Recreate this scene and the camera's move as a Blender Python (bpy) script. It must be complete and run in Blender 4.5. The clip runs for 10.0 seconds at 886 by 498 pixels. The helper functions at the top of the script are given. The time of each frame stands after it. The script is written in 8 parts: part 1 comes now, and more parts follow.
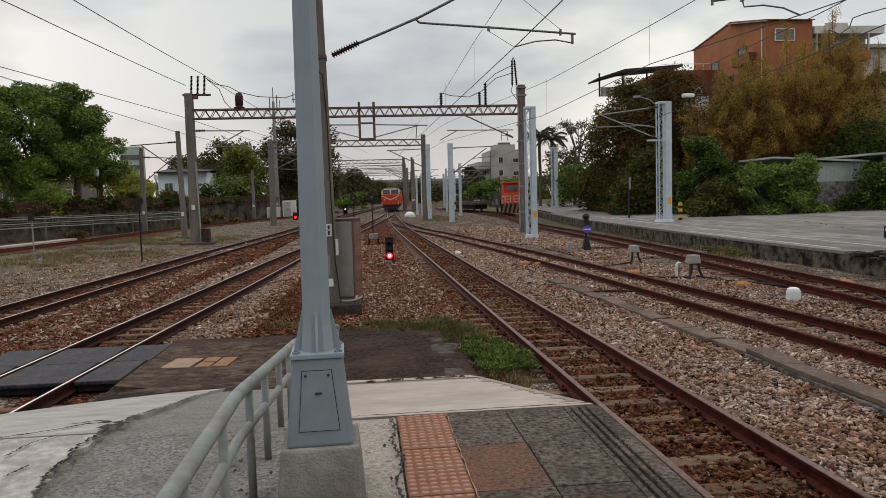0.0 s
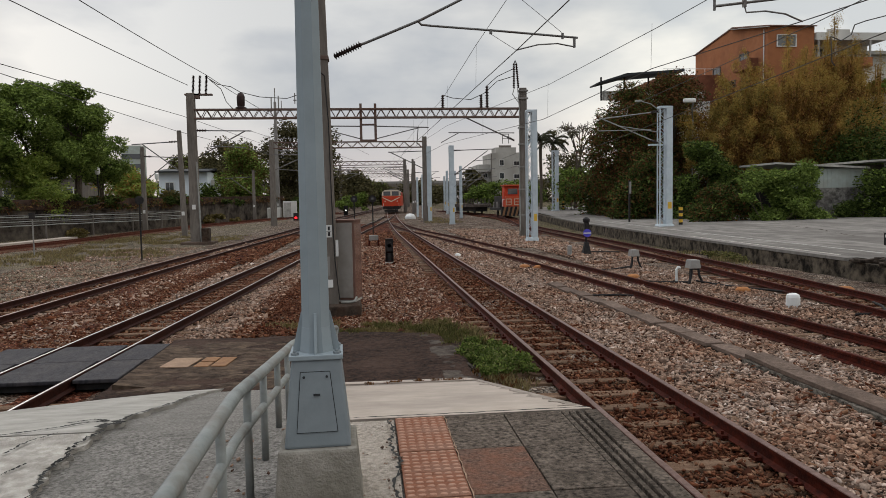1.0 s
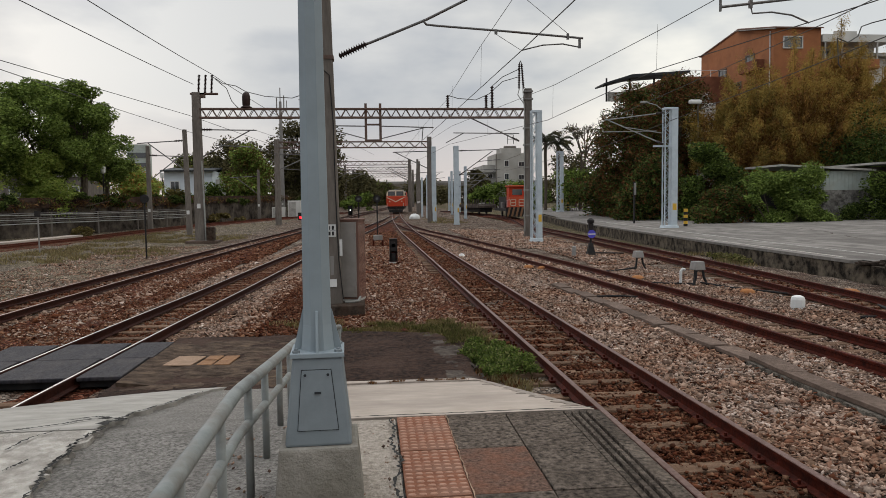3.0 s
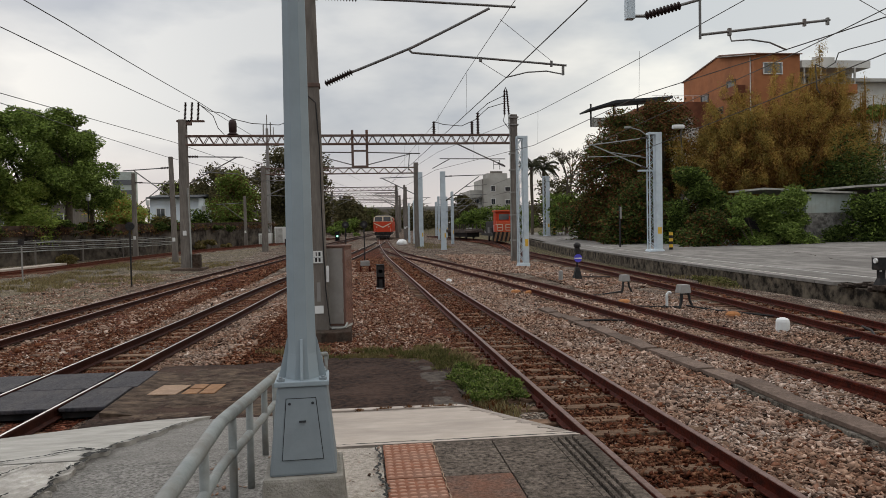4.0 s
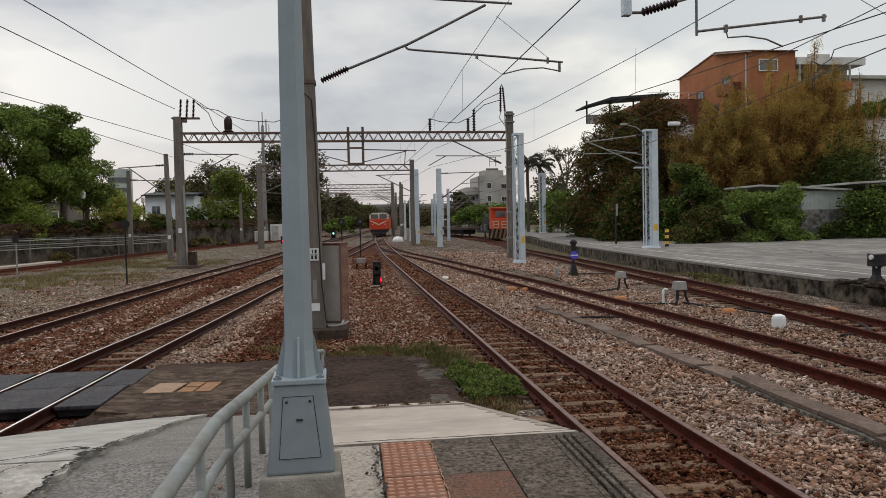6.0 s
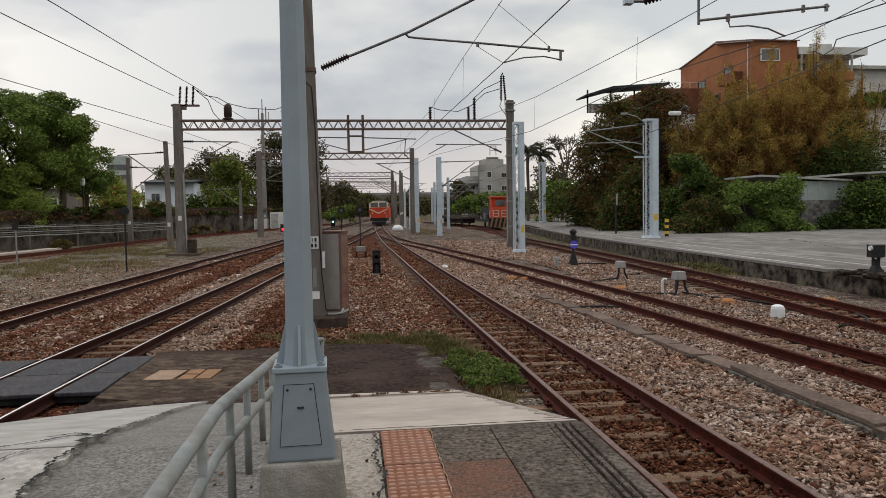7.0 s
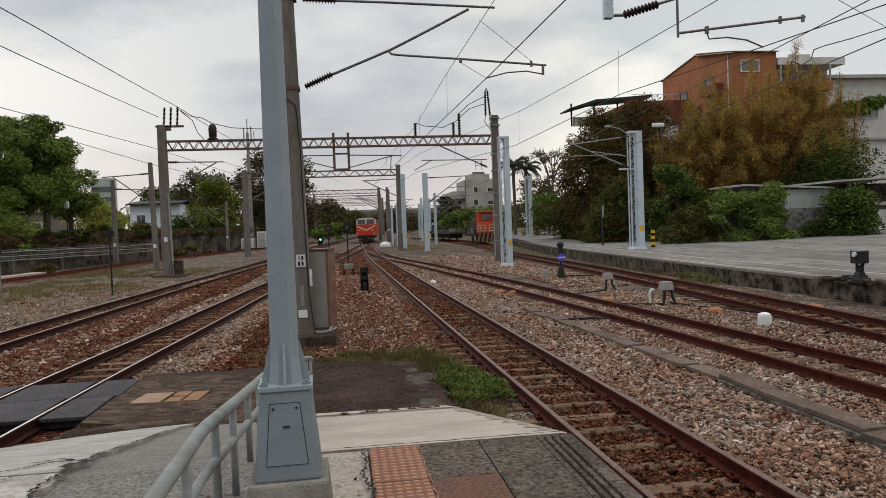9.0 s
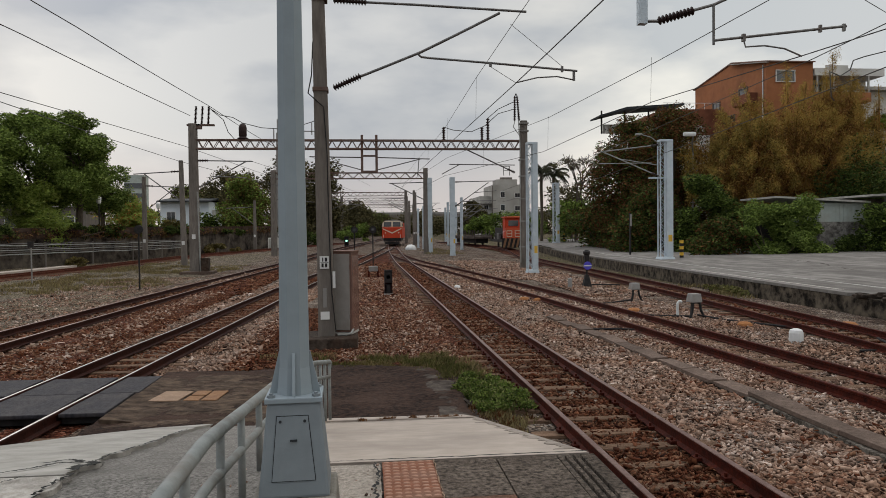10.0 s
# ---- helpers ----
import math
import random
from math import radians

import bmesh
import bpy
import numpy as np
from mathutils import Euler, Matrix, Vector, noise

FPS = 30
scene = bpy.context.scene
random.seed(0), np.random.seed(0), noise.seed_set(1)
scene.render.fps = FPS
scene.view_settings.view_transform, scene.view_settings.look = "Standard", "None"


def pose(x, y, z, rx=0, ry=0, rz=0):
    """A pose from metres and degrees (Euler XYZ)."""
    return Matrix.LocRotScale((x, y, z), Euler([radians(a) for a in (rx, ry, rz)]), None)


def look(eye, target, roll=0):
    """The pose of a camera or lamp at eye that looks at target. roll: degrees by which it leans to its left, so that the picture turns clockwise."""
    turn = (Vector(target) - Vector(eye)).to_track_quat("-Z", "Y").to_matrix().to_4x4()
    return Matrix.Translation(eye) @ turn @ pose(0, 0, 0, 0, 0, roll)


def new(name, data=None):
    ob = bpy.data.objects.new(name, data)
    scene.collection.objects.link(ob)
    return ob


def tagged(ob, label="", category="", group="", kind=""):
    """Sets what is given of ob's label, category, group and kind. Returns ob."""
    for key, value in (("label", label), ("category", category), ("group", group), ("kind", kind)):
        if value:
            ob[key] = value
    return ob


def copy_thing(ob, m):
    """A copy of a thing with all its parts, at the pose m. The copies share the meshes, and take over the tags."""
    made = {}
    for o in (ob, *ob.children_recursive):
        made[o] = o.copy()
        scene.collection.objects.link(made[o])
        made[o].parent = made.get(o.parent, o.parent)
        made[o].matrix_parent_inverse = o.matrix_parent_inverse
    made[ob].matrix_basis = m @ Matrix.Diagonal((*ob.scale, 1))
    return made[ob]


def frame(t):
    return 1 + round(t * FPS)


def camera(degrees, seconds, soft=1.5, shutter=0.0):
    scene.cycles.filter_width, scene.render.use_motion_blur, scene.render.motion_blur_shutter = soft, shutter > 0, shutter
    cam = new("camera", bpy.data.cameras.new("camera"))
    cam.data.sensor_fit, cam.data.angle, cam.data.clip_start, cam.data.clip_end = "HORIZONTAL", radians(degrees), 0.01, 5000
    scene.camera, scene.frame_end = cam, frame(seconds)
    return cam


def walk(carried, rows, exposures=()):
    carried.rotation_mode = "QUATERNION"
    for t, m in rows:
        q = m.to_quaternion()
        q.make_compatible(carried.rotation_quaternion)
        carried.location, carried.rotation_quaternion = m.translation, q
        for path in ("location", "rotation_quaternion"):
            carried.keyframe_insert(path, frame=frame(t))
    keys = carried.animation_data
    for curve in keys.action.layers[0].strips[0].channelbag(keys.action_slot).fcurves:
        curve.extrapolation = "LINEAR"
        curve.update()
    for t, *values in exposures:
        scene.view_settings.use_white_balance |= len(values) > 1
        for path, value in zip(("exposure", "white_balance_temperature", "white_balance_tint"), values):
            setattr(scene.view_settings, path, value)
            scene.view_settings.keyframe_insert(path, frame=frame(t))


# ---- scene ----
cam = camera(63.0, 10.0, soft=0.85)

PATH = [
    (0, (-0.001, -0.024, 2.271), (0.207, 1.961, 2.132), -1.6),
    (0.5, (0.001, -0.023, 2.272), (0.206, 1.961, 2.126), -1.0),
    (1, (0.0, -0.026, 2.273), (0.208, 1.959, 2.14), -1.0),
    (1.5, (-0.001, -0.03, 2.272), (0.218, 1.954, 2.145), -1.0),
    (2, (0.0, -0.025, 2.272), (0.217, 1.958, 2.13), -0.8),
    (2.5, (0.003, -0.023, 2.271), (0.21, 1.961, 2.129), -0.9),
    (2.7, (0.006, -0.012, 2.262), (0.199, 1.973, 2.114), -0.6),
    (3.8, (0.021, -0.047, 2.274), (0.244, 1.939, 2.215), -1.2),
    (4, (0.023, -0.044, 2.274), (0.255, 1.941, 2.211), -1.1),
    (4.5, (0.015, -0.043, 2.27), (0.221, 1.945, 2.194), -0.9),
    (5, (0.026, -0.038, 2.275), (0.251, 1.948, 2.202), -1.2),
    (5.2, (0.024, -0.015, 2.275), (0.267, 1.97, 2.213), -1.0),
    (6.5, (0.015, -0.022, 2.271), (0.256, 1.962, 2.184), -1.2),
    (7, (0.012, -0.023, 2.274), (0.255, 1.96, 2.172), -0.9),
    (7.5, (0.012, -0.028, 2.272), (0.242, 1.957, 2.176), -1.0),
    (8, (0.018, -0.02, 2.27), (0.258, 1.964, 2.195), -1.9),
    (8.5, (0.029, -0.017, 2.269), (0.291, 1.964, 2.169), -1.8),
    (9, (0.03, -0.024, 2.269), (0.307, 1.956, 2.209), -2.1),
    (9.5, (0.021, -0.031, 2.27), (0.301, 1.949, 2.211), -1.3),
    (9.6, (0.07, 0.136, 2.287), (0.3, 2.123, 2.278), -0.5),
    (9.8, (0.07, 0.091, 2.289), (0.281, 2.08, 2.259), -0.6),
    (10, (0.075, 0.131, 2.285), (0.282, 2.12, 2.238), -0.6),
]
walk(cam, [(t, look(eye, target, roll)) for t, eye, target, roll in PATH], [(0.0, 0.0), (2.5, 0.0), (4.5, 0.04), (9.0, 0.05), (10.0, -0.12)])

# ---- world, sun ----
world = bpy.data.worlds.new("sky")
scene.world = world
world.use_nodes = True
wn, wl = world.node_tree.nodes, world.node_tree.links
wn.clear()
w_out, w_bg = wn.new("ShaderNodeOutputWorld"), wn.new("ShaderNodeBackground")
sky = wn.new("ShaderNodeTexSky")
sky.sky_type, sky.sun_disc = "NISHITA", False
sky.sun_elevation, sky.sun_rotation = radians(16), radians(-35)
sky.air_density, sky.dust_density = 1.2, 2.5
w_co, w_map = wn.new("ShaderNodeTexCoord"), wn.new("ShaderNodeMapping")
w_map.inputs["Scale"].default_value = (1.0, 1.0, 2.6)
w_noise = wn.new("ShaderNodeTexNoise")
w_noise.inputs["Scale"].default_value, w_noise.inputs["Detail"].default_value = 2.1, 6
w_noise.inputs["Roughness"].default_value = 0.5
w_ramp = wn.new("ShaderNodeValToRGB")
w_ramp.color_ramp.elements[0].position, w_ramp.color_ramp.elements[0].color = 0.43, (3.85, 4.2, 4.75, 1)
w_ramp.color_ramp.elements[1].position, w_ramp.color_ramp.elements[1].color = 0.58, (7.7, 7.6, 7.35, 1)
w_sep = wn.new("ShaderNodeSeparateXYZ")
w_low = wn.new("ShaderNodeValToRGB")
w_low.color_ramp.elements[0].position, w_low.color_ramp.elements[0].color = 0.0, (8.3, 7.15, 6.5, 1)
w_low.color_ramp.elements[1].position, w_low.color_ramp.elements[1].color = 0.14, (5.95, 6.05, 6.1, 1)
w_high = w_low.color_ramp.elements.new(0.75)
w_high.color = (9.0, 9.0, 9.1, 1)
w_low.color_ramp.elements.new(0.08).color = (8.1, 7.35, 6.85, 1)
w_low.color_ramp.elements.new(0.33).color = (5.9, 6.08, 6.3, 1)
w_mix, w_mix2 = wn.new("ShaderNodeMix"), wn.new("ShaderNodeMix")
w_mix.data_type = w_mix2.data_type = "RGBA"
w_mix.inputs[0].default_value, w_mix2.inputs[0].default_value = 0.72, 0.965
wl.new(w_co.outputs["Generated"], w_map.inputs["Vector"])
wl.new(w_map.outputs["Vector"], w_noise.inputs["Vector"])
wl.new(w_noise.outputs["Fac"], w_ramp.inputs["Fac"])
wl.new(w_co.outputs["Generated"], w_sep.inputs[0])
wl.new(w_sep.outputs["Z"], w_low.inputs["Fac"])
w_veil = wn.new("ShaderNodeMapRange")
w_veil.inputs["From Max"].default_value = 0.17
w_veil.inputs["To Min"].default_value, w_veil.inputs["To Max"].default_value = 0.25, 0.8
wl.new(w_sep.outputs["Z"], w_veil.inputs["Value"])
wl.new(w_veil.outputs[0], w_mix.inputs[0])
wl.new(w_low.outputs["Color"], w_mix.inputs[6])
wl.new(w_ramp.outputs["Color"], w_mix.inputs[7])
wl.new(sky.outputs["Color"], w_mix2.inputs[6])
wl.new(w_mix.outputs[2], w_mix2.inputs[7])
# clouds thinner to both sides of the line than straight along it
w_side, w_tint, w_mul = wn.new("ShaderNodeMapRange"), wn.new("ShaderNodeValToRGB"), wn.new("ShaderNodeMix")
w_side.inputs["From Min"].default_value, w_side.inputs["From Max"].default_value = -0.6, 0.6
w_tint.color_ramp.interpolation = "EASE"
w_tint.color_ramp.elements[0].position, w_tint.color_ramp.elements[0].color = 0.14, (1.04, 1.06, 1.09, 1)
w_tint.color_ramp.elements[1].position, w_tint.color_ramp.elements[1].color = 1.0, (1.46, 1.41, 1.3, 1)
for place, tone in ((0.44, (0.87, 0.89, 0.92, 1)), (0.6, (0.96, 0.965, 0.97, 1)), (0.7, (1.08, 1.07, 1.04, 1)), (0.84, (1.36, 1.33, 1.24, 1))):
    w_tint.color_ramp.elements.new(place).color = tone
w_mul.data_type = "RGBA"
w_mul.blend_type, w_mul.inputs[0].default_value = "MULTIPLY", 1.0
wl.new(w_sep.outputs["X"], w_side.inputs["Value"])
wl.new(w_side.outputs[0], w_tint.inputs["Fac"])
wl.new(w_mix2.outputs[2], w_mul.inputs[6])
wl.new(w_tint.outputs["Color"], w_mul.inputs[7])
# an overcast sky grows brighter towards the zenith
w_zen, w_up = wn.new("ShaderNodeMapRange"), wn.new("ShaderNodeMix")
w_zen.interpolation_type = "SMOOTHSTEP"
w_zen.inputs["From Min"].default_value, w_zen.inputs["From Max"].default_value = 0.34, 0.95
w_zen.inputs["To Min"].default_value, w_zen.inputs["To Max"].default_value = 1.0, 2.8
w_up.data_type, w_up.blend_type, w_up.inputs[0].default_value = "RGBA", "MULTIPLY", 1.0
wl.new(w_sep.outputs["Z"], w_zen.inputs["Value"])
wl.new(w_mul.outputs[2], w_up.inputs[6])
wl.new(w_zen.outputs[0], w_up.inputs[7])
wl.new(w_up.outputs[2], w_bg.inputs["Color"])
w_bg.inputs["Strength"].default_value = 0.106
wl.new(w_bg.outputs[0], w_out.inputs[0])

sun = new("sun", bpy.data.lights.new("sun", "SUN"))
sun.data.energy, sun.data.angle, sun.data.color = 0.6, radians(25), (1.0, 0.95, 0.88)
sun.matrix_world = look((0, 0, 30), (10, -17, 20))

# ---- materials ----
def node_mat(name):
    m = bpy.data.materials.new(name)
    m.use_nodes = True
    return m, m.node_tree.nodes, m.node_tree.links, m.node_tree.nodes["Principled BSDF"]


def mat(name, c1, c2, scale=8.0, rough=0.7, bump=0.3, metal=0.0, stain=None, stain_scale=0.6, stain_amount=0.5, fine=60.0, stretch=(1, 1, 1), spec=0.08, hard=0.2, vary=0.0):
    """A surface with grain from c1 to c2, broad stains, and fine relief."""
    m, n, l, b = node_mat(name)
    co, mp = n.new("ShaderNodeTexCoord"), n.new("ShaderNodeMapping")
    mp.inputs["Scale"].default_value = stretch
    l.new(co.outputs["Object"], mp.inputs["Vector"])
    a, f, s = (n.new("ShaderNodeTexNoise") for _ in range(3))
    for node, sc, de in ((a, scale, 8), (f, fine, 4), (s, stain_scale, 5)):
        node.inputs["Scale"].default_value, node.inputs["Detail"].default_value = sc, de
        node.inputs["Roughness"].default_value = 0.62
        l.new(mp.outputs["Vector"], node.inputs["Vector"])
    r = n.new("ShaderNodeValToRGB")
    r.color_ramp.elements[0].position, r.color_ramp.elements[0].color = 0.5 - hard, (*c1, 1)
    r.color_ramp.elements[1].position, r.color_ramp.elements[1].color = 0.5 + hard, (*c2, 1)
    l.new(a.outputs["Fac"], r.inputs["Fac"])
    last = r.outputs["Color"]
    if stain:
        sr, mx = n.new("ShaderNodeValToRGB"), n.new("ShaderNodeMix")
        sr.color_ramp.elements[0].position, sr.color_ramp.elements[0].color = 0.45, (0, 0, 0, 1)
        sr.color_ramp.elements[1].position, sr.color_ramp.elements[1].color = 0.68, (stain_amount,) * 3 + (1,)
        mx.data_type = "RGBA"
        mx.inputs[7].default_value = (*stain, 1)
        l.new(s.outputs["Fac"], sr.inputs["Fac"])
        l.new(sr.outputs["Color"], mx.inputs[0])
        l.new(last, mx.inputs[6])
        last = mx.outputs[2]
    if vary:
        oi, vr, vm = n.new("ShaderNodeObjectInfo"), n.new("ShaderNodeMapRange"), n.new("ShaderNodeMix")
        vr.inputs["To Min"].default_value, vr.inputs["To Max"].default_value = 1 - vary, 1 + vary
        vm.data_type, vm.blend_type, vm.inputs[0].default_value = "RGBA", "MULTIPLY", 1.0
        l.new(oi.outputs["Random"], vr.inputs["Value"])
        l.new(last, vm.inputs[6])
        l.new(vr.outputs[0], vm.inputs[7])
        last = vm.outputs[2]
    l.new(last, b.inputs["Base Color"])
    rr = n.new("ShaderNodeMapRange")
    rr.inputs["To Min"].default_value, rr.inputs["To Max"].default_value = max(rough - 0.12, 0.05), min(rough + 0.12, 1)
    l.new(f.outputs["Fac"], rr.inputs["Value"])
    l.new(rr.outputs[0], b.inputs["Roughness"])
    b.inputs["Metallic"].default_value, b.inputs["Specular IOR Level"].default_value = metal, spec
    if bump:
        add, bp = n.new("ShaderNodeMath"), n.new("ShaderNodeBump")
        add.operation = "ADD"
        l.new(a.outputs["Fac"], add.inputs[0])
        l.new(f.outputs["Fac"], add.inputs[1])
        bp.inputs["Strength"].default_value, bp.inputs["Distance"].default_value = bump, 0.02
        l.new(add.outputs[0], bp.inputs["Height"])
        l.new(bp.outputs["Normal"], b.inputs["Normal"])
    return m


def gravel_mat(name, colours, size=0.06, patch=None, patch_amount=0.6, patch_scale=0.35):
    """Crushed stone: cells of many tones with deep relief, shade painted at their edges; patch: broad stains of earth
    or rust.
    """
    m, n, l, b = node_mat(name)
    co = n.new("ShaderNodeTexCoord")
    warp, wadd = n.new("ShaderNodeTexNoise"), n.new("ShaderNodeMix")
    warp.inputs["Scale"].default_value = 9
    wadd.data_type, wadd.blend_type, wadd.inputs[0].default_value = "RGBA", "LINEAR_LIGHT", 0.03
    l.new(co.outputs["Object"], warp.inputs["Vector"])
    l.new(co.outputs["Object"], wadd.inputs[6])
    l.new(warp.outputs["Color"], wadd.inputs[7])
    v1 = n.new("ShaderNodeTexVoronoi")
    v1.inputs["Scale"].default_value = 1 / size
    l.new(wadd.outputs[2], v1.inputs["Vector"])
    sp, ramp = n.new("ShaderNodeSeparateColor"), n.new("ShaderNodeValToRGB")
    l.new(v1.outputs["Color"], sp.inputs[0])
    els = ramp.color_ramp.elements
    for k, c in enumerate(colours):
        e = els[k] if k < 2 else els.new(k / (len(colours) - 1))
        e.position, e.color = k / (len(colours) - 1), (*c, 1)
    l.new(sp.outputs[0], ramp.inputs["Fac"])
    last = ramp.outputs["Color"]
    if patch:
        s, sr, mx = n.new("ShaderNodeTexNoise"), n.new("ShaderNodeValToRGB"), n.new("ShaderNodeMix")
        s.inputs["Scale"].default_value, s.inputs["Detail"].default_value, s.inputs["Roughness"].default_value = patch_scale, 7, 0.7
        l.new(co.outputs["Object"], s.inputs["Vector"])
        sr.color_ramp.elements[0].position, sr.color_ramp.elements[0].color = 0.4, (0, 0, 0, 1)
        sr.color_ramp.elements[1].position, sr.color_ramp.elements[1].color = 0.6, (patch_amount,) * 3 + (1,)
        l.new(s.outputs["Fac"], sr.inputs["Fac"])
        mx.data_type = "RGBA"
        mx.inputs[7].default_value = (*patch, 1)
        l.new(sr.outputs["Color"], mx.inputs[0])
        l.new(last, mx.inputs[6])
        last = mx.outputs[2]
    # shade between the stones put into the colour: cells darken towards their edges
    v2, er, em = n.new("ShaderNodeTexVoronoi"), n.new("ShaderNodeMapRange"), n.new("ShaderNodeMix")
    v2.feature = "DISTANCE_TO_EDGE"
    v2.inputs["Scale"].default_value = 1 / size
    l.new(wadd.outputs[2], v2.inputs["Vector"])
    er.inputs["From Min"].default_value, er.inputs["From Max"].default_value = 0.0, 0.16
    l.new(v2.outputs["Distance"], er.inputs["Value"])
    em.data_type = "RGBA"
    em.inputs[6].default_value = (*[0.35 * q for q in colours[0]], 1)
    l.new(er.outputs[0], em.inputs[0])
    mo, mr, mm = n.new("ShaderNodeTexNoise"), n.new("ShaderNodeMapRange"), n.new("ShaderNodeMix")
    mo.inputs["Scale"].default_value, mo.inputs["Detail"].default_value, mo.inputs["Roughness"].default_value = 2.2, 9, 0.75
    l.new(co.outputs["Object"], mo.inputs["Vector"])
    mr.inputs["From Min"].default_value, mr.inputs["From Max"].default_value = 0.36, 0.62
    mr.inputs["To Min"].default_value, mr.inputs["To Max"].default_value = 0.35, 1.45
    l.new(mo.outputs["Fac"], mr.inputs["Value"])
    mm.data_type, mm.blend_type, mm.inputs[0].default_value, mm.clamp_result = "RGBA", "MULTIPLY", 1.0, False
    l.new(last, mm.inputs[6])
    l.new(mr.outputs[0], mm.inputs[7])
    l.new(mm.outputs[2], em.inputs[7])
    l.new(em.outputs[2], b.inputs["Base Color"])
    b.inputs["Roughness"].default_value = 0.9
    b.inputs["Specular IOR Level"].default_value = 0.03
    bp = n.new("ShaderNodeBump")
    bp.invert = True
    bp.inputs["Strength"].default_value, bp.inputs["Distance"].default_value = 1.0, size * 0.7
    l.new(v1.outputs["Distance"], bp.inputs["Height"])
    l.new(bp.outputs["Normal"], b.inputs["Normal"])
    return m


def island_mat(name, colours, rough=0.8, translucent=0.0, grain=30.0, spec=0.05, rust=None):
    """Many loose pieces in one mesh, each of a tone of its own."""
    m, n, l, b = node_mat(name)
    g, ramp = n.new("ShaderNodeNewGeometry"), n.new("ShaderNodeValToRGB")
    els = ramp.color_ramp.elements
    for k, c in enumerate(colours):
        e = els[k] if k < 2 else els.new(k / (len(colours) - 1))
        e.position, e.color = k / (len(colours) - 1), (*c, 1)
    l.new(g.outputs["Random Per Island"], ramp.inputs["Fac"])
    co, nz, mx = n.new("ShaderNodeTexCoord"), n.new("ShaderNodeTexNoise"), n.new("ShaderNodeMix")
    nz.inputs["Scale"].default_value, nz.inputs["Detail"].default_value = grain, 3
    l.new(co.outputs["Object"], nz.inputs["Vector"])
    mx.data_type, mx.blend_type, mx.inputs[0].default_value = "RGBA", "OVERLAY", 0.5
    l.new(ramp.outputs["Color"], mx.inputs[6])
    l.new(nz.outputs["Fac"], mx.inputs[7])
    last = mx.outputs[2]
    if rust:
        pn, pr, pm = n.new("ShaderNodeTexNoise"), n.new("ShaderNodeMapRange"), n.new("ShaderNodeMix")
        pn.inputs["Scale"].default_value, pn.inputs["Detail"].default_value = 0.7, 6
        l.new(co.outputs["Object"], pn.inputs["Vector"])
        pr.inputs["From Min"].default_value, pr.inputs["From Max"].default_value = 0.38, 0.62
        l.new(pn.outputs["Fac"], pr.inputs["Value"])
        pm.data_type, pm.blend_type = "RGBA", "MULTIPLY"
        pm.inputs[7].default_value = (*rust, 1)
        l.new(pr.outputs[0], pm.inputs[0])
        l.new(last, pm.inputs[6])
        last = pm.outputs[2]
    l.new(last, b.inputs["Base Color"])
    b.inputs["Roughness"].default_value, b.inputs["Specular IOR Level"].default_value = rough, spec
    if translucent:
        t, ad = n.new("ShaderNodeBsdfTranslucent"), n.new("ShaderNodeMixShader")
        l.new(mx.outputs[2], t.inputs["Color"])
        ad.inputs[0].default_value = translucent
        l.new(b.outputs[0], ad.inputs[1])
        l.new(t.outputs[0], ad.inputs[2])
        l.new(ad.outputs[0], n["Material Output"].inputs["Surface"])
    return m


def glow_mat(name, colour, strength):
    m, n, l, b = node_mat(name)
    b.inputs["Base Color"].default_value = (*colour, 1)
    b.inputs["Emission Color"].default_value, b.inputs["Emission Strength"].default_value = (*colour, 1), strength
    return m


def glass_mat(name, colour=(0.03, 0.035, 0.04), rough=0.08):
    m, n, l, b = node_mat(name)
    b.inputs["Base Color"].default_value, b.inputs["Roughness"].default_value = (*colour, 1), rough
    b.inputs["Specular IOR Level"].default_value = 0.8
    return m


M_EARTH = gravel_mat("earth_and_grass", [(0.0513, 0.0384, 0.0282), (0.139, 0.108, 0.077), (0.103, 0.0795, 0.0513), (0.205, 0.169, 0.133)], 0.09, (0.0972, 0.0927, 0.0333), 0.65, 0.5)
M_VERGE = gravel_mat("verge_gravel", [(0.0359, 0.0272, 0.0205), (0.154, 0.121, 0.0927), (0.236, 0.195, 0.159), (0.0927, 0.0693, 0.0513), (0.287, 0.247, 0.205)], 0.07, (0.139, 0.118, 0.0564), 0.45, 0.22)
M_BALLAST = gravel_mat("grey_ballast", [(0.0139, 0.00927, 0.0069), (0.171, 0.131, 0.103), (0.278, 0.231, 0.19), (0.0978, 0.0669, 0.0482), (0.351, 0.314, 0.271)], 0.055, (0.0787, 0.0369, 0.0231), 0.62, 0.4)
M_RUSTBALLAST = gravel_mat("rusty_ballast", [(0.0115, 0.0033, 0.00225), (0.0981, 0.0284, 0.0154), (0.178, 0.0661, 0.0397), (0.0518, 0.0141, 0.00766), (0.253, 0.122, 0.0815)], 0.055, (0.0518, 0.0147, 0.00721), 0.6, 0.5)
M_STONE = island_mat("loose_grey_stone", [(0.0109, 0.00625, 0.00504), (0.194, 0.13, 0.0992), (0.327, 0.245, 0.197), (0.0453, 0.0273, 0.0202), (0.375, 0.291, 0.238), (0.176, 0.0937, 0.0644), (0.278, 0.197, 0.153), (0.0848, 0.0512, 0.037), (0.496, 0.408, 0.353)], 0.85, rust=(0.82, 0.68, 0.59))
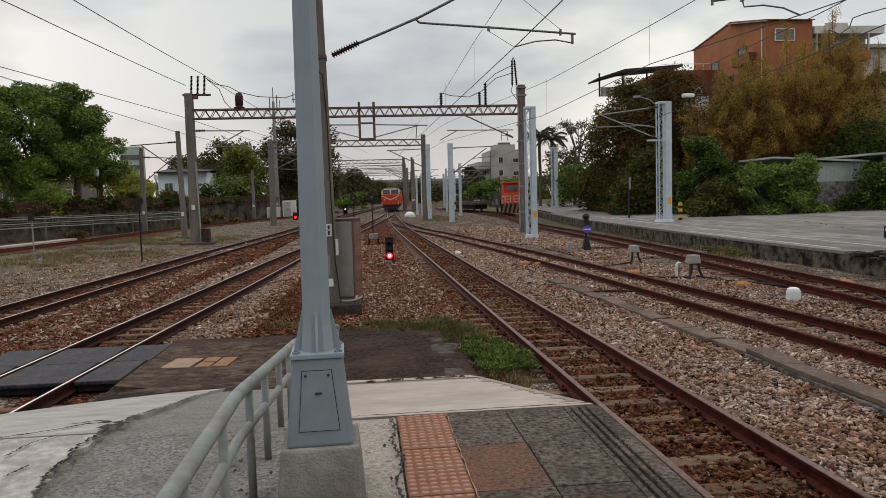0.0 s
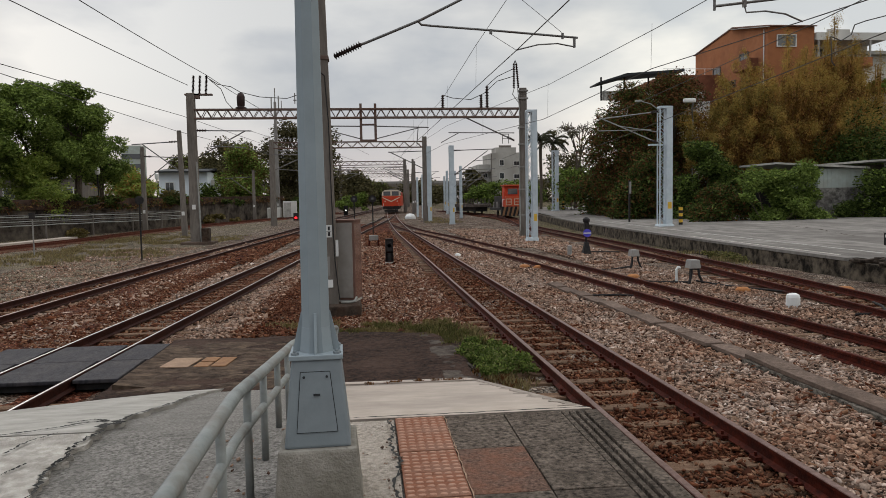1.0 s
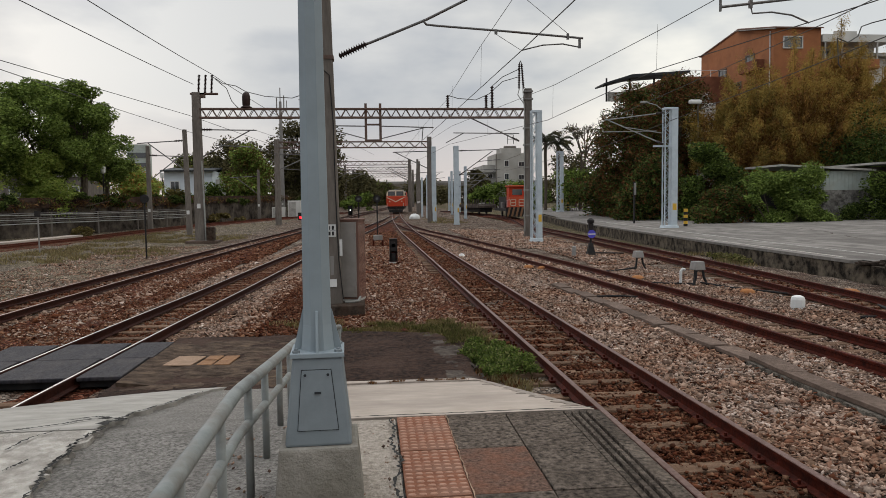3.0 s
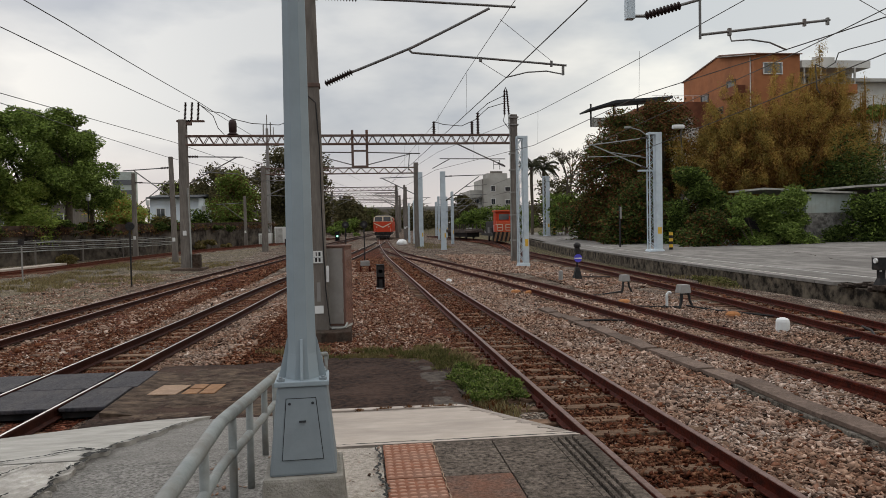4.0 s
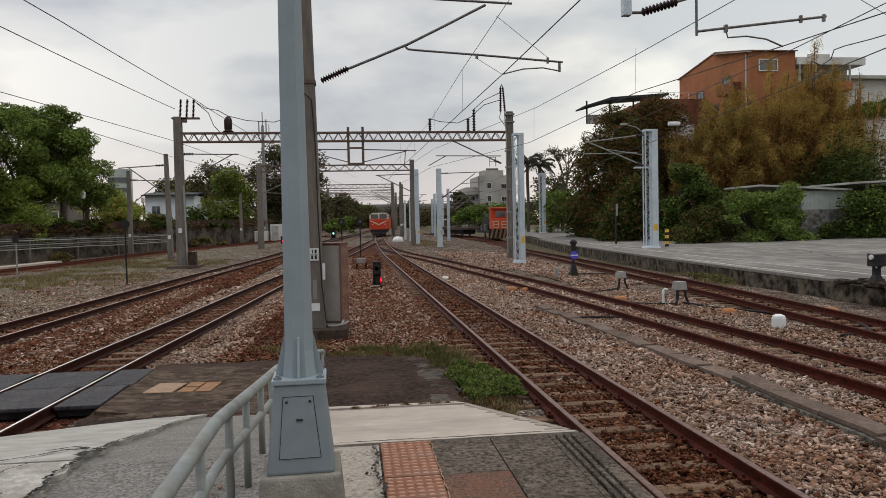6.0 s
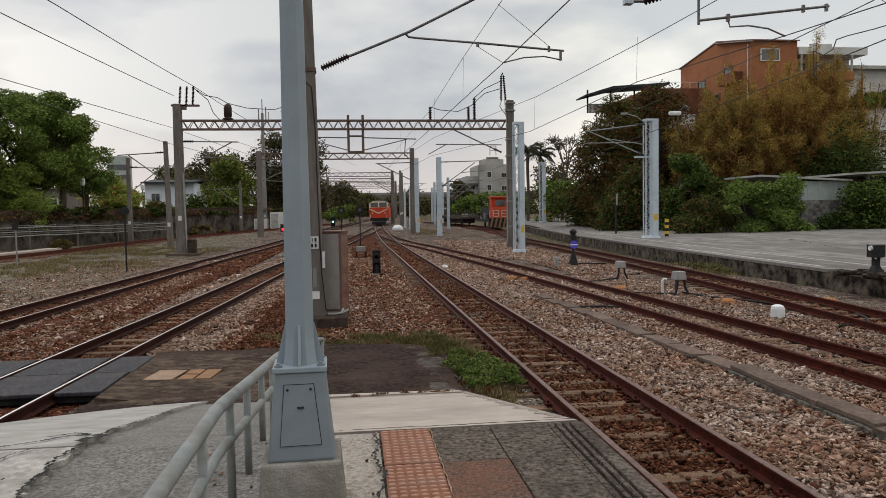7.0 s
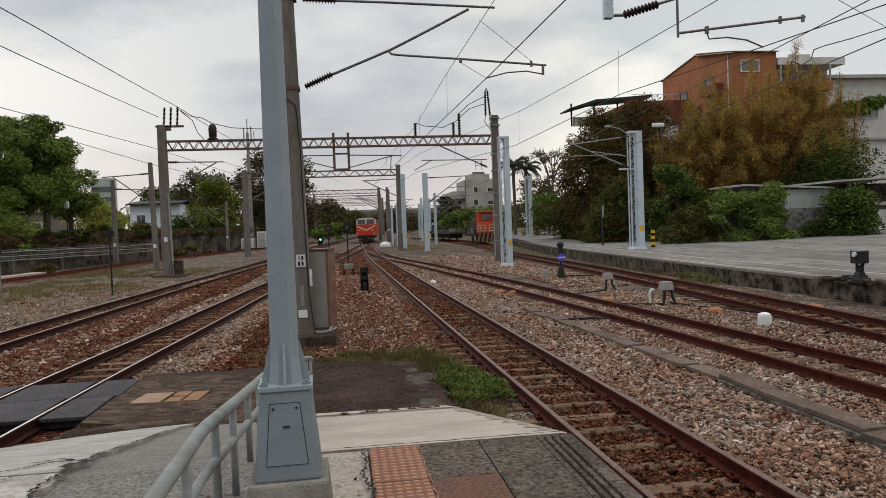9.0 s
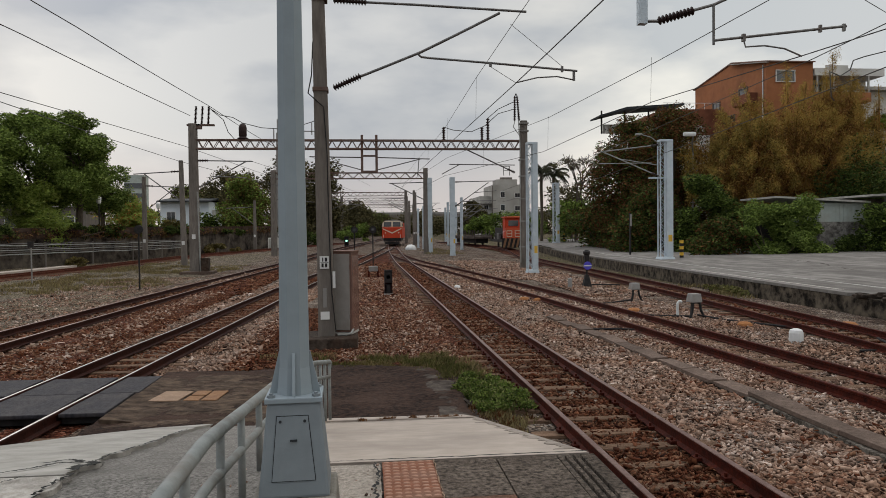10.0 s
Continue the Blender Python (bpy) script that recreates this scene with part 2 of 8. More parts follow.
M_RUSTSTONE = island_mat("loose_rusty_stone", [(0.00983, 0.0032, 0.00183), (0.0826, 0.0294, 0.0157), (0.15, 0.0672, 0.0379), (0.0275, 0.00932, 0.00522), (0.212, 0.123, 0.0762), (0.0512, 0.0176, 0.00941), (0.118, 0.0474, 0.0257)], 0.88, rust=(0.8, 0.64, 0.56))
M_RAIL = mat("rusty_rail_steel", (0.0135, 0.00235, 0.00144), (0.0734, 0.0121, 0.00554), 14, 0.65, 0.25, 0.0, (0.015, 0.00366, 0.0024), 2.0, 0.7)
M_RAILDARK = mat("dark_rusty_rail_steel", (0.008, 0.0028, 0.002), (0.034, 0.0095, 0.006), 14, 0.65, 0.25, 0.0, (0.04, 0.0115, 0.0065), 2.0, 0.5)
M_RUSTRAIL = mat("bright_rust_rail", (0.0585, 0.0173, 0.0099), (0.099, 0.033, 0.0198), 10, 0.8, 0.2, 0, (0.036, 0.0116, 0.00743), 2.0, 0.6)
M_RAILTOP = mat("worn_rail_head", (0.07, 0.038, 0.031), (0.18, 0.118, 0.102), 20, 0.4, 0.05, 0.25, (0.06, 0.026, 0.019), 1.2, 0.6)
M_SHINE = mat("polished_rail_head", (0.3, 0.28, 0.27), (0.45, 0.43, 0.42), 20, 0.38, 0.02, 0.7)
M_SLEEPER = mat("weathered_sleeper_wood", (0.096, 0.0544, 0.0336), (0.216, 0.142, 0.0976), 5, 0.9, 0.8, 0, (0.056, 0.0272, 0.016), 1.3, 0.5, 40, (1, 7, 7), vary=0.25)
M_CONC = mat("weathered_concrete", (0.247, 0.238, 0.219), (0.367, 0.356, 0.33), 6, 0.85, 0.4, 0, (0.15, 0.139, 0.128), 1.6, 0.6)
M_PLAT = mat("rough_grey_concrete", (0.0978, 0.09, 0.0819), (0.31, 0.291, 0.268), 52, 0.92, 0.9, 0, (0.119, 0.111, 0.101), 3.6, 0.6, 150, hard=0.15)
M_CEMENT = mat("smooth_cement_screed", (0.268, 0.226, 0.191), (0.34, 0.292, 0.252), 5, 0.85, 0.2, 0, (0.203, 0.173, 0.152), 0.9, 0.7)
M_CRUMBLE = mat("crumbling_cement", (0.201, 0.17, 0.14), (0.44, 0.389, 0.337), 38, 0.95, 1.0, 0, (0.401, 0.351, 0.301), 6, 0.6, 100, hard=0.16)
M_CRACKED = mat("broken_cement", (0.293, 0.268, 0.238), (0.461, 0.433, 0.396), 14, 0.9, 1.0, 0, (0.168, 0.151, 0.131), 5, 0.6, 70, hard=0.13)
M_PAVER = mat("dark_stone_paver", (0.018, 0.0145, 0.0115), (0.195, 0.156, 0.127), 38, 0.9, 1.0, 0, (0.055, 0.0425, 0.0335), 3.0, 0.6, 160, hard=0.17, vary=0.25)
M_PAVER_RED = mat("stained_paver", (0.0315, 0.0186, 0.0138), (0.218, 0.136, 0.104), 50, 0.88, 0.9, 0, (0.224, 0.0928, 0.0542), 3.6, 0.7, 160, hard=0.2)
M_TACTILE = mat("orange_tactile_tile", (0.113, 0.0422, 0.0233), (0.194, 0.0843, 0.0508), 22, 0.75, 0.25, 0, (0.146, 0.0959, 0.0735), 3, 0.6, 120)
M_DOME = mat("worn_tactile_dome", (0.248, 0.131, 0.09), (0.295, 0.176, 0.13), 20, 0.7, 0.1)
M_GROOVE = mat("groove_dirt", (0.02, 0.02, 0.02), (0.04, 0.038, 0.035), 20, 0.95, 0.2)
M_ASPHALT = mat("brown_asphalt", (0.00804, 0.00424, 0.0031), (0.0402, 0.0232, 0.0169), 11, 0.9, 1.0, 0, (0.0673, 0.0401, 0.0296), 0.9, 0.6, 60, hard=0.12)
M_RUBBER = mat("black_rubber_panel", (0.0112, 0.0108, 0.0131), (0.0399, 0.0377, 0.0439), 9, 0.7, 0.4, 0, (0.0718, 0.0616, 0.0576), 1.8, 0.4, 90, (2, 1, 1))
M_POLE = mat("grey_blue_painted_steel", (0.187, 0.223, 0.245), (0.217, 0.253, 0.276), 3, 0.45, 0.05, 0.1, (0.136, 0.157, 0.17), 1.8, 0.5)
M_POLEDARK = mat("grey_painted_steel_base", (0.15, 0.175, 0.19), (0.179, 0.203, 0.218), 4, 0.5, 0.05, 0.1, (0.102, 0.11, 0.123), 3, 0.5)
M_SEAM = mat("dark_seam", (0.02, 0.022, 0.025), (0.03, 0.032, 0.035), 10, 0.8, 0)
M_GALV = mat("galvanised_railing_pipe", (0.203, 0.21, 0.199), (0.27, 0.274, 0.259), 9, 0.55, 0.08, 0.0, (0.15, 0.139, 0.124), 4, 0.6)
M_HANDRAIL = mat("stained_handrail_pipe", (0.131, 0.14, 0.136), (0.197, 0.208, 0.202), 12, 0.55, 0.08, 0.0, (0.113, 0.0901, 0.0718), 5, 0.6)
M_PLINTH = mat("stained_plinth_concrete", (0.15, 0.138, 0.119), (0.264, 0.248, 0.22), 7, 0.9, 0.6, 0, (0.0748, 0.066, 0.0484), 3.2, 0.7, 80, hard=0.16)
M_FOOTING = mat("rust_stained_footing", (0.018, 0.0132, 0.0102), (0.066, 0.051, 0.0408), 6, 0.95, 0.9, 0, (0.036, 0.018, 0.0108), 2.0, 0.6, hard=0.15)
M_LATTICE = mat("pale_grey_mast_paint", (0.357, 0.408, 0.451), (0.425, 0.476, 0.51), 3, 0.55, 0.05, 0.1, (0.255, 0.281, 0.297), 1.2, 0.5)
M_MASTCONC = mat("dark_concrete_mast", (0.0978, 0.085, 0.0739), (0.17, 0.149, 0.132), 3, 0.88, 0.25, 0, (0.0638, 0.0561, 0.051), 0.7, 0.6, 50, (3, 3, 0.6))
M_GREYMAST = mat("grey_concrete_mast", (0.162, 0.153, 0.145), (0.23, 0.221, 0.208), 3, 0.88, 0.2, 0, (0.111, 0.102, 0.0978), 0.7, 0.6, 50, (3, 3, 0.6))
M_TRUSS = mat("dark_truss_steel", (0.075, 0.052, 0.044), (0.125, 0.088, 0.075), 5, 0.75, 0.1, 0.0, (0.13, 0.07, 0.05), 1.0, 0.6)
M_TUBE = mat("grey_cantilever_tube", (0.1, 0.1, 0.1), (0.16, 0.155, 0.15), 6, 0.5, 0.05, 0.5, (0.09, 0.06, 0.05), 2, 0.5)
M_INSUL = mat("brown_porcelain", (0.022, 0.014, 0.014), (0.04, 0.025, 0.022), 5, 0.3, 0)
M_WIRE = mat("overhead_wire_copper", (0.05, 0.048, 0.046), (0.08, 0.075, 0.07), 5, 0.6, 0, 0.4)
M_BLACK = mat("black_painted_metal", (0.012, 0.012, 0.013), (0.025, 0.024, 0.024), 8, 0.6, 0.1, 0, (0.04, 0.03, 0.026), 4, 0.5)
M_CABINET = mat("grey_cabinet_steel", (0.204, 0.189, 0.174), (0.251, 0.234, 0.217), 3, 0.55, 0.06, 0.1, (0.136, 0.111, 0.0935), 2, 0.5)
M_CABSIDE = mat("glossy_rust_red_panel", (0.13, 0.07, 0.055), (0.19, 0.105, 0.08), 6, 0.13, 0, 0, (0.09, 0.055, 0.045), 3, 0.6, spec=0.5)
M_CABRUST = mat("rust_red_cabinet_side", (0.111, 0.0638, 0.051), (0.17, 0.0935, 0.0723), 6, 0.6, 0.1, 0.1, (0.0765, 0.051, 0.0425), 3, 0.6)
M_WHITE = mat("white_paint", (0.495, 0.495, 0.488), (0.57, 0.57, 0.562), 5, 0.6, 0.05, 0, (0.375, 0.367, 0.352), 2, 0.5)
M_YELLOW = mat("yellow_paint", (0.468, 0.281, 0.034), (0.561, 0.357, 0.051), 6, 0.6, 0.05, 0, (0.34, 0.212, 0.051), 4, 0.5)
M_ORANGE = mat("orange_loco_paint", (0.352, 0.0374, 0.017), (0.421, 0.0544, 0.0238), 2, 0.45, 0.03, 0, (0.383, 0.0544, 0.0255), 0.9, 0.5)
M_RED = mat("faded_red_paint", (0.425, 0.0638, 0.0255), (0.51, 0.0935, 0.0425), 3, 0.5, 0.05, 0, (0.306, 0.0595, 0.034), 1.5, 0.5)
M_CREAM = mat("cream_paint", (0.449, 0.368, 0.279), (0.503, 0.42, 0.328), 3, 0.5, 0.03)
M_BLUE = mat("blue_enamel", (0.06, 0.055, 0.34), (0.08, 0.07, 0.42), 6, 0.35, 0.02)
M_JUNC = mat("grey_box_paint", (0.18, 0.174, 0.165), (0.24, 0.231, 0.221), 6, 0.6, 0.1, 0, (0.18, 0.158, 0.143), 4, 0.6)
M_RUSTORANGE = mat("orange_rust_cover", (0.225, 0.09, 0.0338), (0.315, 0.143, 0.0562), 12, 0.8, 0.3, 0, (0.188, 0.09, 0.045), 5, 0.5)
M_BRICKY = mat("orange_facade_tile", (0.233, 0.0922, 0.0416), (0.279, 0.117, 0.0559), 1.2, 0.8, 0.1, 0, (0.14, 0.0582, 0.0327), 0.25, 0.6, 30)
M_BRICKDARK = mat("dark_red_brown_facade", (0.13, 0.05, 0.03), (0.2, 0.08, 0.045), 1.2, 0.85, 0.1, 0, (0.07, 0.03, 0.02), 0.4, 0.6, 30)
M_PALEBLUE = mat("pale_blue_grey_render", (0.51, 0.561, 0.612), (0.612, 0.654, 0.697), 1.2, 0.85, 0.1, 0, (0.383, 0.408, 0.442), 0.3, 0.6)
M_PLASTER = mat("pale_plaster_wall", (0.425, 0.416, 0.391), (0.51, 0.501, 0.476), 1.2, 0.85, 0.1, 0, (0.306, 0.297, 0.281), 0.3, 0.7)
M_FARPLASTER = mat("weathered_far_plaster", (0.264, 0.252, 0.232), (0.344, 0.332, 0.308), 1.2, 0.85, 0.1, 0, (0.176, 0.164, 0.148), 0.3, 0.7)
M_ROOFDARK = mat("dark_sheet_roof", (0.02, 0.022, 0.025), (0.04, 0.043, 0.046), 2, 0.75, 0.1, 0.0)
M_SHEETGREY = mat("pale_green_sheet_wall", (0.272, 0.306, 0.289), (0.34, 0.374, 0.348), 1, 0.6, 0.1, 0.1, (0.212, 0.204, 0.17), 0.7, 0.6)
M_WALLOLD = mat("stained_retaining_wall", (0.00798, 0.0063, 0.00595), (0.0665, 0.0542, 0.044), 1.5, 0.92, 0.8, 0, (0.213, 0.182, 0.149), 0.6, 0.4, hard=0.14)
M_STONEBASE = mat("rough_stone_base", (0.045, 0.0413, 0.0375), (0.225, 0.214, 0.195), 3.5, 0.92, 0.9, 0, (0.09, 0.0825, 0.075), 1.2, 0.6, hard=0.14)
M_PLATWALL = mat("mossy_platform_wall", (0.00864, 0.007, 0.00552), (0.0756, 0.06, 0.0442), 3.2, 0.92, 0.8, 0, (0.162, 0.135, 0.103), 1.6, 0.55, hard=0.12)
M_LOT = mat("worn_platform_paving", (0.0972, 0.0882, 0.0811), (0.195, 0.181, 0.167), 1.6, 0.9, 0.4, 0, (0.077, 0.0693, 0.0641), 0.3, 0.75, 40, (1.4, 0.4, 1), hard=0.14)
M_BARK = mat("dark_bark", (0.05, 0.04, 0.03), (0.11, 0.09, 0.07), 6, 0.9, 0.6, 0, None, 1, 0, 40, (3, 3, 0.6))
M_LEAF = island_mat("dark_green_leaves", [(0.006, 0.011, 0.003), (0.03, 0.047, 0.011), (0.11, 0.145, 0.036), (0.012, 0.02, 0.005), (0.055, 0.078, 0.018)], 0.65, 0.25, 2.0)
M_LEAFTREE = island_mat("mid_green_tree_leaves", [(0.028, 0.0451, 0.0106), (0.0911, 0.13, 0.029), (0.196, 0.253, 0.0634), (0.0491, 0.0752, 0.0172)], 0.65, 0.3, 2.0)
M_LEAFDULL = island_mat("dull_far_leaves", [(0.023, 0.023, 0.0114), (0.0633, 0.058, 0.0266), (0.115, 0.098, 0.0456), (0.0403, 0.036, 0.0171)], 0.75, 0.2, 2.0)
M_LEAFLIGHT = island_mat("fresh_green_leaves", [(0.035, 0.06, 0.01), (0.11, 0.16, 0.03), (0.2, 0.26, 0.06), (0.06, 0.09, 0.016)], 0.65, 0.3, 2.0)
M_LEAFDRY = island_mat("dry_ochre_leaves", [(0.0954, 0.0445, 0.0103), (0.254, 0.13, 0.031), (0.382, 0.227, 0.0645), (0.17, 0.0931, 0.0232), (0.0848, 0.062, 0.0155)], 0.75, 0.25, 2.0)
M_LEAFRED = island_mat("brown_dead_vine", [(0.035, 0.0169, 0.0075), (0.105, 0.0442, 0.0187), (0.161, 0.0754, 0.03), (0.049, 0.0312, 0.0125)], 0.8, 0.2, 2.0)
M_LEAFOLIVE = island_mat("olive_leaves", [(0.0612, 0.0547, 0.0163), (0.0981, 0.0812, 0.0245), (0.122, 0.0903, 0.0326), (0.0796, 0.0619, 0.019)], 0.7, 0.35, 2.0)
M_GRASS = island_mat("weed_grass_blades", [(0.036, 0.0612, 0.0132), (0.078, 0.107, 0.0252), (0.12, 0.128, 0.042), (0.03, 0.0433, 0.0108)], 0.7, 0.35, 5.0)
M_WEED = island_mat("broad_weed_leaves", [(0.0138, 0.0248, 0.00627), (0.069, 0.102, 0.0209), (0.132, 0.169, 0.0376), (0.0287, 0.0444, 0.0105), (0.196, 0.196, 0.0732)], 0.6, 0.3, 5.0)
M_GRASSDRY = island_mat("dry_grass_blades", [(0.149, 0.115, 0.0605), (0.23, 0.184, 0.0935), (0.0978, 0.0862, 0.0352), (0.149, 0.103, 0.055), (0.196, 0.172, 0.0825)], 0.8, 0.3, 5.0)
M_WINDOW = glass_mat("dark_window_glass")
M_RED_LIGHT = glow_mat("lit_red_lens", (1.0, 0.012, 0.02), 3.0)
M_RED_CORE = glow_mat("red_lamp_core", (1.0, 0.24, 0.22), 3.2)
M_VINE = island_mat("dark_dead_climber", [(0.0544, 0.0257, 0.0133), (0.109, 0.0542, 0.0266), (0.152, 0.0887, 0.0381), (0.0544, 0.0493, 0.0171)], 0.85, 0.15, 2.0)
M_LEAFGOLD = island_mat("golden_bamboo_leaves", [(0.22, 0.14, 0.034), (0.36, 0.25, 0.066), (0.28, 0.195, 0.05), (0.16, 0.14, 0.036)], 0.7, 0.35, 2.0)
M_LEAFBRIGHT = island_mat("bright_yellow_green_leaves", [(0.117, 0.164, 0.0272), (0.206, 0.255, 0.049), (0.245, 0.286, 0.0762), (0.157, 0.209, 0.0381)], 0.6, 0.5, 2.0)
M_TROUGH = mat("dirty_trough_concrete", (0.0638, 0.0456, 0.0365), (0.15, 0.108, 0.0868), 14, 0.9, 0.6, 0, (0.0543, 0.0388, 0.0309), 1.6, 0.6, vary=0.22)
M_TROUGHSIDE = mat("crumbled_trough_side", (0.03, 0.025, 0.02), (0.21, 0.185, 0.155), 18, 0.95, 1.0, 0, (0.06, 0.048, 0.038), 4, 0.6, 90, hard=0.14)
M_MUD = mat("trodden_brown_mud", (0.02, 0.0128, 0.009), (0.105, 0.073, 0.052), 5, 0.92, 1.0, 0, (0.036, 0.025, 0.018), 2.2, 0.7, 45, (1, 1.5, 1), hard=0.15)
M_DUST = mat("pale_dust_on_asphalt", (0.02, 0.015, 0.0125), (0.1, 0.083, 0.07), 6, 0.95, 0.8, 0, (0.03, 0.0235, 0.019), 2.6, 0.7, 70, hard=0.14)
M_CEMENTGREY = mat("grey_worn_cement", (0.225, 0.212, 0.19), (0.318, 0.302, 0.277), 5, 0.88, 0.35, 0, (0.165, 0.153, 0.138), 1.3, 0.7, 80)
M_EDGEDIRT = mat("grime_on_cement", (0.15, 0.126, 0.106), (0.32, 0.275, 0.238), 9, 0.92, 0.5, 0, (0.12, 0.1, 0.083), 3.5, 0.6, 90, hard=0.18)
M_PARAPET = mat("dark_red_brown_parapet", (0.011, 0.0065, 0.005), (0.05, 0.029, 0.021), 2.5, 0.92, 0.8, 0, (0.075, 0.055, 0.044), 0.8, 0.5, 40, hard=0.15)
# darkened gravel: the shade in the gaps between stones is in its colour
M_GAPSHADE = gravel_mat("dark_gap_shade_gravel", [(0.008, 0.0055, 0.0042), (0.06, 0.043, 0.033), (0.11, 0.086, 0.068), (0.025, 0.017, 0.013), (0.15, 0.125, 0.105)], 0.04)
M_GRASSOLIVE = island_mat("olive_grass_blades", [(0.05, 0.055, 0.016), (0.1, 0.1, 0.032), (0.15, 0.135, 0.052), (0.035, 0.036, 0.013), (0.12, 0.095, 0.045)], 0.75, 0.3, 5.0)
M_PALM = island_mat("dull_dark_palm_fronds", [(0.012, 0.014, 0.008), (0.035, 0.036, 0.02), (0.055, 0.052, 0.03)], 0.75, 0.1, 2.0)
M_WAGON = mat("weathered_wagon_steel", (0.03, 0.022, 0.019), (0.075, 0.06, 0.052), 5, 0.85, 0.4, 0, (0.13, 0.11, 0.095), 1.5, 0.6)
M_TAN = mat("speckled_tan_slab", (0.188, 0.123, 0.0826), (0.285, 0.199, 0.142), 30, 0.85, 0.3, 0, (0.142, 0.0969, 0.0684), 4, 0.6)
M_TANRUST = mat("rusty_tan_slab", (0.16, 0.0826, 0.0427), (0.239, 0.137, 0.077), 24, 0.85, 0.3, 0, (0.114, 0.0684, 0.0456), 4, 0.6)
M_GREEN_LIGHT = glow_mat("lit_green_lens", (0.4, 1.0, 0.75), 1.4)
M_HEAD_LIGHT = glow_mat("lit_white_lens", (1.0, 0.95, 0.85), 1.5)


# ---- mesh tools ----
class Geo:
    """Vertices and faces gathered for one mesh."""

    def __init__(self):
        self.v, self.f, self.first = [], [], []

    def add(self, verts, faces, m=None):
        k = len(self.v)
        self.first.append((k, len(self.f)))
        self.v += [tuple(m @ Vector(p)) if m else tuple(p) for p in verts]
        self.f += [tuple(k + i for i in face) for face in faces]
        return self

    def box(self, x, y, z, sx, sy, sz, m=None):
        """A box centred in x and y, standing on z."""
        a, b = sx / 2, sy / 2
        vs = [(x + i * a, y + j * b, z + k * sz) for k in (0, 1) for j in (-1, 1) for i in (-1, 1)]
        return self.add(vs, [(0, 2, 3, 1), (4, 5, 7, 6), (0, 1, 5, 4), (2, 6, 7, 3), (0, 4, 6, 2), (1, 3, 7, 5)], m)

    def frustum(self, x, y, z, b, t, h, m=None, shift=(0, 0)):
        """A tapered block: bottom size b, top size t."""
        vs = [(x + i * b[0] / 2, y + j * b[1] / 2, z) for j in (-1, 1) for i in (-1, 1)]
        vs += [(x + shift[0] + i * t[0] / 2, y + shift[1] + j * t[1] / 2, z + h) for j in (-1, 1) for i in (-1, 1)]
        return self.add(vs, [(0, 2, 3, 1), (4, 5, 7, 6), (0, 1, 5, 4), (2, 6, 7, 3), (0, 4, 6, 2), (1, 3, 7, 5)], m)

    def rod(self, p, q, r, r2=None, seg=8, m=None):
        p, q = Vector(p), Vector(q)
        r2 = r if r2 is None else r2
        turn = (q - p).to_track_quat("Z", "Y").to_matrix()
        vs = []
        for o, rad in ((p, r), (q, r2)):
            vs += [o + turn @ Vector((rad * math.cos(2 * math.pi * k / seg), rad * math.sin(2 * math.pi * k / seg), 0)) for k in range(seg)]
        fs = [(k, (k + 1) % seg, seg + (k + 1) % seg, seg + k) for k in range(seg)]
        return self.add(vs, fs + [tuple(range(seg))[::-1], tuple(range(seg, 2 * seg))], m)

    def tube(self, pts, r, seg=8, m=None):
        """A bent pipe through the points."""
        pts = [Vector(p) for p in pts]
        vs, up = [], None
        for k, p in enumerate(pts):
            d = (pts[min(k + 1, len(pts) - 1)] - pts[max(k - 1, 0)]).normalized()
            if up is None:
                up = Vector((0, 0, 1)) if abs(d.z) < 0.9 else Vector((1, 0, 0))
            s = d.cross(up).normalized()
            up = s.cross(d).normalized()
            vs += [p + r * (math.cos(2 * math.pi * j / seg) * s + math.sin(2 * math.pi * j / seg) * up) for j in range(seg)]
        fs = [(k * seg + j, k * seg + (j + 1) % seg, (k + 1) * seg + (j + 1) % seg, (k + 1) * seg + j) for k in range(len(pts) - 1) for j in range(seg)]
        fs += [tuple(range(seg))[::-1], tuple(range((len(pts) - 1) * seg, len(pts) * seg))]
        return self.add(vs, fs, m)

    def prism(self, outline, axis, a, b, m=None):
        """An outline of (u, v) drawn out along an axis from a to b."""
        put = {"x": lambda u, v, w: (w, u, v), "y": lambda u, v, w: (u, w, v), "z": lambda u, v, w: (u, v, w)}[axis]
        n = len(outline)
        vs = [put(u, v, a) for u, v in outline] + [put(u, v, b) for u, v in outline]
        fs = [(k, (k + 1) % n, n + (k + 1) % n, n + k) for k in range(n)]
        return self.add(vs, fs + [tuple(range(n))[::-1], tuple(range(n, 2 * n))], m)

    def lathe(self, profile, x, y, seg=12, m=None):
        """A turned form about an upright axis from (radius, z) pairs."""
        vs = [(x + r * math.cos(2 * math.pi * j / seg), y + r * math.sin(2 * math.pi * j / seg), z) for r, z in profile for j in range(seg)]
        fs = [(k * seg + j, k * seg + (j + 1) % seg, (k + 1) * seg + (j + 1) % seg, (k + 1) * seg + j) for k in range(len(profile) - 1) for j in range(seg)]
        fs += [tuple(range(seg))[::-1], tuple(range((len(profile) - 1) * seg, len(profile) * seg))]
        return self.add(vs, fs, m)

    def mesh(self, name, bevel=0.0, smooth=False):
        me = bpy.data.meshes.new(name)
        me.from_pydata(self.v, [], self.f)
        bm = bmesh.new()
        bm.from_mesh(me)
        bmesh.ops.recalc_face_normals(bm, faces=bm.faces)
        if bevel:
            sharp = [e for e in bm.edges if len(e.link_faces) == 2 and e.calc_face_angle(0) > 0.6]
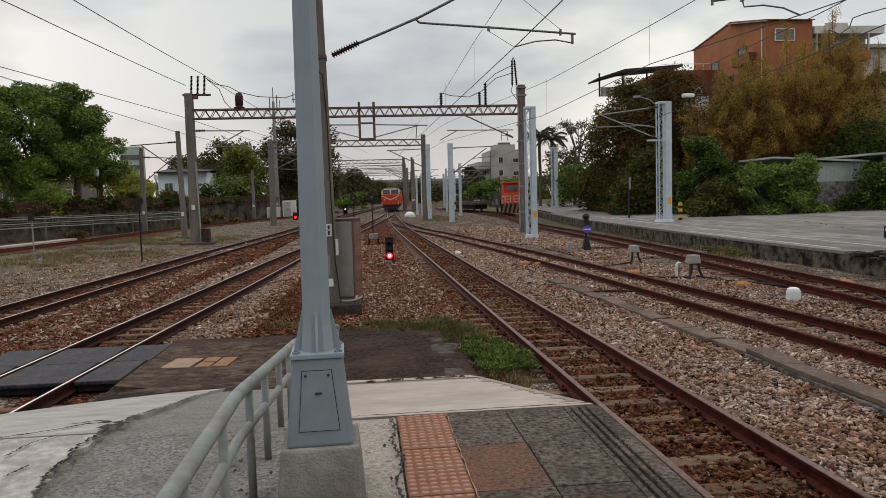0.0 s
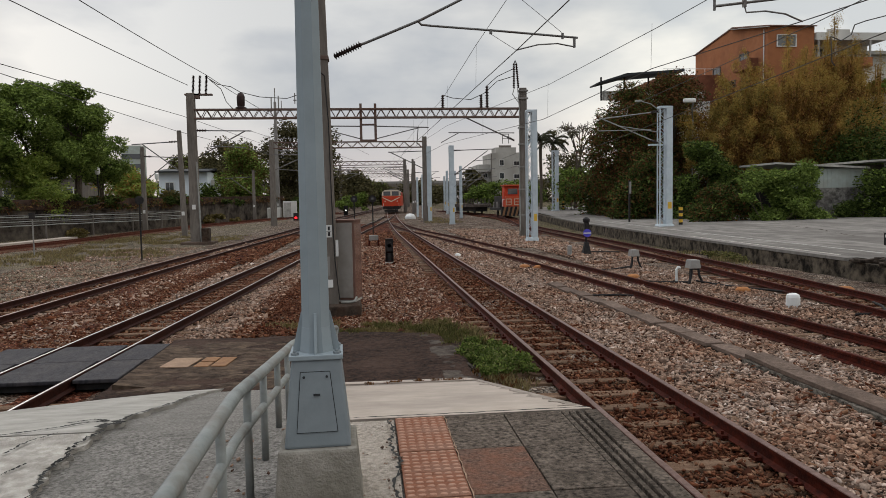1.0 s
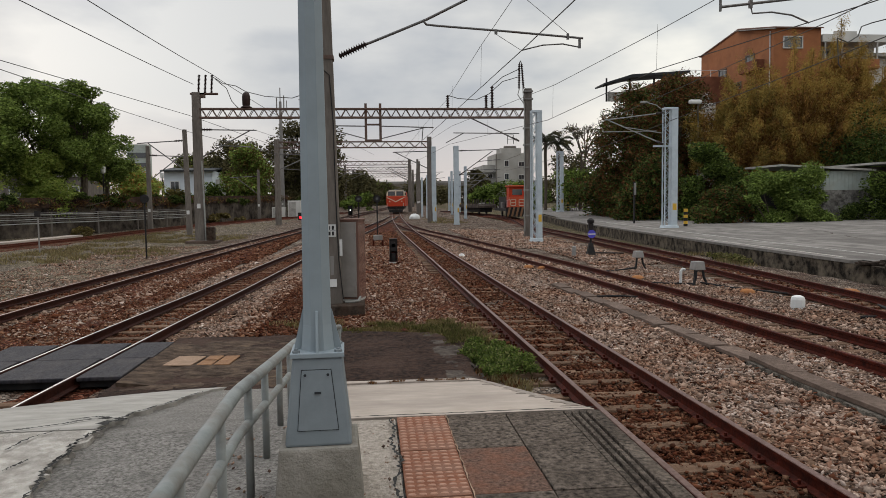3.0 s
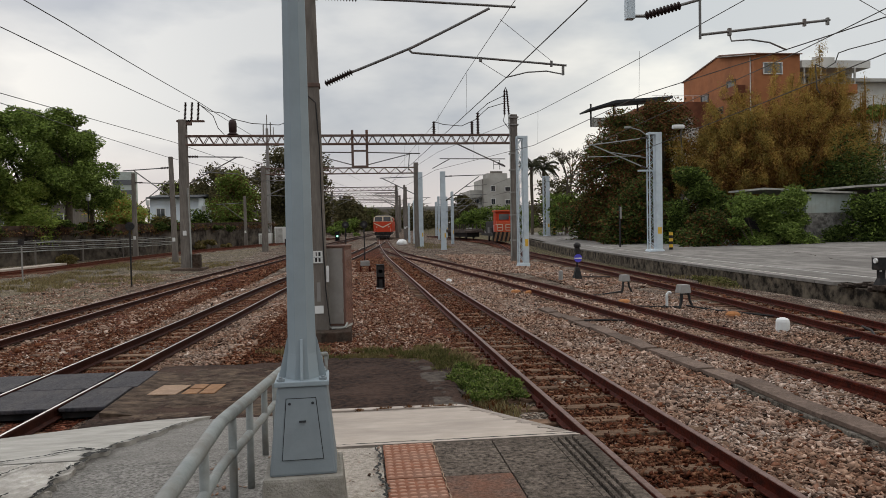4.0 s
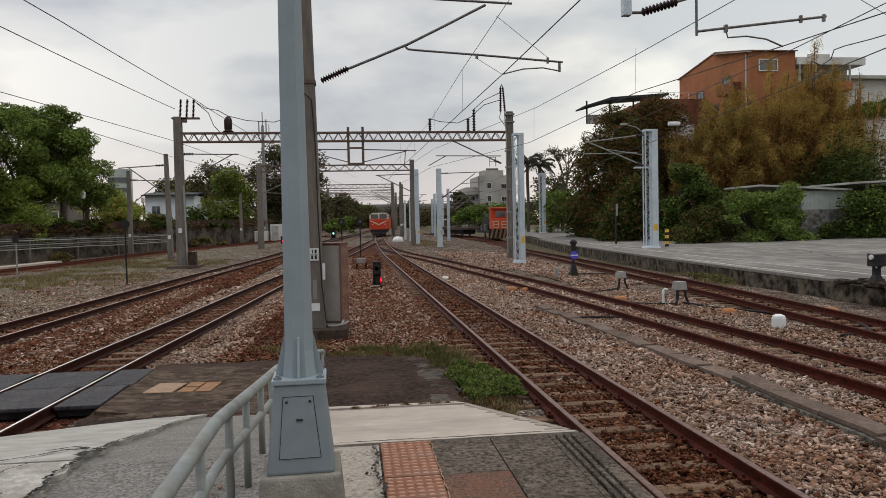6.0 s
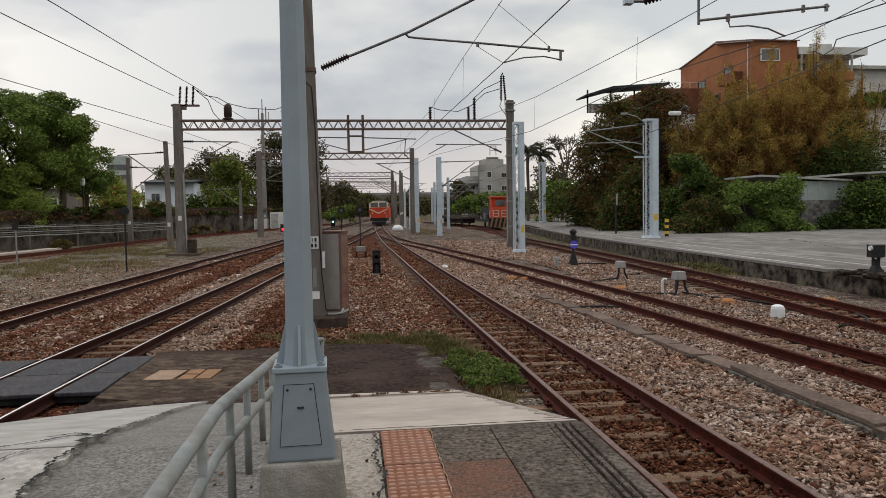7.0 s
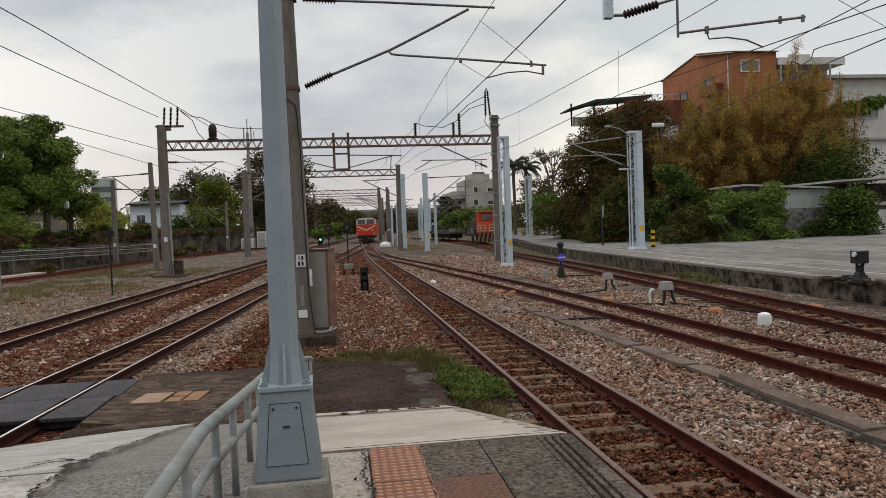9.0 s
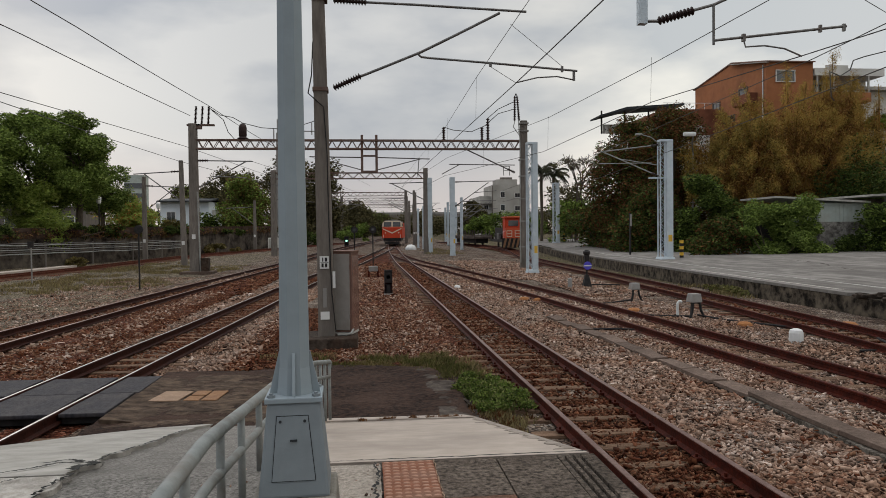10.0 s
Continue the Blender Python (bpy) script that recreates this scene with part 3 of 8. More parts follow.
            bmesh.ops.bevel(bm, geom=sharp, offset=bevel, segments=2, profile=0.6, affect="EDGES", clamp_overlap=True)
        bm.to_mesh(me)
        bm.free()
        if smooth:
            me.shade_smooth()
        return me


def part(name, geo, material, parent, label="", bevel=0.0, smooth=False):
    me = geo if isinstance(geo, bpy.types.Mesh) else geo.mesh(name, bevel, smooth)
    if material and not me.materials:
        me.materials.append(material)
    ob = new(name, me)
    ob.parent = parent
    return tagged(ob, label)


def pieces(name, geo, material, parent, bevel=0.0):
    """One part for each bar of a frame."""
    ends = geo.first[1:] + [(len(geo.v), len(geo.f))]
    for (a, fa), (b, fb) in zip(geo.first, ends):
        g = Geo()
        g.add(geo.v[a:b], [tuple(i - a for i in f) for f in geo.f[fa:fb]])
        part(name, g, material, parent, bevel=bevel)


def thing(name, label, category, at=None, group="", kind=""):
    ob = new(name)
    ob.matrix_basis = at or Matrix()
    return tagged(ob, label, category, group, kind)


def solid(name, geo, material, label, category, group="", kind="", bevel=0.0, smooth=False, at=None):
    ob = part(name, geo, material, None, "", bevel, smooth)
    ob.matrix_basis = at or Matrix()
    return tagged(ob, label, category, group, kind)


def rise(y):
    """The line climbs gently beyond 55 m."""
    return 0.0 if y < 55 else 0.0105 * (y - 55)


def spline(points, step=1.0):
    """Even points of a smooth plan curve x(y)."""
    ys, xs = np.array([p[1] for p in points], float), np.array([p[0] for p in points], float)
    grad = np.gradient(xs, ys)
    out, y = [], ys[0]
    while y <= ys[-1] + 1e-6:
        k = min(max(int(np.searchsorted(ys, y) - 1), 0), len(ys) - 2)
        hh = ys[k + 1] - ys[k]
        u = (y - ys[k]) / hh
        x = (2 * u**3 - 3 * u**2 + 1) * xs[k] + (u**3 - 2 * u**2 + u) * hh * grad[k] + (3 * u**2 - 2 * u**3) * xs[k + 1] + (u**3 - u**2) * hh * grad[k + 1]
        out.append((float(x), float(y), rise(y)))
        y += step
    return out


def at_y(path, y):
    xs, ys = [p[0] for p in path], [p[1] for p in path]
    return float(np.interp(y, ys, xs))

# ---- ground and beds ----
def sheet(name, x0, x1, y0, y1, nx, ny, z, wobble, material, label, category, kind="structure", hole=None):
    xs, ys = np.linspace(x0, x1, nx), np.linspace(y0, y1, ny)
    vs = [(x, y, z + rise(y) + wobble * noise.noise((x * 0.8, y * 0.8, 3.1)) + 0.4 * wobble * noise.noise((x * 3, y * 3, 7.7))) for y in ys for x in xs]
    fs = [(j * nx + i, j * nx + i + 1, (j + 1) * nx + i + 1, (j + 1) * nx + i) for j in range(ny - 1) for i in range(nx - 1)]
    g = Geo()
    g.add(vs, fs)
    return solid(name, g, material, label, category, kind=kind, smooth=True)


g = Geo()
ys = [-400, -60, 0, 55, 120, 300, 700, 1500, 3000]
for k in range(len(ys) - 1):
    za, zb = (-0.34 + min(rise(y), 2.5) for y in (ys[k], ys[k + 1]))
    g.add([(-3000, ys[k], za), (3000, ys[k], za), (3000, ys[k + 1], zb), (-3000, ys[k + 1], zb)], [(0, 1, 2, 3)])
solid("ground", g, M_EARTH, "brown earth with patches of dry grass", "ground", kind="structure")
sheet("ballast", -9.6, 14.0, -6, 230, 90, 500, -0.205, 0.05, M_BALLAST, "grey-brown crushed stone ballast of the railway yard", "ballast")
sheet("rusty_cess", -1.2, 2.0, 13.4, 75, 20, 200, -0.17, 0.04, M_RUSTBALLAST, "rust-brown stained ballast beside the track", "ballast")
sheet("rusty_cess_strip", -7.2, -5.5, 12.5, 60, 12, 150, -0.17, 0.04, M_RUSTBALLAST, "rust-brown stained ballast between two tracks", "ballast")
# dark sheet under the loose stones, coloured as the shade between them
sheet("ballast_fines", 3.66, 6.85, 3.05, 22, 60, 300, -0.186, 0.022, M_GAPSHADE, "dark gravel sheet whose colour stands in for shade between the loose stones", "ballast")
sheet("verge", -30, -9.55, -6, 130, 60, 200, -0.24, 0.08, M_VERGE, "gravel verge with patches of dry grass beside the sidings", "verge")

# ---- tracks ----
TRACK_R = spline([(3.07, -8), (3.04, 4), (2.98, 15), (2.93, 25), (2.88, 36), (2.83, 47), (2.8, 57), (2.87, 70), (3.08, 85), (3.6, 105), (4.45, 130), (5.6, 170), (8, 220)])
TRACK_B = spline([(-5.2, -8), (-4.85, 4), (-4.65, 8), (-4.32, 14), (-3.97, 19), (-3.6, 25), (-3.21, 31), (-2.8, 36), (-1.9, 46), (-0.85, 56), (0.6, 70), (1.9, 83), (3.0, 96)])
TRACK_A = spline([(-9.0, -8), (-8.7, 4), (-8.3, 16), (-7.94, 25), (-7.49, 35), (-6.95, 45), (-6.34, 55), (-5.63, 65), (-4.0, 85), (-1.9, 105), (0.9, 130), (5.0, 170)])
TRACK_T = spline([(7.9, -8), (7.62, 4), (7.42, 9), (7.0, 18), (6.45, 28), (5.76, 37), (4.93, 47), (3.97, 56), (3.3, 64), (2.88, 73)])
TRACK_P = spline([(7.5, -8), (9.5, 4), (10.55, 13), (11.47, 22), (12.21, 32), (12.8, 42), (13.26, 52), (13.75, 61), (14.85, 70), (15.7, 76.5), (16.3, 83), (16.2, 91), (15.3, 99), (13.8, 109), (12, 120)])
TRACK_C = spline([(-24, -8), (-23, 20), (-21.6, 42), (-20.8, 50), (-19.6, 62), (-17.6, 75), (-14.3, 88), (-9.5, 102), (-4, 120)])
RAIL_OUT = [(-0.0675, -0.153), (0.0675, -0.153), (0.0675, -0.143), (0.012, -0.12), (0.009, -0.045), (0.033, -0.035), (0.033, -0.008), (-0.033, -0.008), (-0.033, -0.035), (-0.009, -0.045), (-0.012, -0.12), (-0.0675, -0.143)]
BAND_OUT = [(-0.014, -0.004), (0.014, -0.004), (0.014, 0.002), (-0.014, 0.002)]
HEAD_OUT = [(-0.033, -0.008), (0.033, -0.008), (0.029, 0.0), (-0.029, 0.0)]


def sweep(path, off, outline):
    g, n = Geo(), len(outline)
    vs = []
    for k, p in enumerate(path):
        a, b = Vector(path[max(k - 1, 0)]), Vector(path[min(k + 1, len(path) - 1)])
        d = (b - a).normalized()
        s = Vector((d.y, -d.x, 0))
        vs += [Vector(p) + s * (off + u) + Vector((0, 0, v)) for u, v in outline]
    fs = [(k * n + j, k * n + (j + 1) % n, (k + 1) * n + (j + 1) % n, (k + 1) * n + j) for k in range(len(path) - 1) for j in range(n)]
    g.add(vs, fs + [tuple(range(n))[::-1], tuple(range((len(path) - 1) * n, len(path) * n))])
    return g


SLEEPER_ME = Geo().box(0, 0, -0.14, 2.0, 0.2, 0.14).mesh("sleeper", 0.012)
SLEEPER_ME.materials.append(M_SLEEPER)
CLIP_ME = Geo().box(0, 0, 0, 0.07, 0.11, 0.035).rod((0, 0, 0.03), (0, 0, 0.07), 0.016, seg=6).mesh("rail_clip")
CLIP_ME.materials.append(M_RAIL)


def track(path, label, head, bed, first, last, clips=False, web=None):
    t = thing("railway_track", label, "track", group="tracks of the yard", kind="structure")
    part("rail", sweep(path, -0.566, RAIL_OUT), web or M_RAIL, t)
    part("rail", sweep(path, 0.566, RAIL_OUT), web or M_RAIL, t)
    for side in (-0.566, 0.566):
        part("rail_head", sweep(path, side, HEAD_OUT), M_RAILDARK if head is M_SHINE else head, t)
        if head is M_SHINE:
            part("running_band", sweep(path, side, BAND_OUT), head, t, "bright worn running band")
    wide = [(-1.25, -0.25), (-1.0, -0.21), (-0.6, -0.205), (0.6, -0.205), (1.0, -0.21), (1.25, -0.25), (1.25, -0.3), (-1.25, -0.3)]
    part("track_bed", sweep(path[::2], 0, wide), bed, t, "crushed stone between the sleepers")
    y = first
    rng = random.Random(len(path))
    while y < last:
        x0, x1 = at_y(path, y - 0.5), at_y(path, y + 0.5)
        if path is TRACK_B and 9.5 < y < 12.7:
            y += 0.62
            continue
        o = part("sleeper", SLEEPER_ME, None, t)
        o.matrix_basis = Matrix.Translation((at_y(path, y), y, rise(y) - (0.15 if y < 15 else 0.172) + rng.uniform(-0.018, 0.0))) @ Matrix.Rotation(-math.atan(x1 - x0) + rng.uniform(-0.035, 0.035), 4, "Z") @ Matrix.Diagonal((1, rng.uniform(0.75, 1.1), 1, 1))
        if clips and y < 16:
            for off in (-0.66, -0.47, 0.47, 0.66):
                c = part("rail_clip", CLIP_ME, None, t)
                c.matrix_basis = Matrix.Translation((at_y(path, y) + off, y, -0.146))
        y += 0.62
    return t


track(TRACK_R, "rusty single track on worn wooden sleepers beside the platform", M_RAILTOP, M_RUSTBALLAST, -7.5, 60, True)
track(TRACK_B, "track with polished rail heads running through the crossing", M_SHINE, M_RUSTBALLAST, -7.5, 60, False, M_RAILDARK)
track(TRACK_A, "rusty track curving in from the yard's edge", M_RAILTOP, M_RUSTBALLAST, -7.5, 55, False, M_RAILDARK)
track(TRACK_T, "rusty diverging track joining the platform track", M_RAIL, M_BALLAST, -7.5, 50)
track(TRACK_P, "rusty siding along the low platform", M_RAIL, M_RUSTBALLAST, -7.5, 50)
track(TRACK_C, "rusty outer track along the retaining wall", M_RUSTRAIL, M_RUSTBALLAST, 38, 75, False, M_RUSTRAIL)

# ---- island platform, ramp, crossing ----
PZ = 0.98
SLOPE = 0.208


def ramp_z(y):
    return PZ - max(0.0, y - 4.24) * SLOPE


g = Geo()
g.prism([(-3.2, -0.3), (1.37, -0.3), (1.37, PZ - 0.03), (-3.2, PZ - 0.03)], "y", -12, 4.24)
solid("platform", g, M_PLAT, "rough grey concrete island platform end", "platform", kind="structure")
# the ramp runs down to the crossing, its outer side cut off at a slant
edge = [(1.37, 4.24), (1.37, 9.15), (-1.9, 9.55), (-2.5, 8.95), (-2.85, 8.1), (-3.1, 7.2), (-3.25, 6.6), (-3.2, 4.24)]
g = Geo()
n = len(edge)
g.add([(x, y, ramp_z(y) - 0.03) for x, y in edge] + [(x, y, -0.4) for x, y in edge], [tuple(range(n)), tuple(range(n, 2 * n))[::-1]] + [(k, (k + 1) % n, n + (k + 1) % n, n + k) for k in range(n)])
solid("ramp", g, M_PLAT, "rough grey concrete ramp from platform down to the crossing", "ramp", kind="structure")


def skin(name, outline, material, label, lift=0.004, thick=0.04):
    """A thin layer of screed that follows platform and ramp."""
    g, n = Geo(), len(outline)
    g.add([(x, y, ramp_z(y) - 0.03 + lift + thick) for x, y in outline] + [(x, y, ramp_z(y) - 0.03 - 0.02) for x, y in outline],
          [tuple(range(n)), tuple(range(n, 2 * n))[::-1]] + [(k, (k + 1) % n, n + (k + 1) % n, n + k) for k in range(n)])
    return solid(name, g, material, label, "screed", kind="structure")


skin("cement_ramp_surface", [(1.36, 4.26), (1.36, 9.1), (1.2, 9.2), (-0.5, 9.35), (-0.45, 4.26)], M_CEMENT, "pale smooth cement screed on the ramp", 0.0, 0.03)
skin("cement_ramp_lip", [(1.3, 8.55), (1.25, 9.18), (-0.5, 9.4), (-0.5, 8.75)], M_CEMENT, "raised pale cement lip at the foot of the ramp", 0.0, 0.048)
rng = random.Random(8)
dirt = [(1.355, 4.5 + 0.18 * k) for k in range(26)] + [(1.31 - abs(rng.gauss(0, 0.045)), 9.0 - 0.06 * k) for k in range(76)]
skin("edge_dirt", dirt, M_EDGEDIRT, "grey-brown grime along the ramp's edge", 0.0, 0.034)
dirt = [(-0.45 + 0.045 * k, 8.66 - 0.07 * k / 38) for k in range(39)] + [(1.26 - 0.045 * k, 8.53 - abs(rng.gauss(0, 0.035)) + 0.07 * k / 38) for k in range(39)]
skin("joint_dirt", dirt, M_EDGEDIRT, "grey-brown grime before the ramp's lip", 0.0, 0.033)
rng = random.Random(4)
left = [(-1.85, 9.5), (-2.45, 8.95), (-2.82, 8.1), (-3.07, 7.2), (-3.22, 6.6), (-3.18, 4.26)]
inner = [(-1.57, 4.26), (-1.66, 4.85), (-1.74, 5.3), (-1.76, 5.8), (-1.79, 6.6), (-1.87, 7.4), (-1.93, 8.2), (-1.95, 8.9)]
skin("cement_patch", left + [(inner[k][0] + (inner[k + 1][0] - inner[k][0]) * j / 6 + rng.uniform(-0.045, 0.045), inner[k][1] + (inner[k + 1][1] - inner[k][1]) * j / 6) for k in range(len(inner) - 1) for j in range(6)], M_CEMENTGREY, "pale cement patch with ragged edge on the ramp", 0.0, 0.033)
g = Geo()
near = [(-3.15, 4.25), (-3.15, -11.9), (-1.45, -11.9), (-1.5, -6.0), (-1.4, -2.0), (-1.5, 2.4), (-1.47, 2.9), (-1.53, 3.33), (-1.58, 3.55), (-1.59, 3.71), (-1.56, 3.8), (-1.59, 3.93), (-1.58, 4.13), (-1.55, 4.23)]
fine = []
for k in range(2, len(near) - 1):
    for j in range(5):
        u = j / 5
        fine.append((near[k][0] + (near[k + 1][0] - near[k][0]) * u + rng.uniform(-0.035, 0.035), near[k][1] + (near[k + 1][1] - near[k][1]) * u + rng.uniform(-0.02, 0.02)))
skin("broken_cement_patch", near[:2] + fine + near[-1:], M_CRACKED, "worn broken cement patch on the platform", 0.0, 0.03)
skin("broken_cement_strip", [(0.12, -11.9), (0.13, 4.22), (-0.3, 4.23), (-0.32, -11.9)], M_CRUMBLE, "strip of broken cement beside the tactile paving", 0.0, 0.022)



def crack(points, w, seed, material=None):
    """A crooked open crack in the surface."""
    rs, g = random.Random(seed), Geo()
    fine = []
    for k in range(len(points) - 1):
        for j in range(16):
            u = j / 16
            fine.append((points[k][0] + (points[k + 1][0] - points[k][0]) * u + rs.uniform(-1, 1) * w * 1.1, points[k][1] + (points[k + 1][1] - points[k][1]) * u + rs.uniform(-1, 1) * w * 1.1))
    fine.append(points[-1])
    vs, n = [], len(fine)
    for k, (x, y) in enumerate(fine):
        a, b = fine[max(k - 1, 0)], fine[min(k + 1, n - 1)]
        d = Vector((b[0] - a[0], b[1] - a[1])).normalized()
        h = w * rs.uniform(0.15, 1.0) * (0.2 if k in (0, n - 1) else 1)
        z = ramp_z(y) + 0.013
        vs += [(x - d.y * h, y + d.x * h, z), (x + d.y * h, y - d.x * h, z)]
    g.add(vs, [(2 * k, 2 * k + 1, 2 * k + 3, 2 * k + 2) for k in range(n - 1)])
    return solid("crack", g, material or M_GROOVE, "dark crack in the worn cement", "crack", "cracks in the cement", kind="structure")


crack([(-2.7, 4.05), (-2.09, 4.24), (-1.98, 4.41), (-1.91, 4.63), (-1.86, 4.85), (-1.66, 4.87)], 0.015, 1)
crack([(-1.97, 4.88), (-1.9, 5.08), (-1.8, 4.98), (-1.74, 4.9)], 0.018, 2)
crack([(-1.65, 4.85), (-1.73, 5.3), (-1.75, 5.8), (-1.78, 6.6), (-1.86, 7.4), (-1.92, 8.3)], 0.016, 3)
crack([(-1.78, 3.59), (-1.76, 3.67), (-1.73, 3.74)], 0.009, 4)
crack([(-1.92, 3.89), (-1.89, 4.09), (-1.78, 4.24)], 0.009, 14)
crack([(-1.62, 4.4), (-1.66, 4.6), (-1.6, 4.72), (-1.66, 4.86)], 0.03, 15)
crack([(-1.54, 4.23), (-1.58, 4.1), (-1.6, 3.93), (-1.56, 3.8), (-1.59, 3.71), (-1.58, 3.55), (-1.53, 3.33), (-1.48, 2.9), (-1.5, 2.4)], 0.014, 5)
crack([(-2.4, 3.4), (-2.05, 3.55), (-1.8, 3.4)], 0.012, 6)
crack([(0.1, 4.2), (0.12, 3.95), (0.09, 3.75), (0.14, 3.5), (0.1, 3.2), (0.12, 2.8)], 0.01, 7)
crack([(0.433, 4.22), (0.431, 3.7), (0.434, 3.2), (0.432, 2.4), (0.433, 0.0)], 0.004, 8, M_TAN)
crack([(-0.25, 4.24), (0.1, 4.25), (0.6, 4.24), (1.36, 4.25)], 0.009, 10)
crack([(0.75, 8.62), (1.0, 8.6), (1.28, 8.55)], 0.011, 11)
crack([(-0.05, 8.72), (0.25, 8.7)], 0.02, 12)

pave = thing("platform_paving", "dark stone pavers and orange tactile tiles on the platform", "paving", kind="structure")
TILE_ME = Geo().box(0, 0, 0, 0.29, 0.292, 0.032).mesh("tactile_tile", 0.004)
TILE_ME.materials.append(M_TACTILE)
dome = Geo()
for i in range(6):
    for j in range(6):
        dome.lathe([(0.0165, 0), (0.014, 0.004), (0.008, 0.006)], 0, 0, 8, Matrix.Translation((-0.12 + 0.048 * i, -0.12 + 0.048 * j, 0)) @ Matrix.Diagonal((1.2, 0.72, 1, 1)))
DOME_ME = dome.mesh("tactile_domes")
DOME_ME.materials.append(M_DOME)
y = 4.23 - 0.15
k = 0
while y > -11.5:
    o = part("tactile_tile", TILE_ME, None, pave, "orange tactile tile")
    o.matrix_basis = pose(0.285, y, PZ - 0.03 + 0.002 * (k % 2), 0, 0, (0.4, -0.3, 0.2)[k % 3])
    d = part("tactile_domes", DOME_ME, None, o)
    d.matrix_basis = pose(0, 0, 0.032)
    y -= 0.298
    k += 1
for col, (x0, x1) in enumerate(((0.435, 0.79), (0.797, 1.145))):
    for row in range(27):
        yb = 4.225 - 0.592 * row
        me = Geo().box((x0 + x1) / 2, yb - 0.294, PZ - 0.03, x1 - x0, 0.585, 0.03 + 0.0015 * ((row + col) % 3)).mesh("paver", 0.004)
        me.materials.append(M_PAVER_RED if (row, col) in ((1, 0), (9, 1), (15, 0), (21, 1)) else M_PAVER)
        part("paver", me, None, pave)
for row in range(27):
    yb = 4.225 - 0.592 * row
    for k, (x0, x1) in enumerate(((1.152, 1.182), (1.203, 1.228), (1.249, 1.274), (1.295, 1.375))):
        me = Geo().box((x0 + x1) / 2, yb - 0.294, PZ - 0.03, x1 - x0, 0.587, 0.03).mesh("edge_strip", 0.003)
        me.materials.append(M_PAVER)
        part("edge_strip", me, None, pave)
part("bedding", Geo().box(0.9, -3.85, PZ - 0.05, 0.95, 16.1, 0.027), M_GROOVE, pave, "dark dirt in the grooves")
g = Geo()
g.box(1.35, -4, -0.3, 0.06, 16.4, PZ + 0.265)
solid("platform_wall", g, M_PLATWALL, "dark stained concrete wall of the platform edge", "wall", kind="structure")

# crossing floor
def rough_patch(name, outline, z, relief, material, label, category, step=0.06, ragged=0.05, seed=0, edge=0.06):
    """A low uneven layer: a lumpy top inside a ragged outline, sinking at its border."""
    rs = random.Random(seed)
    xs, ys = [p[0] for p in outline], [p[1] for p in outline]
    nx, ny = int((max(xs) - min(xs)) / step) + 2, int((max(ys) - min(ys)) / step) + 2
    n = len(outline)

    def inside(x, y):
        hit, gap = False, 9.0
        for k in range(n):
            (xa, ya), (xb, yb) = outline[k], outline[(k + 1) % n]
            if (ya > y) != (yb > y) and x < xa + (y - ya) / (yb - ya) * (xb - xa):
                hit = not hit
            u = max(0.0, min(1.0, ((x - xa) * (xb - xa) + (y - ya) * (yb - ya)) / ((xb - xa) ** 2 + (yb - ya) ** 2)))
            gap = min(gap, math.hypot(x - xa - u * (xb - xa), y - ya - u * (yb - ya)))
        return gap if hit else -gap

    vs, fs = [], []
    for j in range(ny):
        for i in range(nx):
            x, y = min(xs) + i * step, min(ys) + j * step
            d = inside(x, y) + ragged * noise.noise((x * 4.1, y * 4.1, seed)) + ragged * 0.7 * noise.noise((x * 13, y * 13, seed + 3))
            h = relief * (noise.noise((x * 1.1, y * 2.6, seed + 5)) + 0.55 * noise.noise((x * 4, y * 7, seed + 8)) + 0.3 * noise.noise((x * 14, y * 14, seed)))
            vs.append((x, y, z + h - max(0.0, min(1.0, 0.5 - d / edge)) * 0.07))
    for j in range(ny - 1):
        for i in range(nx - 1):
            k = j * nx + i
            if min(vs[q][2] for q in (k, k + 1, k + nx, k + nx + 1)) > z - 0.066:
                fs.append((k, k + 1, k + nx + 1, k + nx))
    g = Geo()
    g.add(vs, fs)
    return solid(name, g, material, label, category, kind="structure", smooth=True)


rough_patch("crossing_floor", [(-3.45, 9.1), (-3.42, 13.1), (-1.5, 12.95), (-0.5, 13.3), (1.1, 12.85), (1.55, 11.9), (1.4, 9.8), (1.55, 8.9), (-2.1, 8.9)], -0.088, 0.012, M_ASPHALT, "dark brown worn asphalt floor of the track crossing", "asphalt", 0.05, 0.05, 2)
rough_patch("mud_layer", [(-3.36, 9.4), (-3.36, 12.75), (-2.4, 12.7), (-1.4, 12.55), (-0.95, 11.6), (-1.15, 10.7), (-0.9, 9.9), (-1.1, 9.25), (-2.2, 9.2)], -0.084, 0.022, M_MUD, "trodden brown mud with ruts over the crossing's asphalt", "mud", 0.045, 0.14, 11, 0.3)
rough_patch("dust_layer", [(0.75, 9.2), (1.0, 10.2), (0.85, 11.3), (0.95, 12.3), (0.6, 12.75), (1.1, 12.8), (1.5, 11.9), (1.37, 9.9), (1.5, 9.1)], -0.084, 0.012, M_DUST, "pale dust along the asphalt's crumbling edge", "dust", 0.04, 0.16, 21, 0.25)
g = Geo()
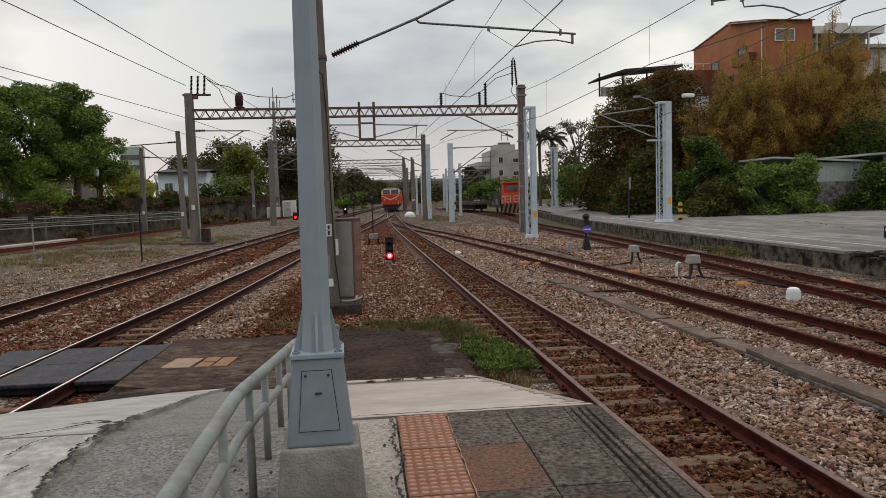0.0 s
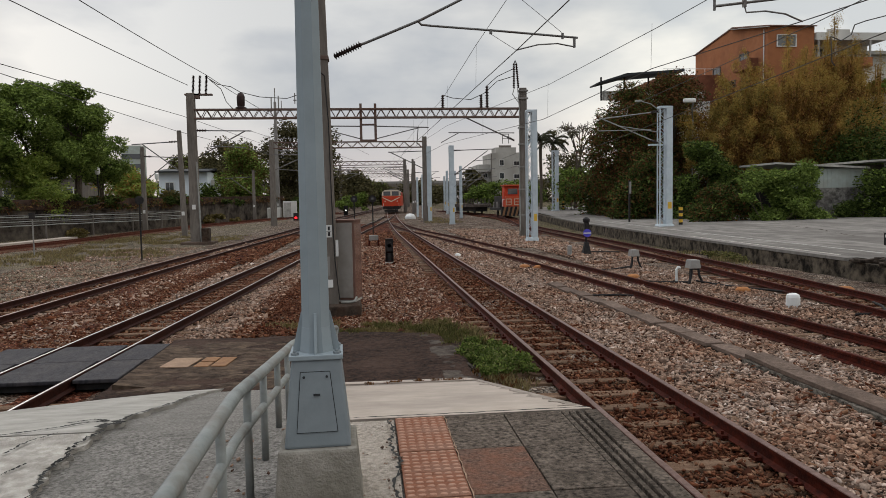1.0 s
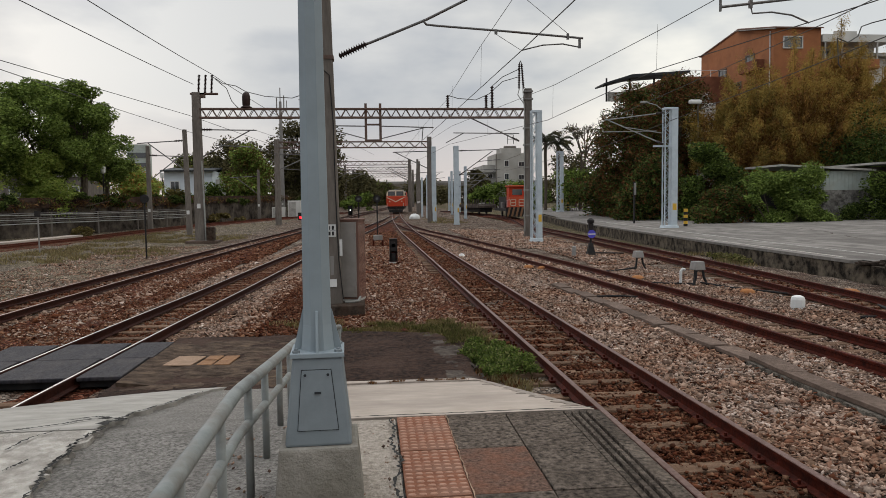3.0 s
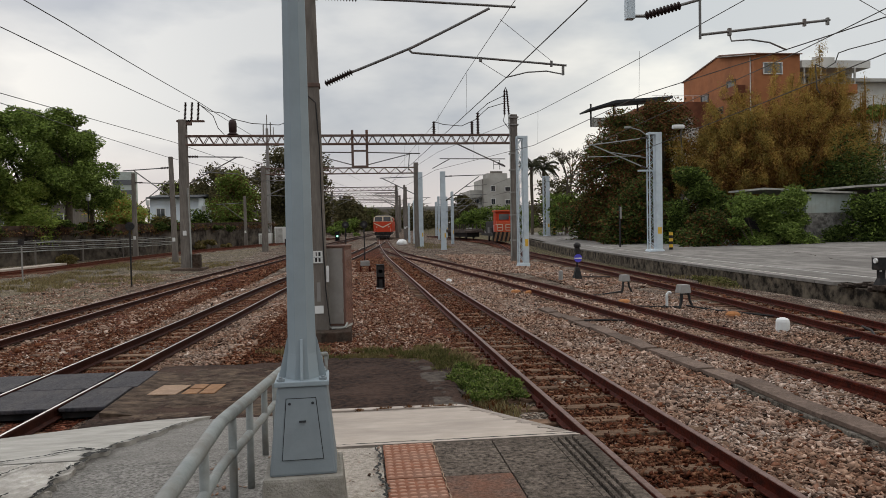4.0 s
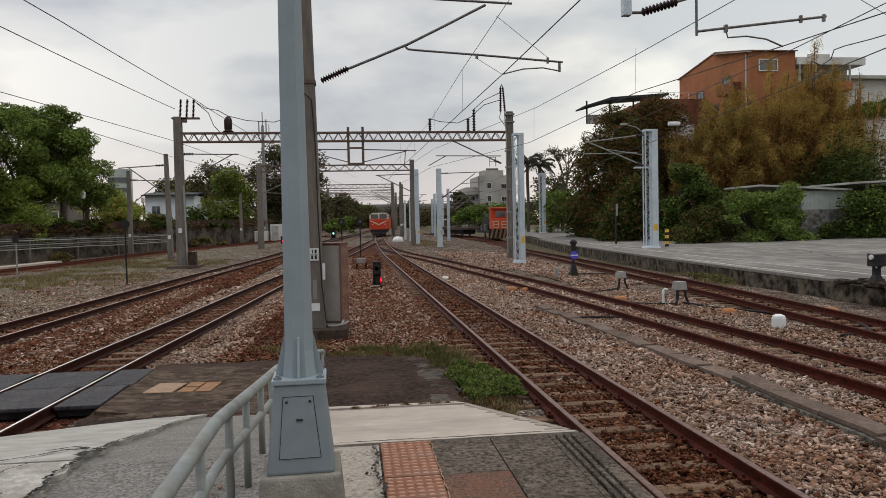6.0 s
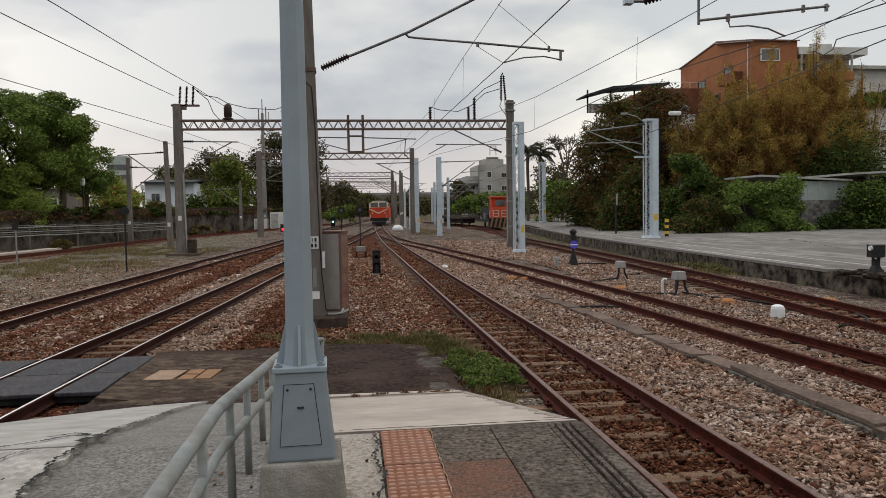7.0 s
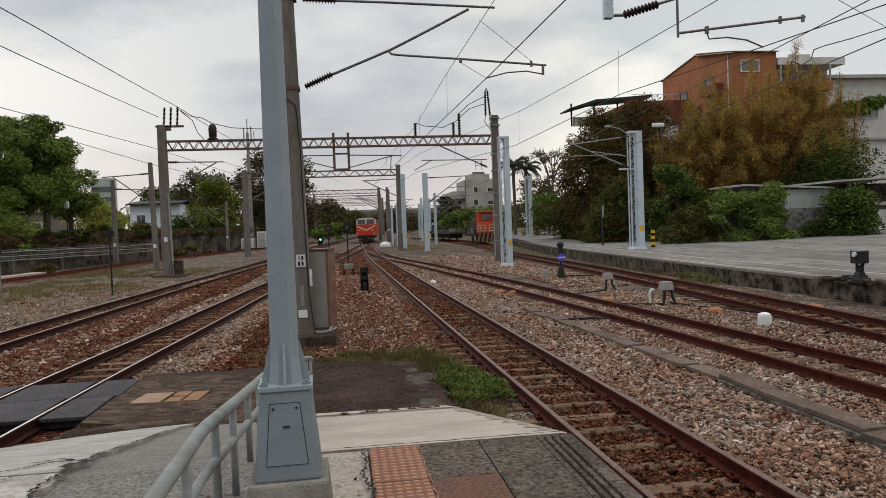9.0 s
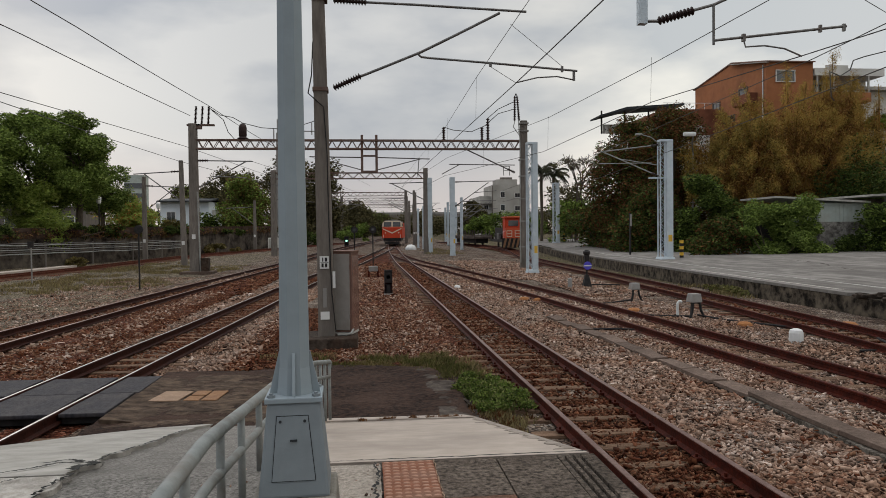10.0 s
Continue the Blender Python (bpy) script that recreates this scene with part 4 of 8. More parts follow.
# feathered edge of the asphalt against the rubber
g.prism([(-3.33, -0.16), (-3.33, -0.032), (-3.2, -0.045), (-2.85, -0.088), (-2.85, -0.16)], "y", 9.6, 12.3)
solid("crossing_shoulder", g, M_MUD, "sloping brown shoulder against the rubber panels", "asphalt", kind="structure")
crossing = thing("rubber_crossing", "black rubber panels of the level crossing over the track", "crossing", kind="structure")
for (x0, x1) in ((-5.95, -5.2), (-5.07, -4.05), (-3.94, -3.36)):
    for yb in (9.9, 11.12):
        # black block below each panel: its colour stands in for the shadow there
        part("panel_shade_block", Geo().box((x0 + x1) / 2, yb + 0.62, -0.17, x1 - x0 - 0.04, 1.1, 0.12), M_BLACK, crossing)
        part("rubber_panel", Geo().box((x0 + x1) / 2, yb + 0.6, -0.06, x1 - x0, 1.205, 0.055), M_RUBBER, crossing, bevel=0.015).matrix_basis = pose((yb - 9.9) * 0.05, 0, -0.014)
g = Geo().box(0, 0, 0, 0.42, 0.62, 0.02)
solid("inspection_cover", g, M_TAN, "pale speckled concrete cover plate set in the asphalt", "cover", bevel=0.01, at=pose(-2.8, 10.98, -0.08, 0, 0, -8))
g = Geo().box(-0.1, -0.17, 0, 0.22, 0.28, 0.02).box(-0.1, 0.17, 0, 0.22, 0.28, 0.02).box(0.15, 0, 0, 0.22, 0.6, 0.02)
solid("inspection_cover", g, M_TANRUST, "rust-orange cover plate set in the asphalt", "cover", bevel=0.01, at=pose(-2.32, 10.95, -0.08, 0, 0, -6))

# cable trough between the tracks
tr = thing("cable_trough", "concrete cable trough with loose lid slabs between tracks", "trough", kind="structure")
lids = []
rng = random.Random(70)
for k in range(4):
    cut = [(-0.15, -0.49), (0.0, -0.49), (0.15, -0.49), (0.15, -0.15), (0.15, 0.2), (0.15, 0.49), (0.02, 0.49), (-0.15, 0.49), (-0.15, 0.15), (-0.15, -0.2)]
    cut = [(x + rng.uniform(-0.014, 0.014), y + rng.uniform(-0.02, 0.02)) for x, y in cut]
    g = Geo()
    g.add([(x, y, 0.06) for x, y in cut] + [(x * 1.03, y, 0.0) for x, y in cut], [tuple(range(10)), tuple(range(10, 20))[::-1]] + [(i, (i + 1) % 10, 10 + (i + 1) % 10, 10 + i) for i in range(10)])
    lids.append(g.mesh("trough_lid", 0.008))
    lids[-1].materials.append(M_TROUGH)
y = 4.0
k = 0
while y < 20:
    o = part("trough_lid", lids[(k * 3 + k // 3) % 4], None, tr)
    lift = 0.03 if y < 9.8 else 0.0
    x = 5.66 if y < 9.8 else 5.62 - 0.045 * (y - 10)
    o.matrix_basis = pose(x + (0.0, 0.03, -0.02, 0.01, -0.03)[k % 5], y + 0.5, -0.16 + lift + (0, 0.012, -0.01, 0.006)[k % 4], (0, 0.8, -0.9)[k % 3], (0, 2.5, -2, 1)[k % 4], (1.2, -1.8, 2.4, 0.4)[k % 4] + (180 if k % 2 else 0))
    y += 1.0
    k += 1
part("trough_wall", Geo().box(5.6, 7, -0.3, 0.27, 6, 0.166), M_TROUGHSIDE, tr, "crumbled concrete side of the trough", bevel=0.012)

# ---- platform on the far side ----
EDGE_P = spline([(12.9, -8), (13.55, 8), (13.95, 16.5), (14.15, 20.5), (14.5, 27), (15.35, 38), (16.4, 50), (17.4, 62), (19.6, 83), (23, 110)])
LZ = 0.38
g = Geo()
n = len(EDGE_P)
g.add([(p[0] + 0.35, p[1], LZ + p[2]) for p in EDGE_P] + [(90, p[1], LZ + 0.8 + p[2]) for p in EDGE_P], [(k, n + k, n + k + 1, k + 1) for k in range(n - 1)])
solid("low_platform", g, M_LOT, "worn grey paving of the low goods platform", "platform", kind="structure")
g = sweep(EDGE_P, 0.2, [(-0.2, -0.4), (0.2, -0.4), (0.2, LZ - 0.1), (-0.2, LZ - 0.1)])
solid("low_platform_wall", g, M_PLATWALL, "dark mossy retaining wall of the low platform", "wall", kind="structure")
cop = thing("platform_coping", "pale concrete coping stones along the low platform", "coping", kind="structure")
k = 28
while k < 78:
    a, b = Vector(EDGE_P[k]), Vector(EDGE_P[k + 1])
    d = b - a
    me = Geo().box(0.2, 0.5, LZ - 0.1, 0.46, 0.985 * d.length, 0.105).mesh("coping_stone", 0.012)
    me.materials.append(M_LOT)
    o = part("coping_stone", me, None, cop)
    o.matrix_basis = Matrix.Translation(a) @ Matrix.Rotation(-math.atan2(d.x, d.y), 4, "Z")
    k += 1

solid("wall_kerb", sweep([p for p in TRACK_C if 36 < p[1] < 58], -2.1, [(-0.6, -0.4), (0.5, -0.4), (0.48, 0.03), (-0.58, 0.03)]), M_CEMENT, "pale concrete kerb at the foot of the retaining wall", "kerb", kind="structure")
solid("edge_line", sweep([(p[0], p[1], p[2] + LZ) for p in EDGE_P if 20 < p[1] < 34], 0.42, [(-0.05, -0.01), (0.05, -0.01), (0.05, 0.012), (-0.05, 0.012)]), M_CRACKED, "worn pale line painted along the low platform", "line", kind="structure")
solid("edge_line", sweep([(p[0], p[1], p[2] + LZ + 0.02) for p in EDGE_P if 14 < p[1] < 60], 1.9, [(-0.06, -0.03), (0.06, -0.03), (0.06, 0.005), (-0.06, 0.005)]), M_CONC, "faint pale line along the low platform", "line", kind="structure")
# broken end of the platform's edge
rng = random.Random(19)
for k in range(34):
    y = rng.uniform(15.5, 20.2)
    c = Vector((at_y(EDGE_P, y) + rng.uniform(-0.25, 0.5), y, LZ - 0.1 + rng.uniform(0, 0.06)))
    g = Geo().box(0, 0, 0, rng.uniform(0.15, 0.4), rng.uniform(0.15, 0.45), rng.uniform(0.06, 0.14))
    solid("concrete_rubble", g, M_FOOTING, "dark lump of broken concrete on the platform's edge", "rubble", "rubble on the platform's edge", bevel=0.03, at=Matrix.Translation(c) @ pose(0, 0, 0, rng.uniform(-12, 12), rng.uniform(-12, 12), rng.uniform(0, 90)))
for run, w in (([(24.3, 38.9), (23.6, 36.2)], 0.2), ([(23.3, 35.1), (22.2, 32.6), (20.9, 28.8)], 0.14)):
    g = Geo()
    rs = random.Random(int(run[0][1] * 10))
    vs = []
    for i in range(len(run) - 1):
        for j in range(8):
            u = j / 8
            x, y = (run[i][q] + (run[i + 1][q] - run[i][q]) * u for q in (0, 1))
            h = w * rs.uniform(0.2, 1.0)
            z = LZ + 0.8 * (x - at_y(EDGE_P, y) - 0.35) / (89.65 - at_y(EDGE_P, y)) + 0.006
            vs += [(x + rs.uniform(-0.1, 0.1), y - h, z), (x + rs.uniform(-0.1, 0.1), y + h, z)]
    g.add(vs, [(2 * i, 2 * i + 1, 2 * i + 3, 2 * i + 2) for i in range(len(vs) // 2 - 1)])
    solid("paving_seam", g, M_FOOTING, "dark broken seam in the platform's paving", "seam", kind="structure")

# ---- platform things: lamp pole, railing ----
pole = thing("lamp_pole", "grey-blue painted steel pole on a concrete plinth", "pole", pose(-0.235, 3.19, PZ - 0.03, 0, 0, 2))
part("plinth", Geo().frustum(0, 0, -0.1, (0.4, 0.4), (0.335, 0.335), 0.375), M_PLINTH, pole, "worn grey concrete plinth", bevel=0.012)
part("base_box", Geo().frustum(0, 0, 0.275, (0.285, 0.285), (0.212, 0.212), 0.375), M_POLEDARK, pole, bevel=0.012)
part("top_plate", Geo().box(0, 0, 0.65, 0.23, 0.23, 0.022), M_POLE, pole, bevel=0.004)
lean = math.atan((0.285 - 0.212) / 2 / 0.375)
door = part("access_door", Geo().add([(-0.086, 0, 0.07), (0.084, 0, 0.07), (0.056, 0, 0.325), (-0.066, 0, 0.325), (-0.086, -0.006, 0.07), (0.084, -0.006, 0.07), (0.056, -0.006, 0.325), (-0.066, -0.006, 0.325)],
            [(0, 1, 2, 3), (4, 5, 6, 7), (0, 1, 5, 4), (1, 2, 6, 5), (2, 3, 7, 6), (3, 0, 4, 7)]), M_POLEDARK, pole)
door.matrix_basis = Matrix.Translation((0, -0.1415, 0.275)) @ Matrix.Rotation(-lean, 4, "X")
seam = part("door_seam", Geo().add([(-0.089, 0, 0.067), (0.087, 0, 0.067), (0.059, 0, 0.328), (-0.069, 0, 0.328), (-0.089, -0.003, 0.067), (0.087, -0.003, 0.067), (0.059, -0.003, 0.328), (-0.069, -0.003, 0.328)],
            [(0, 1, 2, 3), (4, 5, 6, 7), (0, 1, 5, 4), (1, 2, 6, 5), (2, 3, 7, 6), (3, 0, 4, 7)]), M_SEAM, pole, "dark gap round the access door")
seam.matrix_basis = door.matrix_basis.copy()
part("latch", Geo().box(0, -0.009, 0.225, 0.028, 0.008, 0.008), M_SEAM, door)
for x in (-0.053, 0.044):
    part("screw", Geo().rod((x, -0.004, 0.305), (x, -0.011, 0.305), 0.006, seg=8), M_SEAM, door)
part("shaft", Geo().lathe([(0.066, 0.67), (0.064, 0.9), (0.052, 2.4), (0.043, 5.6)], 0, 0, 8, Matrix.Rotation(radians(22.5), 4, "Z")), M_POLE, pole)
for k in range(4):
    a = math.pi / 2 * k
    c, si = math.cos(a), math.sin(a)
    part("gusset", Geo().add([(c * r + q * si, si * r - q * c, z) for q in (-0.006, 0.006) for r, z in ((0.045, 0.672), (0.103, 0.672), (0.1, 0.69), (0.064, 0.845), (0.045, 0.85))],
         [(0, 1, 2, 3, 4), (5, 6, 7, 8, 9), (0, 1, 6, 5), (1, 2, 7, 6), (2, 3, 8, 7), (3, 4, 9, 8), (4, 0, 5, 9)]), M_POLE, pole)
for x, y in ((-0.09, -0.09), (0.09, -0.09), (-0.09, 0.09), (0.09, 0.09)):
    part("anchor_bolt", Geo().rod((x, y, 0.672), (x, y, 0.682), 0.017, seg=6).rod((x, y, 0.682), (x, y, 0.69), 0.008, seg=6), M_POLEDARK, pole)
part("collar", Geo().lathe([(0.078, 0.672), (0.074, 0.7), (0.066, 0.78)], 0, 0, 8, Matrix.Rotation(radians(22.5), 4, "Z")), M_POLE, pole)

rail = thing("handrail", "low pale grey pipe handrail running down beside the ramp", "railing")
top = [(-0.55, 0.5, 1.505), (-0.55, 2.9, 1.497), (-0.55, 3.0, 1.49), (-0.55, 3.15, 1.475), (-0.55, 4.0, 1.385), (-0.55, 5.2, 1.265), (-0.55, 8.2, 0.845), (-0.53, 8.4, 0.815), (-0.41, 9.02, 0.715)]
mid = [(x, y, z - 0.18) for x, y, z in top]
part("top_rail", Geo().tube(top + [(-0.404, 9.05, 0.69), (-0.403, 9.055, 0.64)], 0.028, 12), M_HANDRAIL, rail, smooth=True)
part("middle_rail", Geo().tube(mid, 0.021, 10), M_HANDRAIL, rail, smooth=True)
for y in (0.9, 1.48, 2.06, 2.63, 3.22, 3.72, 4.29, 4.82, 5.4, 5.95, 6.5, 7.05, 7.6, 8.1, 8.4, 8.6, 8.8, 9.02):
    x = float(np.interp(y, [p[1] for p in top], [p[0] for p in top]))
    z = float(np.interp(y, [p[1] for p in top], [p[2] for p in top]))
    part("bar", Geo().rod((x, y, ramp_z(y) - 0.06), (x, y, z), 0.0185, seg=10), M_HANDRAIL, rail, smooth=True)

# ---- concrete mast with cantilever and cabinet ----
def insulator(p, q, r, n):
    """A ribbed insulator between two points."""
    p, q = Vector(p), Vector(q)
    d = (q - p).normalized()
    g = Geo().rod(p, q, r * 0.45, seg=8)
    for k in range(n):
        c = p + (q - p) * ((k + 0.5) / n)
        w = (q - p).length / n * 0.28
        g.rod(c - d * w, c + d * w * 0.2, r * 0.55, r, 10).rod(c + d * w * 0.2, c + d * w, r, r * 0.55, 10)
    return g


CY = 16.1
mast = thing("catenary_mast", "dark concrete catenary mast with tube cantilever and number plates", "mast", pose(-0.83, CY, -0.2))
part("shaft", Geo().frustum(0, 0, 0, (0.36, 0.36), (0.25, 0.25), 8.6, None, (-0.11, 0)), M_MASTCONC, mast, bevel=0.03)
part("number_plate", Geo().box(-0.03, -0.195, 1.72, 0.2, 0.01, 0.27), M_WHITE, mast, "white plate with black figures")
for x, z, w in ((-0.065, 1.875, 0.022), (0.005, 1.875, 0.045), (-0.07, 1.75, 0.045), (0.005, 1.75, 0.045)):
    part("figure_bar", Geo().box(x, -0.202, z, w, 0.004, 0.085), M_BLACK, mast)
part("plate_line", Geo().box(-0.03, -0.202, 1.848, 0.18, 0.004, 0.008), M_BLACK, mast)
part("small_plate", Geo().box(-0.03, -0.198, 0.62, 0.19, 0.01, 0.17), M_WHITE, mast)
part("stencil", Geo().box(-0.03, -0.188, 0.88, 0.08, 0.004, 0.42), M_GREYMAST, mast, "faded pale stencilled writing")
part("white_strip", Geo().box(0.17, -0.19, 1.3, 0.06, 0.012, 0.36), M_WHITE, mast)
part("cable", Geo().tube([(-0.22, -0.1, 6.6), (-0.25, -0.12, 5.9), (-0.33, -0.14, 5.5), (-0.2, -0.17, 5.38), (0.0, -0.19, 5.2), (0.06, -0.2, 4.2), (0.08, -0.21, 2.6), (0.12, -0.215, 1.2), (0.2, -0.23, 0.35)], 0.014, 6), M_BLACK, mast)
for z in (5.55, 7.5):
    part("clamp", Geo().box(-0.07, 0, z, 0.33, 0.33, 0.09), M_TRUSS, mast, bevel=0.01)
base = Vector((-0.83, CY, -0.2))


def off(x, z):
    return Vector((x, CY, z)) - base


arm = part("cantilever", Geo().tube([off(-0.05, 5.7), off(0.04, 5.73), off(0.65, 5.98), off(1.3, 6.25), off(2.1, 6.65), off(3.06, 7.14)], 0.03, 8), M_TUBE, mast)
part("insulator", insulator(off(-0.62, 5.44), off(-0.03, 5.71), 0.085, 11), M_INSUL, mast)
part("top_tube", Geo().tube([off(0.1, 7.31), off(1.2, 7.28), off(3.66, 7.18)], 0.028, 8), M_TUBE, mast)
part("insulator", insulator(off(-0.6, 7.34), off(0.12, 7.31), 0.085, 11), M_INSUL, mast)
part("registration_tube", Geo().tube([off(1.22, 6.22), off(1.3, 6.14), off(1.5, 6.12), off(3.0, 6.02), off(4.82, 5.88)], 0.025, 8), M_TUBE, mast)
pieces("drop_bracket", Geo().box(*off(4.74, 5.66), 0.05, 0.05, 0.2).box(*off(2.84, 5.95), 0.06, 0.06, 0.1).box(*off(4.47, 5.85), 0.05, 0.05, 0.13), M_TUBE, mast)
part("steady_arm", Geo().tube([off(4.74, 5.68), off(4.35, 5.75), off(3.9, 5.72), off(3.41, 5.6)], 0.016, 6), M_TUBE, mast)
pieces("stay_wire", Geo().rod(off(2.84, 5.95), off(3.41, 5.6), 0.006, seg=4).rod(off(3.3, 6.9), off(4.47, 5.98), 0.006, seg=4), M_WIRE, mast)

solid("mast_footing", Geo().frustum(0, 0, 0, (1.22, 1.45), (1.16, 1.38), 0.3), M_FOOTING, "cracked concrete footing of the mast", "footing", bevel=0.03, at=pose(-0.76, 16.2, -0.25))
cab = thing("relay_cabinet", "grey steel track-side cabinet with rusty red side", "cabinet", pose(-0.42, 16.5, 0.045, 0, 0, -14))
part("body", Geo().box(0, 0, 0.05, 0.42, 0.6, 1.76), M_CABRUST, cab, bevel=0.01)
part("roof", Geo().box(0, 0, 1.81, 0.45, 0.63, 0.04), M_CABRUST, cab, bevel=0.01)
part("door", Geo().box(-0.02, -0.31, 0.1, 0.37, 0.02, 1.68), M_CABINET, cab, "plain grey door", bevel=0.006)
for z in (0.35, 1.45):
    part("hinge", Geo().rod((0.175, -0.325, z), (0.175, -0.325, z + 0.09), 0.012, seg=6), M_CABRUST, cab)
part("foot", Geo().box(0, 0, 0, 0.42, 0.6, 0.05), M_CONC, cab)
part("side_panel", Geo().box(0.2125, 0, 0.12, 0.006, 0.58, 1.62), M_CABSIDE, cab, "glossy rust-red side panel")
solid("drain_pipe", Geo().tube([(-0.6, 15.98, 0.075), (-0.42, 15.95, 0.075), (-0.31, 15.99, 0.09), (-0.26, 16.09, 0.17)], 0.024, 8), M_GALV, "short bent white plastic pipe beside the cabinet", "pipe")

# ---- masts and gantries ----
def lattice_mast(label, at, height, width=0.62, plate=0.02):
    """Two channels laced with flat bar, one plated face."""
    t = thing("lattice_mast", label, "mast", at, group="pale lattice masts")
    w = width
    part("foot", Geo().frustum(0, 0, -0.05, (w * 1.2, w * 1.05), (w * 1.03, w * 0.9), 0.22), M_LATTICE, t, bevel=0.02)
    part("plated_channel", Geo().prism([(plate * w, -0.24), (w / 2, -0.24), (w / 2, 0.24), (plate * w, 0.24)], "z", 0, height), M_LATTICE, t, bevel=0.01)
    pieces("channel", Geo().box(-w / 2 + 0.03, -0.2, 0, 0.06, 0.08, height - 0.1).box(-w / 2 + 0.03, 0.2, 0, 0.06, 0.08, height - 0.1), M_LATTICE, t)
    n = int(height / 0.42)
    for y in (-0.22, 0.22):
        g = Geo()
        for k in range(n):
            z0, z1 = 0.3 + k * (height - 0.4) / n, 0.3 + (k + 1) * (height - 0.4) / n
            xa, xb = (-w / 2 + 0.03, 0.02 * w) if k % 2 else (0.02 * w, -w / 2 + 0.03)
            g.rod((xa, y, z0), (xb, y, z1), 0.022, seg=4)
        pieces("lacing", g, M_LATTICE, t)
    part("cap", Geo().box(0, 0, height - 0.12, w, 0.5, 0.14), M_LATTICE, t, bevel=0.01)
    part("notice", Geo().box(w * 0.27, -0.25, 1.15, w * 0.3, 0.008, 0.42), M_YELLOW, t, "small yellow notice plate")
    return t


lattice_mast("pale grey steel lattice mast standing on the ballast", pose(9.68, 41.8, -0.15), 7.6, 0.62)
m3 = lattice_mast("pale grey steel lattice mast with cantilevers on the low platform", pose(18.95, 44.5, LZ), 7.6, 0.86)
pieces("cantilever", Geo().rod((-0.4, 0, 7.3), (-4.2, 0, 6.85), 0.04, seg=6).rod((-0.4, 0, 5.3), (-4.2, 0, 6.9), 0.04, seg=6).rod((-0.4, 0, 6.0), (-3.0, 0, 6.4), 0.03, seg=6).rod((-4.3, 0, 6.1), (-0.9, 0, 6.15), 0.03, seg=6), M_GALV, m3)
part("insulator", insulator((-0.45, 0, 7.3), (-0.95, 0, 7.24), 0.09, 6), M_INSUL, m3)
part("insulator", insulator((-0.45, 0, 5.32), (-0.9, 0, 5.5), 0.09, 6), M_INSUL, m3)
part("bracket", Geo().box(-0.6, 0, 5.15, 0.9, 0.3, 0.1), M_LATTICE, m3)
part("lamp_arm", Geo().tube([(-0.3, 0, 7.3), (-1.0, -0.2, 7.75), (-1.7, -0.3, 7.9)], 0.03, 6), M_GALV, m3)
part("lamp_head", Geo().box(-1.85, -0.32, 7.85, 0.42, 0.2, 0.12), M_GALV, m3, "pale lamp head", bevel=0.03)
lattice_mast("far pale grey lattice mast on the low platform", pose(23.9, 90, LZ + rise(90)), 7.6, 0.8)
for x, y, h in ((6.62, 76, 7.9), (8.36, 70.5, 7.6), (11.65, 104, 6.2), (11.28, 86, 6.2), (13.8, 112, 6.4), (8.1, 122, 7.0), (13.0, 120, 5.8)):
    lm = lattice_mast("pale grey steel lattice mast between the far tracks", pose(x, y, -0.15 + rise(y)), h, 0.48 if y < 80 else 0.3, -0.38)
    if y > 70 and x > 8:
        pieces("cantilever", Geo().rod((0.2, 0, h - 0.45), (4.2, 0, h - 0.35), 0.045, seg=5).rod((0.2, 0, h - 2.9), (3.6, 0, h - 0.5), 0.045, seg=5).rod((2.2, 0, h - 1.5), (4.4, 0, h - 1.3), 0.035, seg=5), M_TUBE, lm)
        part("insulator", insulator((0.25, 0, h - 0.45), (0.95, 0, h - 0.43), 0.09, 6), M_INSUL, lm)
        part("insulator", insulator((0.3, 0, h - 2.83), (0.85, 0, h - 2.44), 0.09, 6), M_INSUL, lm)


def concrete_mast(label, x, y, h, b=0.42, t=0.3, tilt=0.0, material=None):
    m = thing("concrete_mast", label, "mast", pose(x, y, -0.25 + rise(y), 0, tilt, 0), group="concrete masts")
    part("shaft", Geo().frustum(0, 0, 0, (b, b), (t, t), h + 0.25), material or M_MASTCONC, m, bevel=0.04)
    part("number_plate", Geo().box(0, -b / 2 - 0.005, 1.7, 0.22, 0.02, 0.3), M_WHITE, m, "white number plate")
    return m


def gantry(y, x0, x1, zb, zt, hl, hr, label):
    """A truss beam on two concrete masts."""
    t = thing("catenary_gantry", label, "gantry", pose(0, y, rise(y)), group="gantries over the tracks")
    part("mast", Geo().frustum(x0, 0, -0.3, (0.62, 0.5), (0.5, 0.4), hl + 0.3), M_MASTCONC, t, bevel=0.05)
    part("mast", Geo().frustum(x1, 0, -0.3, (0.56, 0.5), (0.46, 0.4), hr + 0.3), M_MASTCONC, t, bevel=0.05)
    for z in (zb, zt):
        pieces("chord", Geo().box((x0 + x1) / 2, 0.2, z - 0.05, x1 - x0 - 0.4, 0.08, 0.1).box((x0 + x1) / 2, -0.2, z - 0.05, x1 - x0 - 0.4, 0.08, 0.1), M_TRUSS, t)
    n = int((x1 - x0) / (0.33 if y < 60 else 0.62))
    for yy in (-0.2, 0.2):
        g = Geo()
        for k in range(n):
            xa, xb = x0 + 0.3 + (x1 - x0 - 0.6) * k / n, x0 + 0.3 + (x1 - x0 - 0.6) * (k + 1) / n
            g.rod((xa, yy, zb if k % 2 else zt), (xb, yy, zt if k % 2 else zb), 0.024 if y < 60 else 0.034, seg=4)
        pieces("lacing", g, M_TRUSS, t)
    return t


